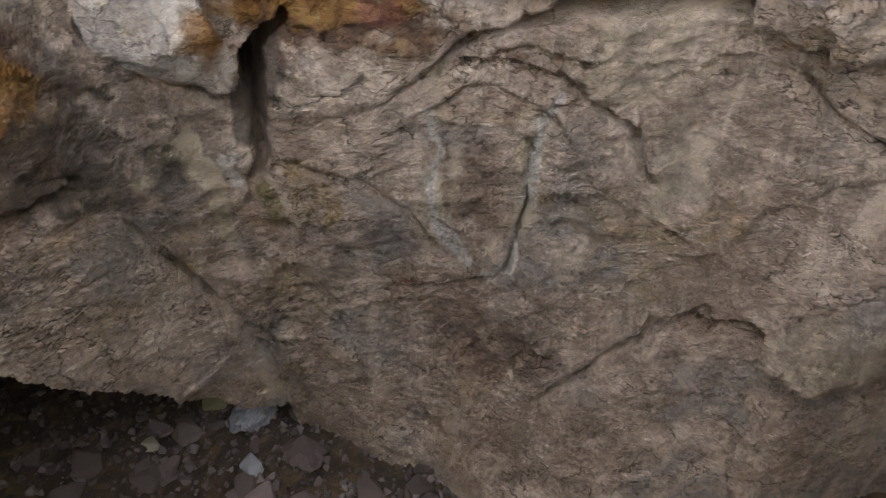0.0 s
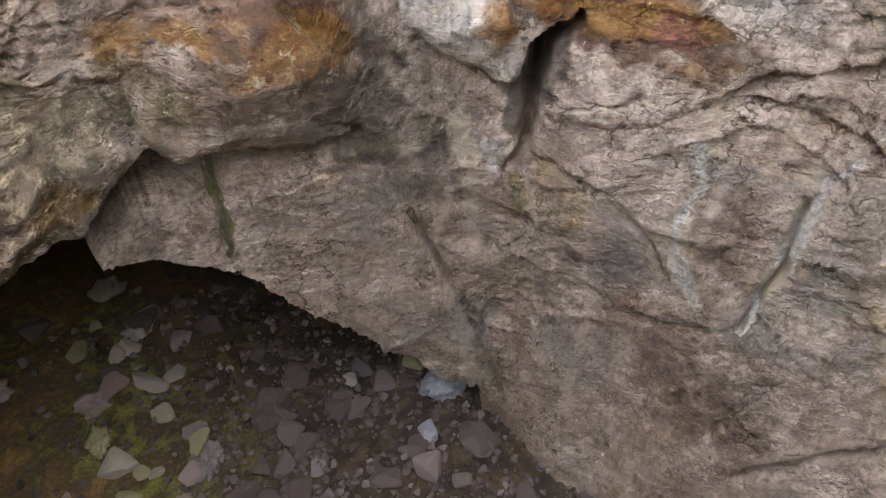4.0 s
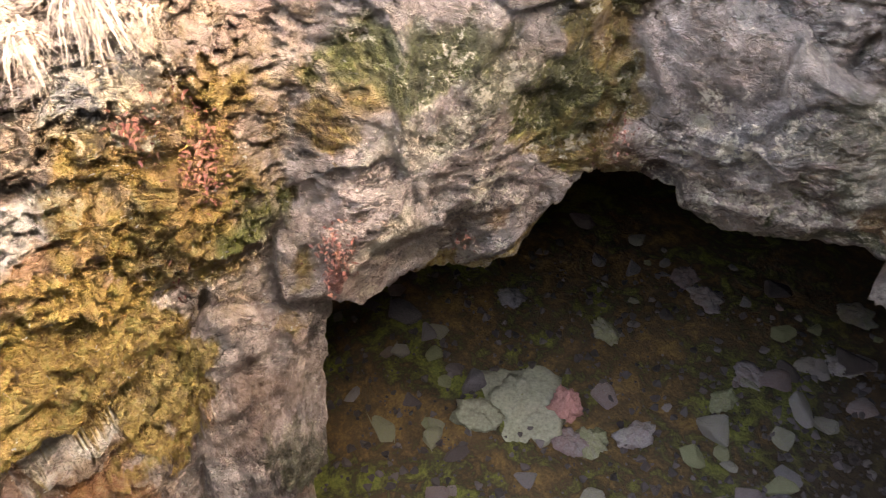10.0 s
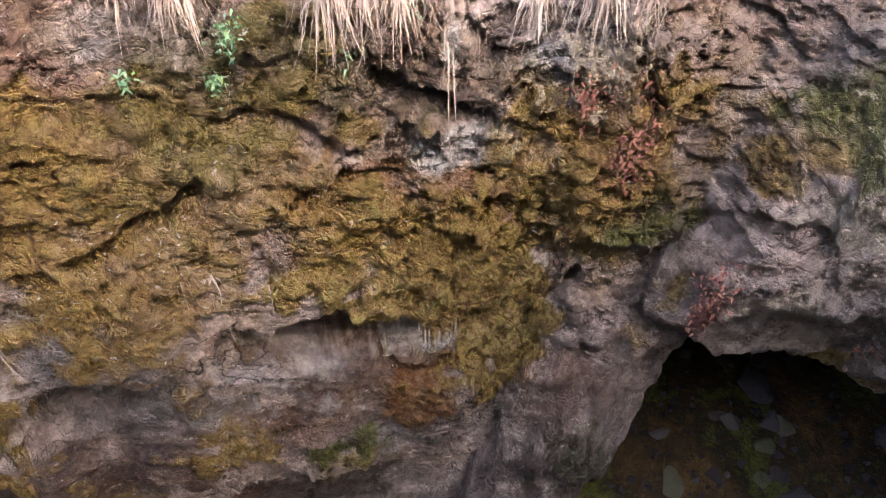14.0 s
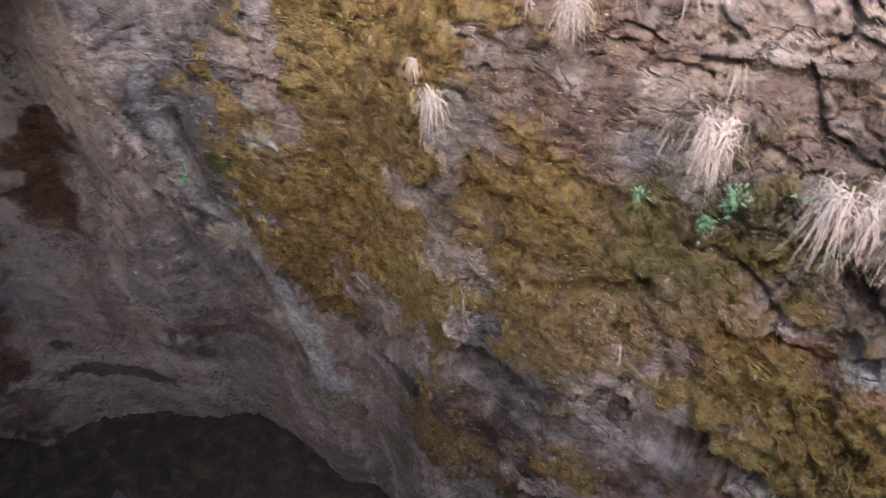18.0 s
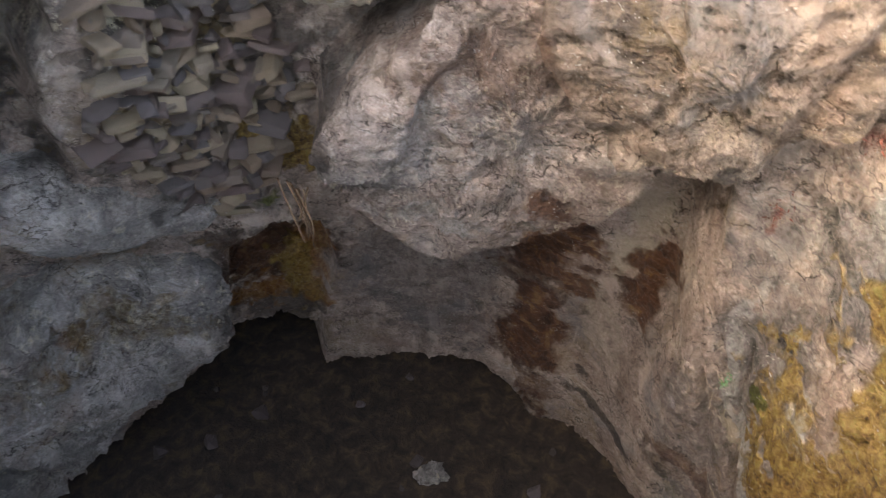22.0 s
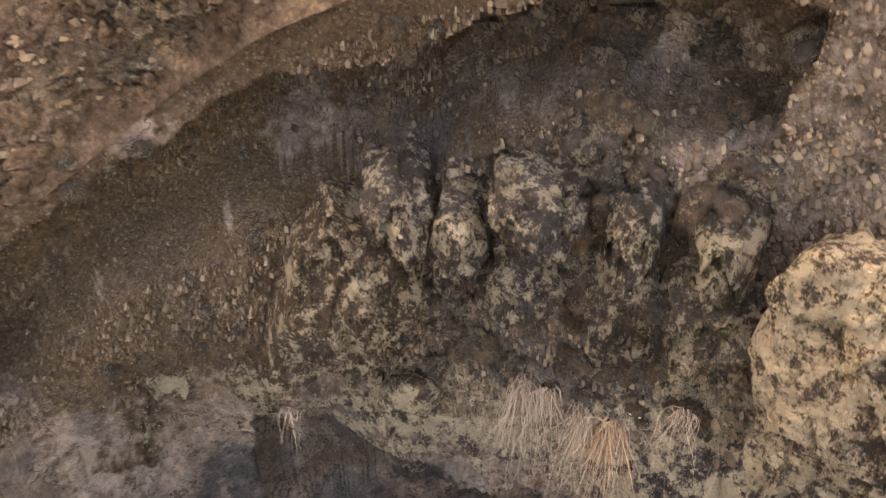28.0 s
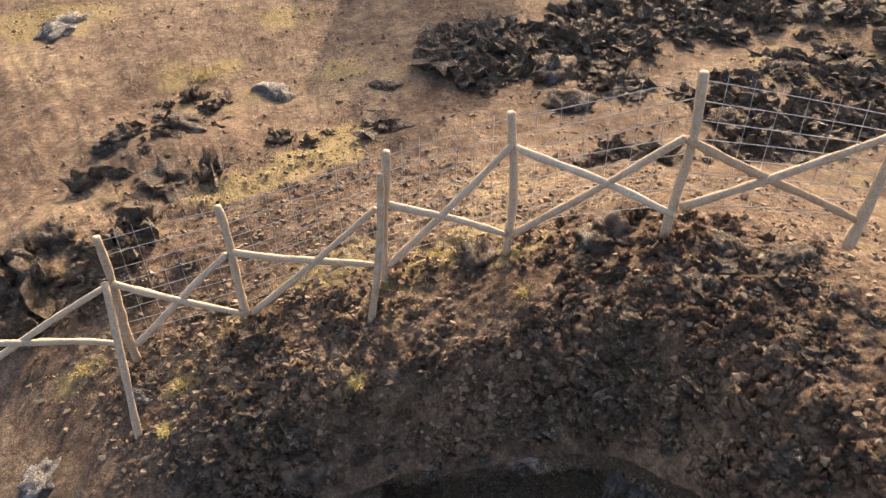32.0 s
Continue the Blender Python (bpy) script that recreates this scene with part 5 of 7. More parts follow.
# ---- plain materials ----
def tone_material(name, stops, rough=0.9, scale=14, bump=0.01, sheen=0.3):
    """Colour varied from object to object and within each."""
    m, t, bsdf = tree(name)
    info = t.nodes.new("ShaderNodeObjectInfo")
    v = place_vec(t)
    n, f = noise_node(t, v, scale, 6, 0.65, 0.3), noise_node(t, v, scale * 6, 4, 0.7)
    x = maths(t, "ADD", maths(t, "MULTIPLY", info.outputs["Random"], 0.6), maths(t, "MULTIPLY", n, 0.4))
    col = ramp(t, x, *[(0.15 + 0.7 * k / max(1, len(stops) - 1), c) for k, c in enumerate(stops)])
    col = mix(t, 0.6, col, ramp(t, f, (0.3, 0.25), (0.7, 0.8)), "OVERLAY")
    t.links.new(col, bsdf.inputs["Base Color"])
    bsdf.inputs["Roughness"].default_value = rough
    bsdf.inputs["Specular IOR Level"].default_value = sheen
    relief(t, bsdf, maths(t, "ADD", n, maths(t, "MULTIPLY", f, 0.4)), bump)
    return m


STONE = tone_material("floor stone", [(0.08, 0.072, 0.072), (0.16, 0.148, 0.152), (0.18, 0.125, 0.118), (0.23, 0.21, 0.205), (0.21, 0.21, 0.125), (0.15, 0.165, 0.085)])
# darker copy of STONE: shade of overhang and tunnel is in its colour
SHADED_STONE = tone_material("shade-darkened stone", [(0.04, 0.034, 0.033), (0.08, 0.063, 0.06), (0.065, 0.052, 0.051), (0.13, 0.112, 0.11)])
MOSSY_STONE = tone_material("mossy stone", [(0.17, 0.17, 0.12), (0.24, 0.24, 0.165), (0.28, 0.27, 0.22)], scale=6)
PINK_STONE = tone_material("pink stone", [(0.38, 0.19, 0.17), (0.46, 0.25, 0.22)], scale=8)
BLUE_STONE = tone_material("blue-grey stone", [(0.13, 0.15, 0.17), (0.22, 0.245, 0.27)], scale=8)
BEDDED_STONE = tone_material("bedded stone", [(0.085, 0.08, 0.08), (0.19, 0.135, 0.115), (0.13, 0.118, 0.115), (0.25, 0.18, 0.125), (0.31, 0.25, 0.17), (0.14, 0.108, 0.104)], scale=26, bump=0.02)
WOOD = tone_material("weathered pole wood", [(0.42, 0.33, 0.23), (0.52, 0.43, 0.32), (0.38, 0.27, 0.17), (0.56, 0.49, 0.39)], scale=9, bump=0.006)
WIRE = tone_material("galvanised wire", [(0.42, 0.40, 0.37), (0.48, 0.46, 0.43)], rough=0.55, bump=0.001)
PAPER = tone_material("white paper", [(0.78, 0.76, 0.7), (0.8, 0.78, 0.72)], bump=0.001)


def blade_material(name, stops):
    m, t, bsdf = tree(name)
    geo = t.nodes.new("ShaderNodeNewGeometry")
    col = ramp(t, geo.outputs["Random Per Island"], *[(k / max(1, len(stops) - 1), c) for k, c in enumerate(stops)])
    t.links.new(col, bsdf.inputs["Base Color"])
    bsdf.inputs["Roughness"].default_value = 0.75
    bsdf.inputs["Specular IOR Level"].default_value = 0.25
    return m


STRAW_PALE = blade_material("pale dry grass", [(0.26, 0.195, 0.15), (0.40, 0.33, 0.265), (0.50, 0.42, 0.345), (0.33, 0.26, 0.195)])
STRAW_RED = blade_material("reddish dry grass", [(0.36, 0.21, 0.13), (0.50, 0.34, 0.23), (0.56, 0.46, 0.33), (0.32, 0.16, 0.11)])
STRAW_GOLD = blade_material("golden dry grass", [(0.42, 0.32, 0.12), (0.58, 0.46, 0.20), (0.50, 0.40, 0.16), (0.34, 0.25, 0.10)])
LEAF_RED = blade_material("red leaves", [(0.13, 0.04, 0.03), (0.22, 0.08, 0.055), (0.18, 0.085, 0.055), (0.11, 0.035, 0.028)])
LEAF_GREEN = blade_material("green leaves", [(0.10, 0.22, 0.10), (0.16, 0.30, 0.16), (0.20, 0.32, 0.22), (0.13, 0.24, 0.06)])

def turned(seed):
    return np.random.default_rng(seed)


# ---- stones ----
def hull_mesh(name, seed, flat=0.6, count=16):
    g = turned(seed)
    bm = bmesh.new()
    pts = g.normal(size=(count, 3))
    pts /= np.linalg.norm(pts, axis=1)[:, None]
    pts *= g.uniform(0.75, 1.1, (count, 1))
    for q in pts:
        bm.verts.new((q[0], q[1], q[2] * flat))
    res = bmesh.ops.convex_hull(bm, input=bm.verts)
    bmesh.ops.delete(bm, geom=[e for e in res["geom_interior"] if isinstance(e, bmesh.types.BMVert)], context="VERTS")
    bmesh.ops.bevel(bm, geom=list(bm.edges), offset=0.06, segments=1, affect="EDGES")
    me = bpy.data.meshes.new(name)
    bm.to_mesh(me)
    bm.free()
    return me


def slab_mesh(name, seed):
    """A flat block with uneven corners."""
    g = turned(seed)
    bm = bmesh.new()
    for x in (-1, 1):
        for y in (-1, 1):
            for z in (-1, 1):
                bm.verts.new((x * g.uniform(0.7, 1.05), y * g.uniform(0.8, 1.05), z * g.uniform(0.6, 1.05)))
    for k in range(4):
        bm.verts.new((g.uniform(-1, 1), g.uniform(-1.1, 1.1), g.choice((-1, 1)) * g.uniform(0.9, 1.15)))
    res = bmesh.ops.convex_hull(bm, input=bm.verts)
    bmesh.ops.delete(bm, geom=[e for e in res["geom_interior"] if isinstance(e, bmesh.types.BMVert)], context="VERTS")
    bmesh.ops.bevel(bm, geom=list(bm.edges), offset=0.06, segments=1, affect="EDGES")
    me = bpy.data.meshes.new(name)
    bm.to_mesh(me)
    bm.free()
    me.materials.append(BEDDED_STONE)
    return me


SLAB_SHAPES = [slab_mesh("stone", 300 + k) for k in range(10)]
STONE_SHAPES = [hull_mesh("stone", 100 + k, 0.5 + 0.05 * (k % 5), 12 + k % 7) for k in range(14)]

LUMP_SHAPES = [hull_mesh("stone", 200 + k, 0.9, 13) for k in range(7)]
for lump in LUMP_SHAPES:
    lump.materials.append(BEDDED_STONE)


def stone_variant(k, material, cache={}):
    key = (k % len(STONE_SHAPES), material.name)
    if key not in cache:
        me = STONE_SHAPES[key[0]].copy()
        me.materials.append(material)
        cache[key] = me
    return cache[key]


def lay(name, mesh, p, size, turn, tip=(0, 0), parent=None):
    ob = new(name, mesh)
    ob.matrix_world = Matrix.LocRotScale(Vector(p), Euler((tip[0], tip[1], turn)), Vector(size))
    if parent is not None:
        ob.parent = parent
    return ob


def floor_z(x, y):
    return float(floor_height(np.array([x], float), np.array([y], float))[0])


def rough_rock(name, w, h, z, seed, material):
    """An uneven lump, w by h by z half sizes."""
    m, rows = 40, 22
    u, v = np.meshgrid(np.linspace(0, 2 * np.pi, m, endpoint=False), np.linspace(0.02, np.pi - 0.02, rows))
    d = np.stack([np.sin(v) * np.cos(u), np.sin(v) * np.sin(u), np.cos(v)], -1).reshape(-1, 3)
    d1, gap, tone = cells(d * 1.5 + seed * 3.1, 5)
    e1, gap2, tone2 = cells(d * 4.5 + seed * 1.7, 8)
    rad = 0.8 + 0.46 * (tone - 0.5) * step(0, 0.15, gap) + 0.22 * (tone2 - 0.5) * step(0, 0.15, gap2) + 0.6 * (fbm(d * 2 + seed, 4, 3) - 0.5)
    p = d * rad[:, None] * np.array([w, h, z])
    me = mesh_from(name, p, grid_faces(rows, m, True)[:, ::-1])
    zero = np.zeros(len(p))
    if material in (ROCK, GREY_ROCK, BROWN_ROCK, PALE_ROCK, LICHEN_ROCK):
        lich = (0.9 if material in (PALE_ROCK, LICHEN_ROCK) else 0.5) * step(0.4, 0.6, fbm(d * 1.8 + seed, 3, 6))
        lay_growth(me, [zero, zero, zero, zero, lich, *[zero] * 6])
    me.materials.append(material)
    return me


COUNT = [0]


def floor_stone(x, y, w, h, z, material, label, category):
    COUNT[0] += 1
    k = COUNT[0]
    me = rough_rock(category, w, h, z, k, material) if w > 0.15 else None
    g = turned(900 + k)
    if me:
        ob = lay(category, me, (x, y, floor_z(x, y) + 0.3 * z), (1, 1, 1), g.uniform(0, 6))
    else:
        ob = lay("stone", stone_variant(k, material), (x, y, floor_z(x, y) + 0.35 * z), (w, h, z * 1.4), g.uniform(0, 6), g.uniform(-0.25, 0.25, 2))
    return tagged(ob, label, category)


def scatter_floor():
    """Loose stones on the cave floor, and gravel as one sheet of small pieces."""
    g = turned(31)
    made = 0
    while made < 290:
        turn, r = g.uniform(-35, 88), g.uniform(2.0, 5.7)
        x, y = -math.sin(radians(turn)) * r, math.cos(radians(turn)) * r
        dense = float(fbm(np.array([[x * 0.8, y * 0.8, 3.0]]), 2, 55)[0]) + (0.12 if turn < 30 else -0.05)
        if g.uniform(0.3, 0.62) > dense:
            continue
        s = 0.045 + 0.14 * g.uniform() ** 2.0
        # below turn 20 most stones take the copy coloured for shade
        ob = lay("stone", stone_variant(made, STONE if g.uniform() < (0.85 if turn > 20 else 0.1) else SHADED_STONE), (x, y, floor_z(x, y) + 0.25 * s),
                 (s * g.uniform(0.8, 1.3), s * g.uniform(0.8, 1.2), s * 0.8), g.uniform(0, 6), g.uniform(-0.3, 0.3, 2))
        tagged(ob, "angular grey stone lying on mossy earth", "stone", "stones on the cave floor")
        made += 1
    # tunnel stones all use the shade-coloured copy
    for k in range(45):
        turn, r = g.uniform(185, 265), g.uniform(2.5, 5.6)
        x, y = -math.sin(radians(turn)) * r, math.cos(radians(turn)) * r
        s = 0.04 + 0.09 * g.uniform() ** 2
        tagged(lay("stone", stone_variant(k, SHADED_STONE), (x, y, floor_z(x, y) + 0.3 * s), (s, s * 0.9, s), g.uniform(0, 6), g.uniform(-0.3, 0.3, 2)),
               "stone on the tunnel floor, coloured dark for the shade", "stone", "stones on the tunnel floor")
    pebble_v, pebble_f = [], []
    shape = np.array([v.co[:] for v in STONE_SHAPES[3].vertices])
    tri = [p.vertices[:] for p in STONE_SHAPES[3].polygons]
    tri = np.array([(f[0], f[i], f[i + 1]) for f in tri for i in range(1, len(f) - 1)])
    base = 0
    for k in range(9000):
        turn, r = g.uniform(-45, 95), g.uniform(1.6, 5.2)
        if g.uniform() > (1.0 if turn < 25 else 0.35):
            continue
        x, y = -math.sin(radians(turn)) * r, math.cos(radians(turn)) * r
        s = 0.012 + 0.045 * g.uniform() ** 2.5
        m = np.array(Euler(g.uniform(0, 6, 3)).to_matrix())
        pebble_v.append(shape * s @ m.T + np.array([x, y, floor_z(x, y) + 0.3 * s]))
        pebble_f.append(tri + base)
        base += len(shape)
    me = mesh_from("gravel", np.vstack(pebble_v), np.vstack(pebble_f), False)
    me.materials.append(GRAVEL)
    tagged(new("gravel", me), "purplish grey gravel over dark earth", "gravel", kind="stuff")


GRAVEL = blade_material("gravel", [(0.035, 0.03, 0.03), (0.085, 0.073, 0.073), (0.06, 0.048, 0.047), (0.14, 0.122, 0.12)])


def wall_point(turn, z):
    col = WALL[:, int(round((turn % 360) / 360 * WALL.shape[1])) % WALL.shape[1]]
    p = col[int(np.argmin(np.abs(col[:, 2] - z)))]
    return p.copy(), float(np.hypot(p[0], p[1]))


def packed_stones(outline):
    """Courses of flat stones wedged into the wall."""
    bank = tagged(new("rubble_bank"), "courses of flat bedded stones wedged in the rock wall", "rubble")
    g = turned(77)
    k = 0
    for z in np.arange(3.3, 6.6, 0.062):
        t = 214.0 + g.uniform(0, 3)
        while t < 262:
            w = 0.05 + 0.22 * g.uniform() ** 2.2
            zz = z + g.normal() * 0.035
            if outline_depth(np.array([t]), np.array([zz]), outline, 0.065)[0] > -0.02:
                p, r = wall_point(t, zz)
                p = p * np.array([1 - 0.025 / r, 1 - 0.025 / r, 1])
                ob = lay("stone", (SLAB_SHAPES if k % 2 else LUMP_SHAPES)[k % 7], p, (w * 0.55, 0.08 + 0.10 * g.uniform(), 0.016 + 0.045 * g.uniform() ** 1.8), radians(t) + g.normal() * 0.3,
                         (g.normal() * 0.22, g.normal() * 0.2), bank)
                k += 1
            t += math.degrees(w * 0.95 / 3.8)


def ledge_rubble():
    """Loose lava rocks heaped on the ledge under the rim."""
    g = turned(91)
    for k in range(110):
        turn, z = g.uniform(266, 301), g.uniform(7.0, 8.45)
        p, r = wall_point(turn, z)
        s = 0.07 + 0.17 * g.uniform() ** 1.6
        ob = lay("ledge_rock", ledge_shape(k), p, (s * g.uniform(0.9, 1.3), s * 0.9, s * g.uniform(0.8, 1.1)), g.uniform(0, 6), g.uniform(-0.4, 0.4, 2))
        tagged(ob, "lichen-spotted lava rock heaped under the rim", "rock", "rocks heaped under the rim")
    for k in range(60):
        turn, z = g.uniform(262, 300), g.uniform(6.45, 7.3)
        p, r = wall_point(turn, z)
        s = 0.04 + 0.10 * g.uniform() ** 1.8
        tagged(lay("ledge_rock", ledge_shape(k + 1), p, (s * 1.2, s, s), g.uniform(0, 6), g.uniform(-0.4, 0.4, 2)),
               "small lichen-spotted rock on the ledge", "rock", "rocks on the ledge")
    for k in range(70):
        turn, z = g.uniform(236, 250), g.uniform(5.6, 8.2)
        p, r = wall_point(turn, z)
        s = 0.04 + 0.09 * g.uniform() ** 1.6
        tagged(lay("ledge_rock", ledge_shape(k + 3), p, (s * 1.2, s, s), g.uniform(0, 6), g.uniform(-0.4, 0.4, 2)),
               "dark lava rock bedded in earth", "rock", "rocks bedded beside the standing rock")
    for k in range(120):
        turn, z = g.uniform(300, 345), g.uniform(6.3, 7.7)
        p, r = wall_point(turn, z)
        s = 0.025 + 0.05 * g.uniform() ** 2
        tagged(lay("ledge_rock", ledge_shape(k + 5), p, (s * 1.2, s, s), g.uniform(0, 6), g.uniform(-0.4, 0.4, 2)),
               "small brown stone in crumbling earth under the rim", "stone", "small stones under the rim")


def ledge_shape(k, cache={}):
    k = k % 7
    if k not in cache:
        cache[k] = rough_rock("ledge_rock", 1, 1, 0.85, 40 + k, LICHEN_ROCK if k % 3 else BROWN_ROCK)
    return cache[k]


# ---- grass and leaves ----
def ribbons(name, starts, ways, lengths, drops, width, material, seed, parts=5):
    """Tapered blades that bend down; one mesh."""
    g = turned(seed)
    n = len(starts)
    s = np.linspace(0, 1, parts + 1)
    side = np.cross(ways, g.normal(size=(n, 3)))
    side /= np.linalg.norm(side, axis=1)[:, None] + 1e-9
    mid = starts[:, None, :] + ways[:, None, :] * (lengths[:, None] * s)[..., None]
    mid[..., 2] -= (drops * lengths)[:, None] * s ** 1.8
    kink = g.normal(size=(n, 1, 3)) * (lengths[:, None] * np.sin(s * 6) * 0.04)[..., None]
    mid = mid + kink
    half = (width * (1 - 0.8 * s))[None, :, None] * side[:, None, :]
    v = np.stack([mid - half, mid + half], 2).reshape(-1, 3)
    i = (np.arange(n)[:, None] * (parts + 1) + np.arange(parts)[None, :]).ravel() * 2
    f = np.stack([i, i + 1, i + 3, i + 2], 1)
    me = mesh_from(name, v, f)
    me.materials.append(material)
    return me


def unit(v):
    v = np.asarray(v, float)
    return v / (np.linalg.norm(v, axis=-1, keepdims=True) + 1e-9)


def outwards(p, normal):
    n = np.array(normal, float)
    inward = unit(np.array([-p[0], -p[1], 0.0]))
    return unit(inward + 0.3 * n) if n @ inward > -0.3 else inward


def grass_tuft(p, normal, size):
    COUNT[0] += 1
    g = turned(COUNT[0])
    out = outwards(p, normal)
    n = int(650 * size)
    starts = np.array(p) - out * 0.02 + g.normal(size=(n, 3)) * size * 0.10
    size = size * 0.5
    ways = unit(out * 0.6 + g.normal(size=(n, 3)) * 0.55 + np.array([0, 0, 0.3]))
    me = ribbons("grass_tuft", starts, ways * 0.75, size * g.uniform(0.5, 1.3, n), g.uniform(0.6, 1.25, n), 0.0021, STRAW_PALE, COUNT[0])
    tagged(new("grass_tuft", me), "pale dry grass tuft drooping from the mossy rock", "grass tuft", "dry tufts on the mossy wall")


def dry_stems(p, normal):
    COUNT[0] += 1
    g = turned(COUNT[0])
    out = outwards(p, normal)
    n = 7
    starts = np.array(p) - out * 0.02 + g.normal(size=(n, 3)) * 0.012
    ways = unit(out * 0.35 + g.normal(size=(n, 3)) * 0.35)
    me = ribbons("grass_wisp", starts, ways * 0.4, g.uniform(0.12, 0.34, n), g.uniform(0.5, 1.0, n), 0.0026, STRAW_PALE, COUNT[0], 6)
    tagged(new("grass_wisp", me), "thin dry grass stems hanging on the rock", "dry grass", "wisps on the mossy wall")


def hanging_grass(p, normal, length, count):
    COUNT[0] += 1
    g = turned(COUNT[0])
    out = outwards(p, normal)
    side = unit(np.cross(out, [0, 0, 1]))
    starts = np.array(p) + out * 0.04 + side * (g.normal(size=(count, 1)) * 0.03) + g.normal(size=(count, 3)) * 0.02
    ways = unit(out * 0.5 + side * g.normal(size=(count, 1)) * 0.42 + g.normal(size=(count, 3)) * 0.2)
    me = ribbons("hanging_grass", starts, ways * 0.45, length * (0.35 + 1.0 * g.uniform(size=count) ** 2.2), g.uniform(0.7, 1.1, count), 0.0028,
                 STRAW_RED if count > 100 else STRAW_PALE, COUNT[0], 7)
    tagged(new("hanging_grass", me), "long dry grass hanging over the edge of a ledge", "dry grass")


def leaf_cluster(name, p, normal, size, count, leaf, material):
    COUNT[0] += 1
    g = turned(COUNT[0])
    out = outwards(p, normal)
    starts = np.array(p) - out * 0.01 + g.normal(size=(count, 3)) * size * 0.55 * np.array([1, 1, 1.3])
    ways = unit(out * 0.6 + g.normal(size=(count, 3)) * 0.7)
    return ribbons(name, starts, ways, leaf * g.uniform(0.5, 1.2, count), g.uniform(0.0, 0.6, count), leaf * 0.22, material, COUNT[0], 2)


def red_sprig(p, normal, size):
    me = leaf_cluster("red_sprig", p, normal, size, 75, 0.02, LEAF_RED)
    tagged(new("red_sprig", me), "small reddish plant growing in a rock crack", "plant", "reddish plants on the rock", "stuff")


def green_sprig(p, normal, size):
    me = leaf_cluster("green_sprig", p, normal, size, 36, 0.02, LEAF_GREEN)
    tagged(new("green_sprig", me), "small green rosette growing on mossy rock", "plant", "green rosettes on the rock", "stuff")


def paper_stub(p):
    pole = pole_mesh("paper_stub", np.array([0, 0, 0.0]), np.array([0.072, 0, 0.0]), 0.0045, 0.0045, PAPER, 3, 0.0)
    ob = new("paper_stub", pole)
    out = outwards(p, (0, 0, 0))
    ob.matrix_world = Matrix.LocRotScale(Vector(np.array(p) + out * 0.03 + np.array([0, 0, 0.02])), Euler((0, 0.05, radians(88))), None)
    tagged(ob, "small white paper stub lying on the ledge", "litter")


# ---- fence ----
def pole_mesh(name, a, b, r0, r1, material, seed, bend=0.03, sides=10, rings=16):
    g = turned(seed)
    a, b = np.array(a, float), np.array(b, float)
    way = unit(b - a)
    u = unit(np.cross(way, [0.3, 0.5, 0.81] if abs(way[2]) > 0.7 else [0, 0, 1]))
    w = np.cross(way, u)
    s = np.linspace(0, 1, rings)
    off = bend * (np.sin(s * np.pi * g.uniform(0.8, 1.8) + g.uniform(0, 3)) - np.linspace(0, 0.2, rings))
    ang = np.linspace(0, 2 * np.pi, sides, endpoint=False)
    rad = (r0 + (r1 - r0) * s)[:, None] * (1 + 0.10 * g.normal(size=(rings, 1)) * 0.6 + 0.05 * g.normal(size=(rings, sides)))
    v = a + (b - a) * s[:, None] + off[:, None] * u
    v = v[:, None, :] + rad[..., None] * (np.cos(ang)[None, :, None] * u + np.sin(ang)[None, :, None] * w)
    v = v.reshape(-1, 3)
    f = grid_faces(rings, sides, True)
    v = np.vstack([v, [a - way * r0 * 0.2, b + way * r1 * 0.25]])
    k = np.arange(sides)
    caps = np.concatenate([np.stack([k, (k + 1) % sides, np.full(sides, len(v) - 2), np.full(sides, len(v) - 2)], 1)[:, ::-1],
                           np.stack([(rings - 1) * sides + k, (rings - 1) * sides + (k + 1) % sides, np.full(sides, len(v) - 1), np.full(sides, len(v) - 1)], 1)])
    me = bpy.data.meshes.new(name)
    me.from_pydata(v.tolist(), [], f.tolist() + [list(dict.fromkeys(c)) for c in caps.tolist()])
    for q in me.polygons:
        q.use_smooth = True
    me.materials.append(material)
    return me


def fence_start():
    return tagged(new("fence"), "rustic fence of crossed debarked wooden poles and wire", "fence")


def fence_pole(fence, name, a, b, radius):
    COUNT[0] += 1
    ob = new(name, pole_mesh(name, a, b, radius, radius * 0.85, WOOD, COUNT[0]))
    ob.parent = fence


def fence_wires(fence, a0, a1, b0, b1):
    a0, a1, b0, b1 = (np.array(q, float) for q in (a0, a1, b0, b1))
    for k in range(8):
        s = 0.08 + 0.86 * k / 7
        a, b = a0 + (a1 - a0) * s, b0 + (b1 - b0) * s
        COUNT[0] += 1
        ob = new("wire", pole_mesh("wire", a, b, 0.0048, 0.0048, WIRE, COUNT[0], 0.012, 4, 14))
        ob.parent = fence
    for k in range(1, 7):
        u = k / 7
        COUNT[0] += 1
        ob = new("wire", pole_mesh("wire", (a0 + (b0 - a0) * u) * 0.92 + 0.08 * (a1 + (b1 - a1) * u), a1 + (b1 - a1) * u, 0.0026, 0.0026, WIRE, COUNT[0], 0.006, 4, 6))
        ob.parent = fence


# ---- land outside ----
def land_z(x, y):
    return float(land(math.degrees(math.atan2(-x, y)) % 360, math.hypot(x, y))[0])


def land_rock(x, y, w, h, z, material, label):
    COUNT[0] += 1
    me = rough_rock("rock", w, h, z, COUNT[0], material)
    tagged(lay("rock", me, (x, y, land_z(x, y) - 0.05 * z), (0.85, 0.85, 0.8), COUNT[0] * 1.3), label, "rock")


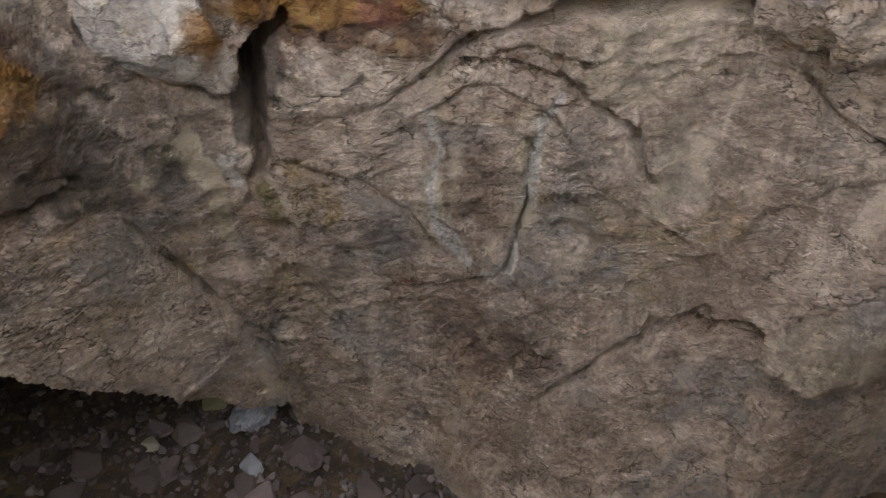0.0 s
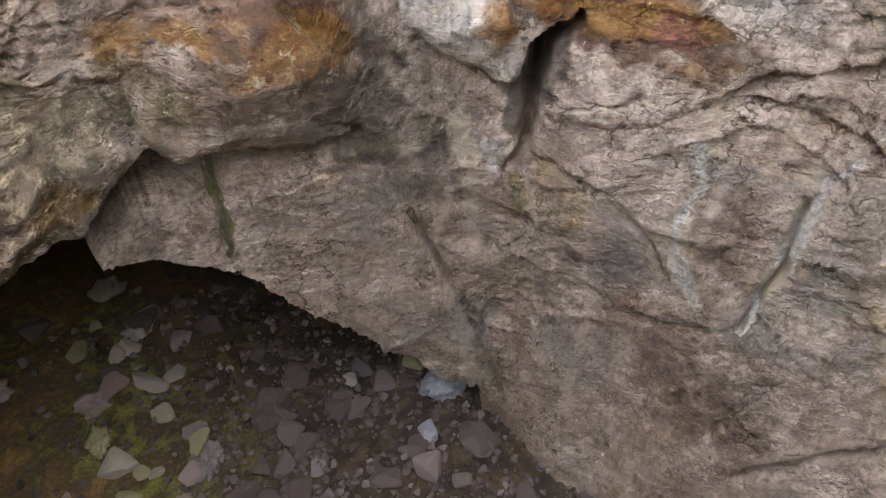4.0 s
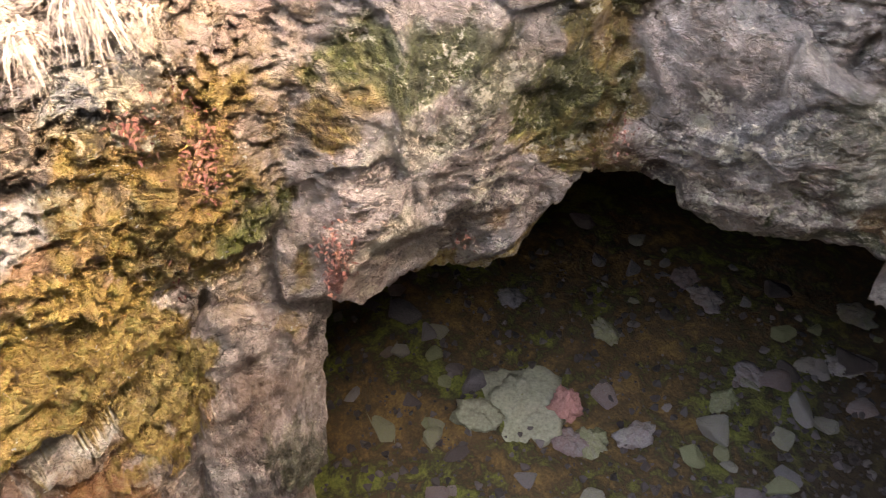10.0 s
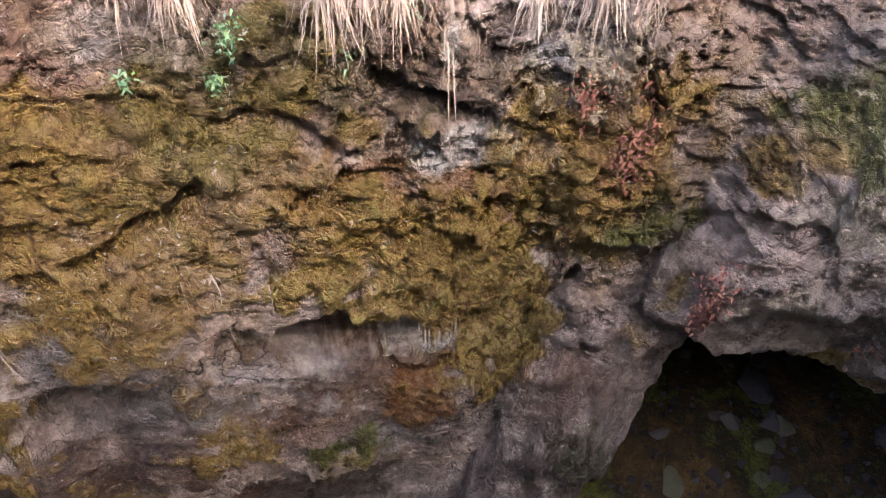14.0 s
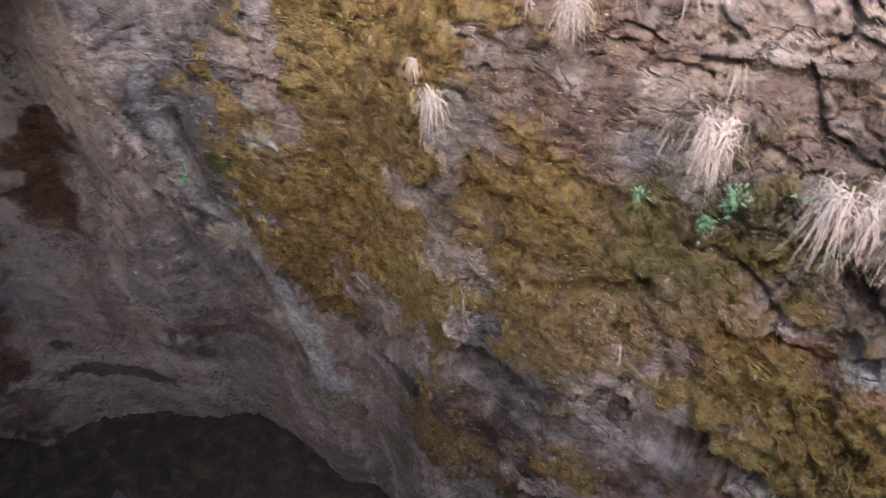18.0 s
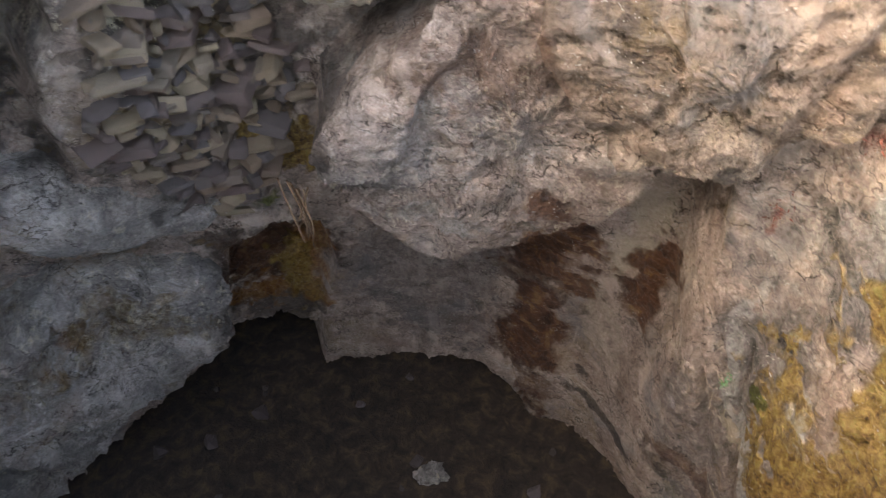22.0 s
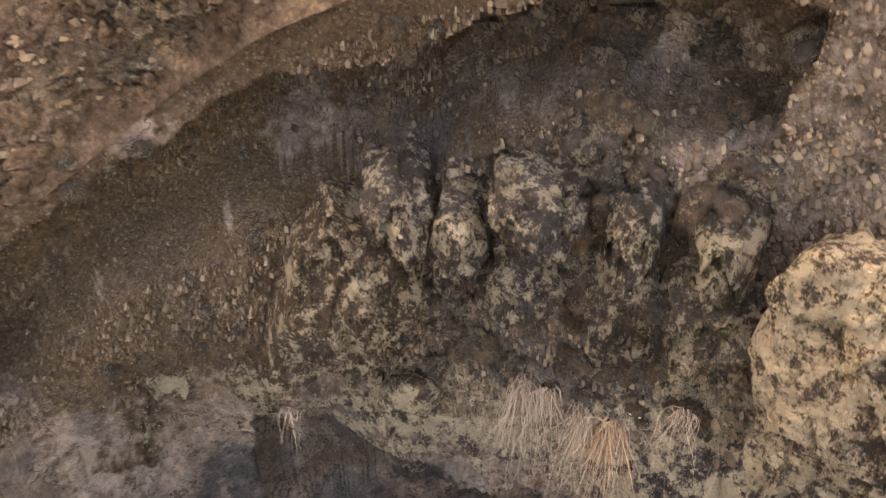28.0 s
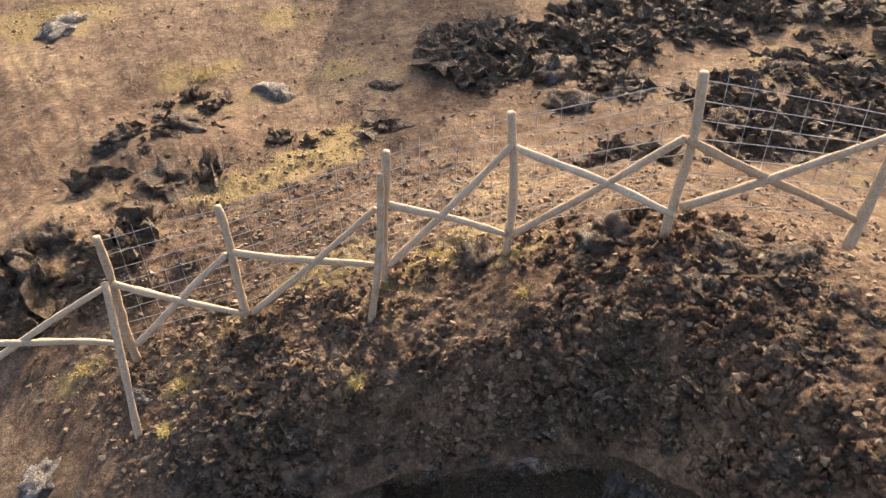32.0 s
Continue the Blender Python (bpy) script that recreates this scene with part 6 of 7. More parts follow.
def dry_bush(x, y, size):
    COUNT[0] += 1
    g = turned(COUNT[0])
    n = 260
    base = np.array([x, y, land_z(x, y) - 0.02])
    ways = unit(g.normal(size=(n, 3)) * np.array([0.8, 0.8, 0.3]) + np.array([0, 0, 0.8]))
    me = ribbons("dry_bush", base + g.normal(size=(n, 3)) * np.array([1, 1, 0.1]) * size * 0.3, ways, size * g.uniform(0.5, 1.3, n), g.uniform(0.1, 0.5, n), 0.004, STRAW_GOLD, COUNT[0], 3)
    tagged(new("dry_bush", me), "dry yellow grass clump on bare soil", "grass clump", "dry clumps on the slope")


def straw_blades():
    g = turned(5)
    n = 15000
    x, y = np.zeros(n), np.zeros(n)
    weight = np.array([w * h for _, _, w, h in STRAW])
    pick = g.choice(len(STRAW), n, p=weight / weight.sum())
    spots = np.array(STRAW)[pick]
    x = spots[:, 0] + g.normal(size=n) * spots[:, 2] * 0.55
    y = spots[:, 1] + g.normal(size=n) * spots[:, 3] * 0.55
    z = land(np.degrees(np.arctan2(-x, y)) % 360, np.hypot(x, y))
    starts = np.stack([x, y, z - 0.01], 1)
    ways = unit(g.normal(size=(n, 3)) * np.array([0.9, 0.9, 0.2]) + np.array([0, 0, 0.7]))
    me = ribbons("dry_grass", starts, ways, g.uniform(0.05, 0.15, n), g.uniform(0.2, 0.9, n), 0.0045, STRAW_GOLD, 5, 2)
    tagged(new("dry_grass", me), "flattened golden dry grass on the soil", "grass", kind="stuff")



def crumb_shape(g):
    bm = bmesh.new()
    for q in unit(g.normal(size=(9, 3))):
        bm.verts.new(q)
    bmesh.ops.convex_hull(bm, input=bm.verts)
    bmesh.ops.triangulate(bm, faces=bm.faces)
    bm.verts.index_update()
    shape = np.array([v.co[:] for v in bm.verts])
    tri = np.array([[v.index for v in f.verts] for f in bm.faces])
    bm.free()
    return shape, tri


def wall_crumbs():
    """Loose bits of lava caught on the ledge and in the earth under the rim."""
    g = turned(29)
    shape, tri = crumb_shape(g)
    p = WALL.reshape(-1, 3)
    turn = np.degrees(np.arctan2(-p[:, 0], p[:, 1])) % 360
    here = np.nonzero((turn > 244) & (turn < 350) & (p[:, 2] > 6.1) & (p[:, 2] < rim_height(turn) - 0.3))[0]
    here = g.choice(here, 26000, replace=False)
    here = here[fbm(p[here] * 1.6, 3, 37) > g.uniform(0.3, 0.62, len(here))]
    turn, z, r = turn[here], p[here, 2], np.hypot(p[here, 0], p[here, 1])
    size = 0.007 + 0.022 * g.uniform(size=len(r)) ** 3
    v = shape[None] * size[:, None, None] * g.uniform(0.6, 1.4, (len(r), 1, 3))
    v = v + place(turn, r - 0.2 * size, z)[:, None, :]
    f = tri[None] + (np.arange(len(r)) * len(shape))[:, None, None]
    me = mesh_from("lava_crumbs", v.reshape(-1, 3), f.reshape(-1, 3), False)
    me.materials.append(CHIP)
    tagged(new("lava_crumbs", me), "brown and cream lava crumbs caught in earth under the rim", "rubble", kind="stuff")


def lava_lumps(x, y, size, g, material, label):
    """Knobbly lumps of lava half sunk in the soil."""
    m, rows = 18, 11
    u, w = np.meshgrid(np.linspace(0, 2 * np.pi, m, endpoint=False), np.linspace(0.05, np.pi - 0.05, rows))
    d = np.stack([np.sin(w) * np.cos(u), np.sin(w) * np.sin(u), np.cos(w)], -1).reshape(-1, 3)
    z = land(np.degrees(np.arctan2(-x, y)) % 360, np.hypot(x, y))
    base = np.stack([x, y, z - 0.15 * size], 1)
    q = d[None] * size[:, None, None] * g.uniform(0.5, 1.4, (len(x), 1, 3)) * np.array([1.2, 1.2, 0.75])
    rough = fbm((d[None] * 2.6 + g.uniform(0, 90, (len(x), 1, 3))).reshape(-1, 3), 3, 44, 0.6).reshape(len(x), -1, 1)
    q = q * np.clip(3.2 * rough - 0.6, 0.15, 2) + base[:, None, :]
    f = grid_faces(rows, m, True)[:, ::-1][None] + (np.arange(len(x)) * m * rows)[:, None, None]
    me = mesh_from("lava_field", q.reshape(-1, 3), f.reshape(-1, 4), False)
    zero = np.zeros(q.shape[0] * q.shape[1])
    lay_growth(me, [*[zero] * 4, zero + 0.25, zero, zero + 0.5, *[zero] * 4])
    me.materials.append(material)
    tagged(new("lava_field", me), label, "rubble", kind="stuff")


def lava_field(x0, y0, x1, y1, count, seed, low=0.42, high=0.62, big=0.3):
    """Lumps of lava in uneven swarms over a stretch of land."""
    g = turned(seed)
    x, y = g.uniform(x0, x1, count), g.uniform(y0, y1, count)
    keep = fbm(np.stack([x, y, 0 * x], 1) * 0.5 + seed, 3, 39) > g.uniform(low, high, count)
    x, y = x[keep], y[keep]
    size = 0.04 + big * g.uniform(size=len(x)) ** 4
    lava_lumps(x, y, size, g, BROWN_ROCK, "dark knobbly lava lumps strewn over reddish soil")


def rim_lumps():
    """Knobbly lumps that stick out of the earth along the rim."""
    g = turned(58)
    n = 2600
    turn = g.uniform(290, 372, n)
    r = rim_radius(turn) + 0.12 + np.abs(g.normal(size=n)) * 1.1
    p = place(turn, r, 0 * r)
    keep = fbm(p * 1.1, 3, 61) > g.uniform(0.38, 0.62, n)
    size = 0.022 + 0.085 * g.uniform(size=n) ** 3
    lava_lumps(p[keep, 0], p[keep, 1], size[keep], g, RIM_ROCK, "brown knobbly lava lumps along the earth rim")


def hanging_roots(turn, z, length):
    """Thin brown roots hanging in a cleft."""
    roots = tagged(new("hanging_roots"), "thin brown roots hanging in a rock cleft", "roots")
    g = turned(47)
    p, r = wall_point(turn, z)
    for k in range(7):
        a = place(np.array([turn + g.uniform(-2, 2)]), np.array([r - 0.22]), np.array([z + g.uniform(-0.05, 0.1)]))[0]
        b = place(np.array([turn + g.uniform(-2.5, 2.0)]), np.array([r - g.uniform(0.05, 0.3)]), np.array([z - length * g.uniform(0.6, 1.1)]))[0]
        ob = new("root", pole_mesh("root", a, b, 0.008, 0.004, ROOT, 60 + k, 0.05, 6, 14))
        ob.parent = roots


def dry_twig(turn_a, z_a, turn_b, z_b):
    a, b = wall_point(turn_a, z_a)[0], wall_point(turn_b, z_b)[0]
    a, b = a * np.array([0.93, 0.93, 1]), b * np.array([0.93, 0.93, 1])
    tagged(new("twig", pole_mesh("twig", a, b, 0.007, 0.003, ROOT, 81, 0.06, 6, 14)), "thin dry brown twig lying on the rubble", "twig")


def clods():
    """Crumbs of lava and earth strewn over the land by the rim."""
    g = turned(17)
    shape, tri = crumb_shape(g)
    n = 36000
    turn = g.uniform(285, 380, n)
    out = np.abs(g.normal(size=n)) * 2.6 + g.uniform(0, 15, n) * (g.uniform(size=n) < 0.6)
    r = rim_radius(turn) + 0.08 + out
    keep = fbm(place(turn, r, 0 * r) * 0.9, 3, 33) - 0.12 * np.exp(-(out / 0.3) ** 2) > g.uniform(0.28, 0.62, n)
    turn, r = turn[keep], r[keep]
    z = land(turn, r)
    size = 0.007 + 0.042 * g.uniform(size=len(r)) ** 4
    a = g.uniform(0, 6.28, len(r))
    ca, sa = np.cos(a), np.sin(a)
    v = shape[None] * (size[:, None] * np.array([1, 1, 0.8]))[:, None, :] * g.uniform(0.7, 1.3, (len(r), 1, 3))
    v = np.stack([v[..., 0] * ca[:, None] - v[..., 1] * sa[:, None], v[..., 0] * sa[:, None] + v[..., 1] * ca[:, None], v[..., 2]], -1)
    v = v + place(turn, r, z + 0.25 * size)[:, None, :]
    f = tri[None] + (np.arange(len(r)) * len(shape))[:, None, None]
    me = mesh_from("lava_crumbs", v.reshape(-1, 3), f.reshape(-1, 3), False)
    me.materials.append(CRUMB)
    tagged(new("lava_crumbs", me), "brown lava crumbs and clods strewn on soil", "rubble", kind="stuff")


CRUMB = blade_material("lava crumbs", [(0.08, 0.056, 0.04), (0.20, 0.14, 0.095), (0.13, 0.092, 0.063), (0.30, 0.225, 0.15), (0.22, 0.16, 0.105)])



def earth_lumps():
    """Knobbly clods of earth and lava that stand out of the slope by the rim."""
    g = turned(53)
    m, rows, n = 13, 8, 1700
    u, w = np.meshgrid(np.linspace(0, 2 * np.pi, m, endpoint=False), np.linspace(0.12, 0.62 * np.pi, rows))
    d = np.stack([np.sin(w) * np.cos(u), np.sin(w) * np.sin(u), np.cos(w)], -1).reshape(-1, 3)
    turn, out = g.uniform(276, 366, n), 0.02 + 2.6 * g.uniform(size=n) ** 1.4
    r = rim_radius(turn) + out
    keep = fbm(place(turn, r, 0 * r) * 1.1 + 3, 3, 57) > g.uniform(0.36, 0.6, n)
    turn, r = turn[keep], r[keep]
    size = 0.025 + 0.075 * g.uniform(size=len(r)) ** 2.2
    q = d[None] * size[:, None, None] * g.uniform(0.7, 1.3, (len(r), 1, 3))
    rough = fbm((d[None] * 2.2 + g.uniform(0, 90, (len(r), 1, 3))).reshape(-1, 3), 3, 59, 0.7).reshape(len(r), -1, 1)
    q = q * np.clip(2.6 * rough - 0.35, 0.3, 1.5) + place(turn, r, land(turn, r) - 0.15 * size)[:, None, :]
    f = grid_faces(rows, m, True)[:, ::-1][None] + (np.arange(len(r)) * m * rows)[:, None, None]
    me = mesh_from("earth_lumps", q.reshape(-1, 3), f.reshape(-1, 4))
    me.materials.append(SOIL)
    tagged(new("earth_lumps", me), "knobbly brown clods of earth and lava on the slope", "rubble", kind="stuff")


def outcrop(x, y, w, tall):
    """The crag beyond the fence whose shade lies across the slope."""
    me = rough_rock("rock_outcrop", w, 2.0, tall, 63, BROWN_ROCK)
    tagged(lay("rock_outcrop", me, (x, y, 7.1), (1, 1, 1), radians(-35)), "tall brown crag standing on the slope", "rock")


CHIP = blade_material("lava chips", [(0.06, 0.05, 0.04), (0.13, 0.10, 0.075), (0.09, 0.07, 0.055), (0.26, 0.21, 0.15), (0.16, 0.12, 0.085), (0.08, 0.06, 0.045)])
ROOT = tone_material("brown root", [(0.16, 0.10, 0.06), (0.26, 0.18, 0.11)])


# ---- dry grass on the rock ----
grass_tuft((-1.466, -1.179, 4.104), (0.3, -0.43, 0.85), 0.2)
grass_tuft((-1.376, -0.964, 4.181), (0.67, 0.56, 0.49), 0.2)
grass_tuft((-0.833, -1.631, 4.13), (-0.55, -0.72, -0.43), 0.2)
grass_tuft((-1.437, -0.982, 4.206), (0.92, 0.05, 0.39), 0.22)
grass_tuft((-1.079, -1.754, 4.481), (0.02, 0.98, 0.21), 0.17)
grass_tuft((-1.141, -1.715, 4.548), (0.83, 0.55, 0.03), 0.14)
grass_tuft((-1.184, -1.62, 4.44), (-0.43, 0.8, 0.41), 0.2)
grass_tuft((-1.092, -1.295, 4.523), (0.48, 0.67, 0.57), 0.2)
grass_tuft((-1.314, -1.503, 4.626), (0.85, -0.24, -0.47), 0.18)
grass_tuft((-1.335, -1.384, 4.587), (0.51, 0.23, 0.83), 0.2)
grass_tuft((-1.456, -1.333, 4.716), (0.91, 0.01, -0.42), 0.2)
grass_tuft((-1.384, -1.17, 4.598), (0.94, 0.26, 0.23), 0.17)
grass_tuft((-0.85, -2.083, 4.178), (0.82, -0.08, 0.57), 0.1)
grass_tuft((-1.075, -1.62, 3.913), (0.77, 0.54, 0.34), 0.1)
grass_tuft((-1.81, -0.427, 4.09), (0.25, 0, 0.97), 0.26)
grass_tuft((-1.753, -0.162, 4.102), (0.88, -0.02, 0.47), 0.2)
grass_tuft((-1.773, -0.002, 4.181), (0.79, -0.45, 0.41), 0.34)
grass_tuft((-2, 0.109, 4.001), (0.49, -0.87, -0.03), 0.22)
grass_tuft((-1.521, -0.558, 4.166), (0.87, -0.01, 0.49), 0.2)
grass_tuft((-1.468, -0.618, 4.183), (0.35, 0.86, -0.37), 0.26)
grass_tuft((-1.692, -0.527, 4.075), (0.93, -0.21, 0.3), 0.26)
grass_tuft((-1.593, -0.588, 4.193), (0.78, 0.26, 0.57), 0.16)
grass_tuft((-1.597, -0.505, 4.42), (0.25, 0.83, -0.5), 0.26)
grass_tuft((-1.553, -1.079, 4.314), (0.71, 0.52, 0.47), 0.16)
grass_tuft((-0.882, -1.861, 4.157), (0.37, 0.8, 0.47), 0.12)
grass_tuft((-1.388, -1, 4.214), (0.71, -0.17, -0.69), 0.2)
grass_tuft((-1.341, -1.098, 3.211), (0.72, 0.65, 0.22), 0.12)
dry_stems((-1.32, -1.17, 3.395), (0.72, 0.16, 0.67))
dry_stems((-1.348, -1.076, 3.213), (0.36, -0.23, 0.9))
dry_stems((-1.72, -0.471, 3.063), (0.31, 0.65, 0.69))
dry_stems((-1, -1.716, 3.137), (0.16, 0.96, -0.22))
dry_stems((-1.767, -0.409, 3.967), (0.84, 0.51, 0.19))
dry_stems((-1.85, -0.292, 3.818), (0.76, 0.58, 0.28))
dry_stems((-1.697, -0.618, 3.236), (0.52, 0.78, -0.34))
dry_stems((-1.562, -0.782, 3.14), (0.77, 0.63, -0.05))
dry_stems((-1.006, -1.718, 3.185), (0.32, 0.92, -0.21))
dry_stems((-0.976, -1.707, 3.234), (0.04, 1, 0.07))
dry_stems((-1.526, -1.004, 3.861), (0.68, 0.37, 0.63))
dry_stems((-1.433, -0.945, 3.137), (0.83, 0.52, 0.18))
dry_stems((-1.83, -0.32, 3.955), (0.79, 0.61, 0.04))
dry_stems((-1.32, -1.179, 3.395), (0.59, -0.07, 0.8))
dry_stems((-0.078, -3.093, 3.031), (0.47, 0.61, 0.64))
dry_stems((-1.438, -1.208, 3.961), (0.91, 0.42, 0.04))
hanging_grass((2.616, 0.698, 6.454), (-0.96, -0.22, 0.18), 0.85, 80)
hanging_grass((2.624, 0.318, 6.41), (-0.9, 0.02, 0.43), 0.6, 50)
hanging_grass((2.604, 0.118, 6.391), (-0.93, 0.01, 0.36), 0.8, 140)
hanging_grass((2.629, -0.237, 6.705), (-0.87, 0.08, 0.49), 0.4, 60)
hanging_grass((2.588, 0.533, 6.476), (-0.88, -0.47, -0.03), 0.55, 60)
hanging_grass((2.016, 2.14, 5.96), (-0.8, -0.39, -0.46), 0.35, 40)
hanging_grass((2.542, 0.691, 6.445), (-0.82, 0.09, 0.57), 0.5, 60)
hanging_grass((2.535, 0.287, 6.406), (-0.32, -0.63, 0.7), 0.5, 60)
hanging_grass((2.506, 2.687, 4.651), (-0.93, -0.37, -0.05), 0.3, 40)

# ---- small plants ----
red_sprig((-1.752, -0.01, 3.8), (-0.84, -0.06, -0.53), 0.05)
red_sprig((-1.954, 0.031, 3.631), (0.9, 0.06, -0.42), 0.062)
red_sprig((-1.876, 0.146, 3.579), (-0.66, -0.17, -0.73), 0.074)
red_sprig((-1.977, 0.133, 3.433), (0.79, 0.54, 0.3), 0.086)
red_sprig((-1.955, 0.003, 3.173), (0.31, -0.14, 0.94), 0.05)
red_sprig((-1.857, 0.523, 3.127), (0.84, -0.17, 0.52), 0.062)
red_sprig((-1.834, 0.502, 3.036), (0.94, -0.32, -0.14), 0.074)
red_sprig((-2.134, 1.923, 3.056), (0.69, -0.49, 0.53), 0.086)
red_sprig((-2.13, 1.89, 2.923), (0.88, -0.38, -0.28), 0.05)
red_sprig((-1.919, 1.837, 3.168), (0.92, -0.38, 0.06), 0.062)
red_sprig((1.677, 2.797, 3.513), (-0.47, -0.88, -0.03), 0.086)
red_sprig((-0.297, -2.858, 4.888), (0.45, 0.73, 0.51), 0.05)
red_sprig((-0.048, -3.027, 4.346), (-0.03, 0.98, 0.19), 0.062)
red_sprig((-1.767, 0.142, 3.641), (0.76, 0.49, 0.43), 0.074)
red_sprig((-1.905, 0.572, 3.096), (-0.49, 0.17, -0.85), 0.086)
red_sprig((-1.909, 0.535, 2.973), (-0.76, 0.65, 0.05), 0.05)
red_sprig((-1.993, 0.147, 3.582), (0.88, 0.41, 0.23), 0.062)
red_sprig((-2.132, 1.201, 2.655), (-0.72, 0.66, 0.2), 0.074)
red_sprig((-1.989, 0.151, 3.718), (0.79, 0.43, 0.43), 0.086)
red_sprig((0.004, 3.228, 3.603), (-0.68, -0.54, 0.49), 0.05)
red_sprig((-1.957, 0.056, 3.731), (0.68, 0.33, -0.65), 0.062)
red_sprig((-2.006, 0.181, 3.554), (0.93, 0.27, 0.26), 0.074)
red_sprig((-2.046, -0.014, 2.996), (0.73, -0.44, 0.53), 0.086)
green_sprig((-1.452, -0.965, 3.872), (0.65, -0.7, 0.31), 0.022)
green_sprig((-1.43, -0.897, 3.998), (0.38, -0.79, -0.48), 0.03)
green_sprig((-1.696, -0.681, 3.887), (0.72, 0.67, 0.18), 0.038)
green_sprig((-1.446, -0.888, 4.018), (0.28, 0.63, 0.72), 0.022)
green_sprig((-0.14, -2.959, 3.281), (-0.01, 1, -0.06), 0.03)
green_sprig((3.272, 0.916, 2.218), (-0.87, -0.35, 0.34), 0.038)
green_sprig((-1.3, -1.114, 3.93), (0.7, 0.04, 0.71), 0.022)
green_sprig((-1.457, -0.962, 3.867), (0.61, 0.61, 0.5), 0.03)
green_sprig((-1.457, -0.674, 4.184), (0.61, -0.25, 0.75), 0.038)
green_sprig((-1.656, -0.663, 3.89), (-0.28, -0.33, -0.9), 0.022)
green_sprig((-1.441, -1.274, 4.12), (0.73, 0.41, 0.54), 0.03)
green_sprig((-1.451, -0.888, 4.029), (-0.27, 0.96, 0.01), 0.038)
green_sprig((-0.128, -2.954, 3.229), (0.43, 0.81, 0.39), 0.022)
green_sprig((2.581, -0.109, 6.359), (-0.52, 0.51, 0.69), 0.03)
green_sprig((2.73, -0.167, 6.687), (-0.93, -0.21, 0.32), 0.038)
green_sprig((-1.459, -0.974, 3.863), (0.74, 0.29, 0.61), 0.022)
green_sprig((-1.983, -0.129, 3.061), (0.87, 0.49, 0.04), 0.03)
green_sprig((1.673, 2.8, 3.458), (-0.48, -0.88, 0.04), 0.038)
green_sprig((-0.119, -2.892, 3.26), (-0.17, 0.58, 0.79), 0.022)
green_sprig((-1.739, -0.499, 4.006), (-0.19, -0.24, -0.95), 0.03)
paper_stub((2.618, -0.025, 6.496))

# ---- stones of the floor ----
floor_stone(-2.732, 2.088, 0.36, 0.42, 0.08, MOSSY_STONE, "broad flat mossy slab on the cave floor", "slab")
floor_stone(-2.495, 2.359, 0.16, 0.14, 0.2, PINK_STONE, "rounded pink stone beside a mossy slab", "stone")
floor_stone(-2.725, 1.694, 0.24, 0.18, 0.06, MOSSY_STONE, "pale green mossy slab on the cave floor", "slab")
floor_stone(0.496, 3.048, 0.13, 0.11, 0.1, BLUE_STONE, "blue-grey block of stone on gravel", "stone")
floor_stone(0.7, 3.484, 0.2, 0.17, 0.13, BLUE_STONE, "dark blue-grey rock at the foot of the wall", "rock")
floor_stone(1.946, -3.131, 0.2, 0.12, 0.1, GREY_ROCK, "pale stone on the dark tunnel floor", "stone")
floor_stone(-1.432, 4.398, 0.13, 0.14, 0.06, STONE, "grey angular stone lying on mossy earth", "stone")
floor_stone(-2.066, 3.853, 0.16, 0.16, 0.06, STONE, "grey angular stone lying on mossy earth", "stone")
floor_stone(-2.997, 3.089, 0.19, 0.1, 0.06, STONE, "grey angular stone lying on mossy earth", "stone")
floor_stone(-3.548, 3.773, 0.13, 0.12, 0.06, STONE, "grey angular stone lying on mossy earth", "stone")
floor_stone(-3.233, 4.16, 0.16, 0.14, 0.06, STONE, "grey angular stone lying on mossy earth", "stone")
floor_stone(-2.914, 4.15, 0.19, 0.16, 0.06, STONE, "grey angular stone lying on mossy earth", "stone")
floor_stone(-2.286, 4.437, 0.13, 0.1, 0.06, STONE, "grey angular stone lying on mossy earth", "stone")
floor_stone(-1.796, 4.612, 0.16, 0.12, 0.06, STONE, "grey angular stone lying on mossy earth", "stone")
floor_stone(-2.246, 2.21, 0.19, 0.14, 0.06, STONE, "grey angular stone lying on mossy earth", "stone")
floor_stone(-2.473, 2.716, 0.13, 0.16, 0.06, STONE, "grey angular stone lying on mossy earth", "stone")
floor_stone(-1.982, 3.468, 0.16, 0.1, 0.06, STONE, "grey angular stone lying on mossy earth", "stone")
floor_stone(-2.069, 2.72, 0.19, 0.12, 0.06, STONE, "grey angular stone lying on mossy earth", "stone")
floor_stone(-1.467, 4.035, 0.13, 0.14, 0.06, STONE, "grey angular stone lying on mossy earth", "stone")
floor_stone(-2.17, 2.381, 0.16, 0.16, 0.06, STONE, "grey angular stone lying on mossy earth", "stone")
floor_stone(-1.148, 3.178, 0.19, 0.1, 0.06, STONE, "grey angular stone lying on mossy earth", "stone")
floor_stone(-1.939, 4.312, 0.13, 0.12, 0.06, STONE, "grey angular stone lying on mossy earth", "stone")
floor_stone(-3.706, 2.548, 0.16, 0.14, 0.06, STONE, "grey angular stone lying on mossy earth", "stone")
floor_stone(-2.172, 5.224, 0.19, 0.16, 0.06, STONE, "grey angular stone lying on mossy earth", "stone")
floor_stone(-1.734, 4.801, 0.13, 0.1, 0.06, STONE, "grey angular stone lying on mossy earth", "stone")
scatter_floor()

# ---- stones packed under the boulders ----
packed_stones([(238.1, 5.52), (237.8, 5.18), (238.5, 4.84), (240.3, 4.4), (236, 3.83), (231.4, 3.28), (225.2, 3.76), (225.8, 4.12), (221.5, 4.28), (224.3, 4.63), (225.7, 5.03), (225.4, 5.23)])
ledge_rubble()

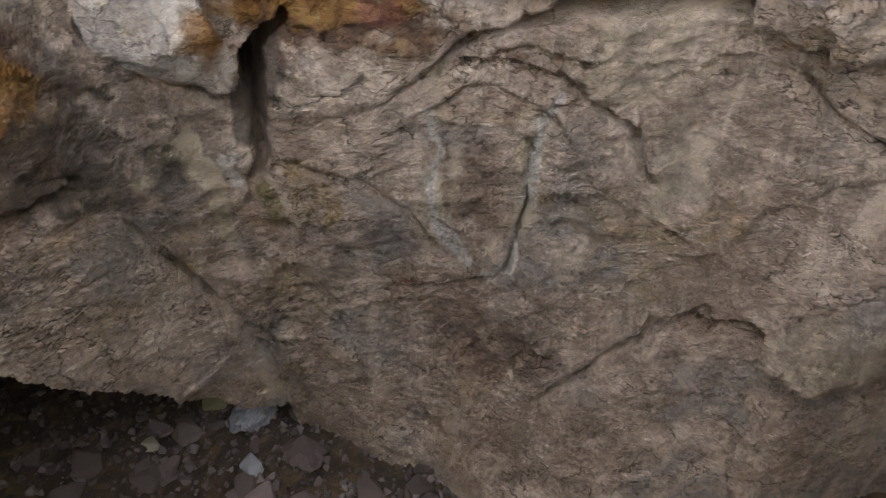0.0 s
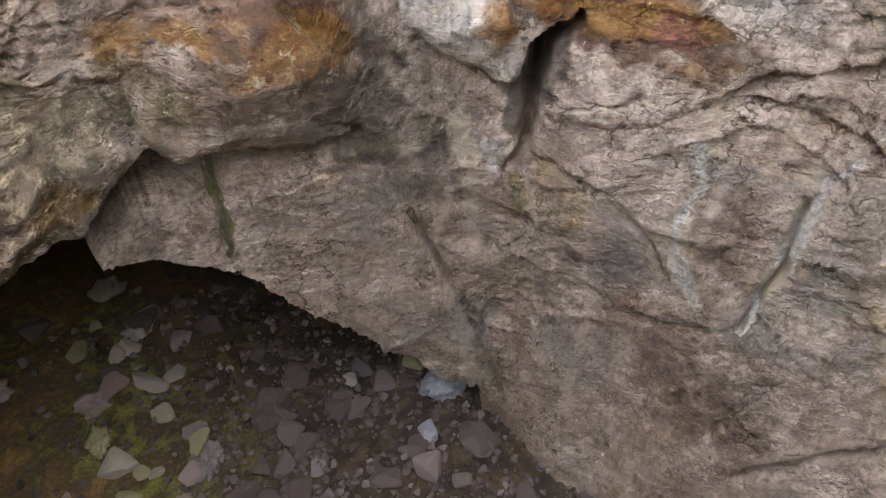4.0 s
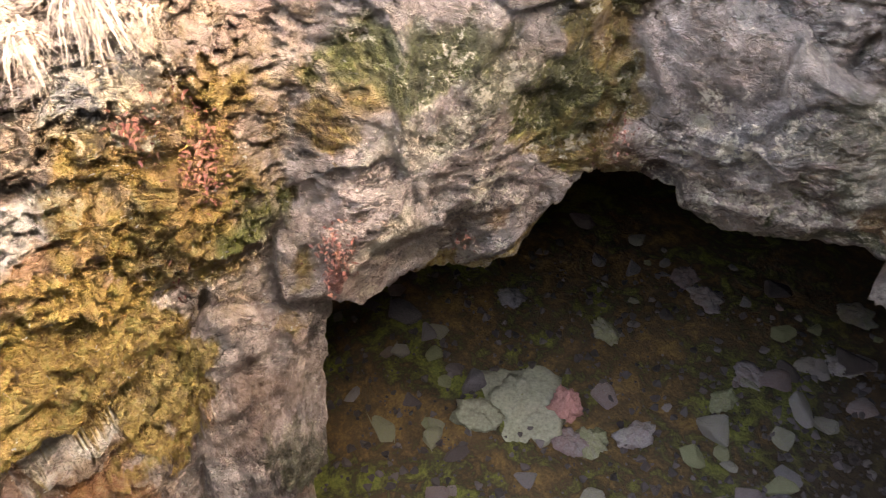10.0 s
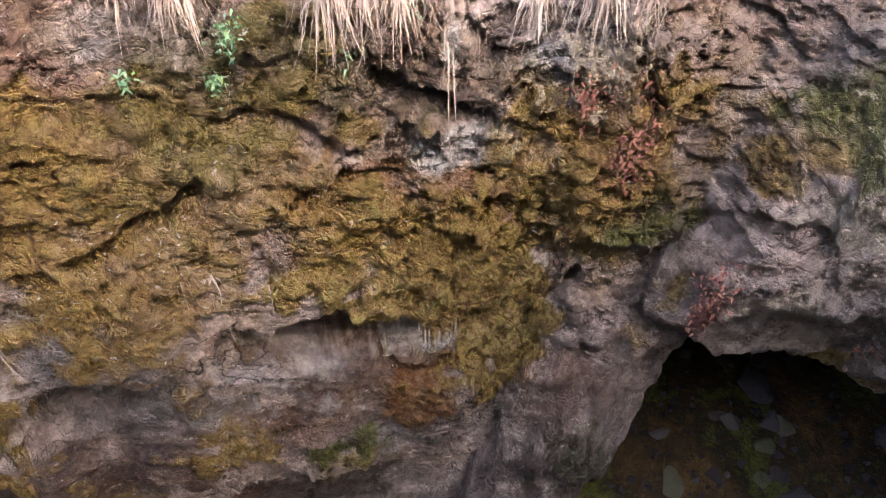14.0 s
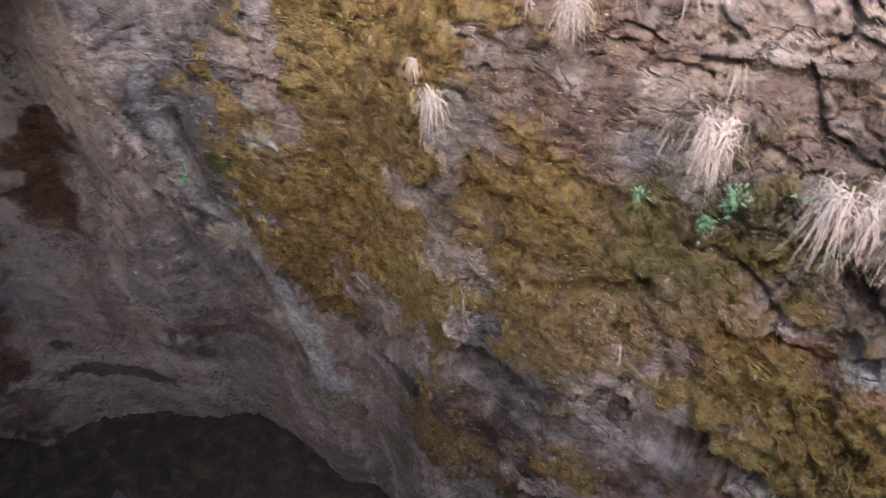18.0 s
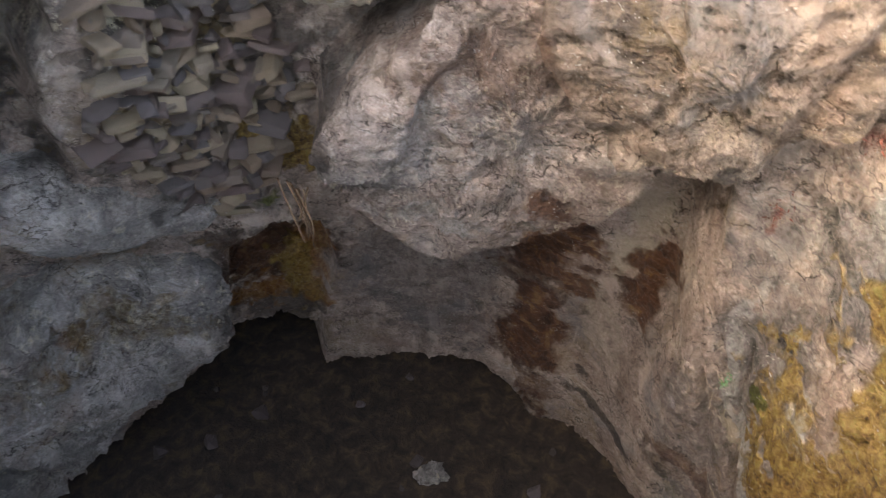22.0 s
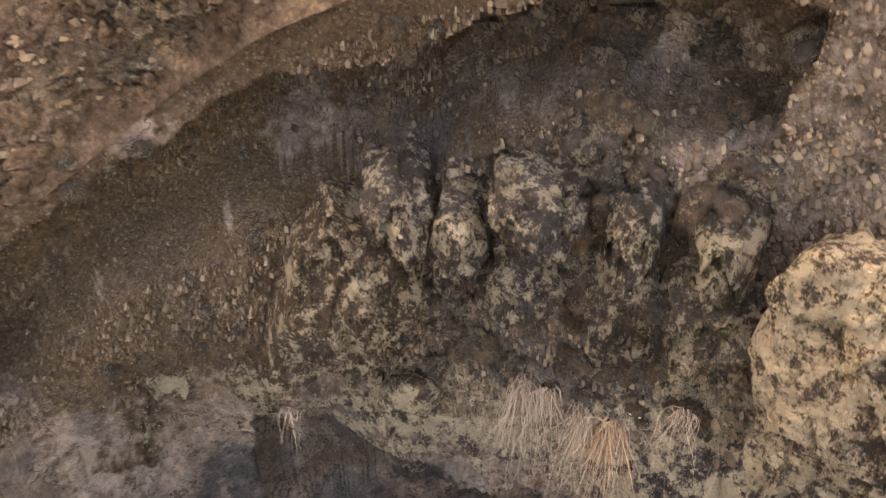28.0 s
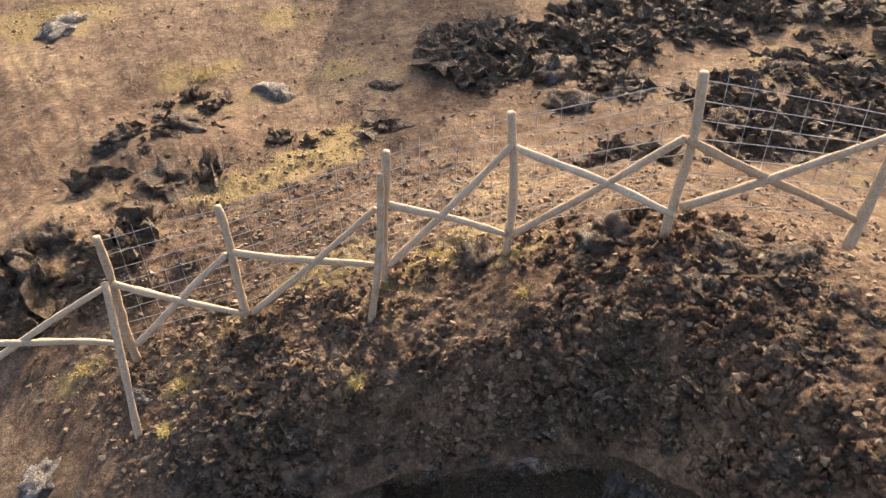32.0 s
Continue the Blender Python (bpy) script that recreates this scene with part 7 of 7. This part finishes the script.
# ---- fence ----
fence = fence_start()
fence_pole(fence, 'post', (-1.145, 6.432, 7.18), (-1.063, 6.395, 9.098), 0.052)
fence_pole(fence, 'post', (0.204, 6.185, 7.414), (0.155, 6.207, 9.245), 0.052)
fence_pole(fence, 'post', (1.782, 5.663, 7.991), (1.822, 5.645, 9.809), 0.052)
fence_pole(fence, 'post', (3.018, 5.052, 8.497), (2.963, 5.077, 10.277), 0.052)
fence_pole(fence, 'post', (4.197, 3.982, 9.158), (4.134, 4.01, 10.952), 0.052)
fence_pole(fence, 'post', (5.351, 2.924, 9.447), (5.257, 2.966, 10.859), 0.052)
fence_pole(fence, 'rail', (-1.071, 6.379, 8.482), (0.138, 6.158, 7.675), 0.042)
fence_pole(fence, 'rail', (-1.079, 6.381, 7.506), (0.129, 6.159, 8.608), 0.042)
fence_pole(fence, 'rail', (0.198, 6.145, 8.66), (1.633, 5.67, 8.288), 0.042)
fence_pole(fence, 'rail', (0.256, 6.126, 7.703), (1.706, 5.646, 9.099), 0.042)
fence_pole(fence, 'rail', (1.843, 5.588, 9.195), (2.965, 5.034, 8.793), 0.042)
fence_pole(fence, 'rail', (1.802, 5.609, 8.285), (2.947, 5.043, 9.961), 0.042)
fence_pole(fence, 'rail', (2.995, 5.022, 9.929), (4.169, 3.956, 9.48), 0.042)
fence_pole(fence, 'rail', (3.026, 4.993, 8.803), (4.117, 4.004, 10.323), 0.042)
fence_pole(fence, 'rail', (4.127, 3.995, 10.325), (5.319, 2.902, 9.756), 0.042)
fence_pole(fence, 'rail', (4.205, 3.924, 9.575), (5.263, 2.953, 10.659), 0.042)
fence_pole(fence, 'rail', (-2.694, 6.716, 7.943), (-1.255, 6.452, 7.479), 0.042)
fence_pole(fence, 'rail', (-2.939, 6.76, 7.344), (-1.131, 6.429, 8.415), 0.042)
fence_pole(fence, 'prop', (-1.32, 5.34, 6.783), (-1.126, 6.336, 8.545), 0.045)
fence_pole(fence, 'prop', (1.35, 5.095, 7.617), (1.762, 5.584, 9.59), 0.045)
fence_wires(fence, (-1.12, 6.487, 7.43), (-1.038, 6.45, 9.098), (0.229, 6.24, 7.664), (0.18, 6.262, 9.245))
fence_wires(fence, (0.229, 6.24, 7.664), (0.18, 6.262, 9.245), (1.807, 5.718, 8.241), (1.847, 5.699, 9.809))
fence_wires(fence, (1.807, 5.718, 8.241), (1.847, 5.699, 9.809), (3.043, 5.107, 8.747), (2.988, 5.131, 10.277))
fence_wires(fence, (3.043, 5.107, 8.747), (2.988, 5.131, 10.277), (4.222, 4.037, 9.408), (4.158, 4.065, 10.952))
fence_wires(fence, (4.222, 4.037, 9.408), (4.158, 4.065, 10.952), (5.376, 2.979, 9.697), (5.281, 3.021, 10.859))

# ---- land outside ----
land_rock(-1.674, 17.242, 1, 0.6, 0.25, GREY_ROCK, "pale grey outcrop of rock in bare soil")
land_rock(1.888, 12.33, 0.55, 0.4, 0.25, GREY_ROCK, "pale weathered outcrop among dry grass")
land_rock(7.068, 10.666, 0.8, 0.6, 0.6, BROWN_ROCK, "dark knobbly lava rock on bare soil")
land_rock(-1.92, 9.117, 0.42, 0.36, 0.3, BROWN_ROCK, "dark lava boulder among dry grass")
land_rock(4.062, 3.201, 0.14, 0.11, 0.16, PALE_ROCK, "single cream stone on the rubble slope")
land_rock(-2.406, 5.631, 0.4, 0.3, 0.2, GREY_ROCK, "pale grey rock at the foot of the slope")
land_rock(0.219, 4.184, 0.38, 0.3, 0.3, BROWN_ROCK, "knobbly lava lump on the rim of the pit")
land_rock(-1.67, 8.263, 0.35, 0.28, 0.22, BROWN_ROCK, "dark lava rock among dry grass")
land_rock(6.594, 9.299, 0.6, 0.45, 0.35, BROWN_ROCK, "dark knobbly lava rock on bare soil")
land_rock(3.843, 4.471, 0.5, 0.4, 0.3, BROWN_ROCK, "dark knobbly lava rock behind the fence")
land_rock(8.94, 7.698, 0.6, 0.4, 0.35, BROWN_ROCK, "dark lava block behind the wire fence")
land_rock(3.92, 11.664, 0.45, 0.3, 0.14, BROWN_ROCK, "low dark rock in shaded soil")
land_rock(2.777, 5.316, 0.4, 0.3, 0.3, BROWN_ROCK, "brown lava rock behind the fence")
land_rock(0.221, 11.533, 0.7, 0.35, 0.2, BROWN_ROCK, "low ridge of dark lava rock")
land_rock(-1, 11.588, 0.5, 0.35, 0.25, BROWN_ROCK, "dark lava rock on the slope")
land_rock(4.594, 3.576, 0.34, 0.24, 0.16, BROWN_ROCK, "dark rough rock on the rim slope")
land_rock(4.888, 3.145, 0.4, 0.25, 0.18, BROWN_ROCK, "dark rough rock on the rim slope")
land_rock(1.128, 5.175, 0.2, 0.16, 0.14, BROWN_ROCK, "small lava rock on the slope")
land_rock(-1.191, 5.942, 0.22, 0.17, 0.14, GREY_ROCK, "grey stone on dark soil")
land_rock(9.09, 10.81, 0.4, 0.3, 0.2, BROWN_ROCK, "dark lava rock on bare soil")
land_rock(3.923, 2.253, 0.22, 0.18, 0.16, BROWN_ROCK, "rough lava lump near the rim")
land_rock(3.616, 3.515, 0.2, 0.16, 0.13, BROWN_ROCK, "rough lava lump near the rim")
dry_bush(0.804, 13.572, 0.3)
dry_bush(-0.988, 8.562, 0.12)
dry_bush(-0.973, 5.298, 0.12)
dry_bush(-0.697, 5.761, 0.12)
dry_bush(-1.776, 6.693, 0.12)
dry_bush(1.019, 4.507, 0.12)
dry_bush(2.384, 5.652, 0.12)
dry_bush(2.875, 4.367, 0.12)
outcrop(12.3, 24.5, 3.2, 8.5)
lava_field(5.2, 6.6, 15.8, 13.4, 2600, 3, 0.36, 0.58)
lava_field(-1.5, 9.6, 3.4, 13.2, 170, 8)
lava_field(-3.0, 7.4, 0.0, 9.2, 80, 12)
hanging_roots(224.2, 3.53, 0.45)
dry_twig(245.8, 7.31, 239.6, 7.35)
straw_blades()
earth_lumps()
rim_lumps()
clods()
wall_crumbs()
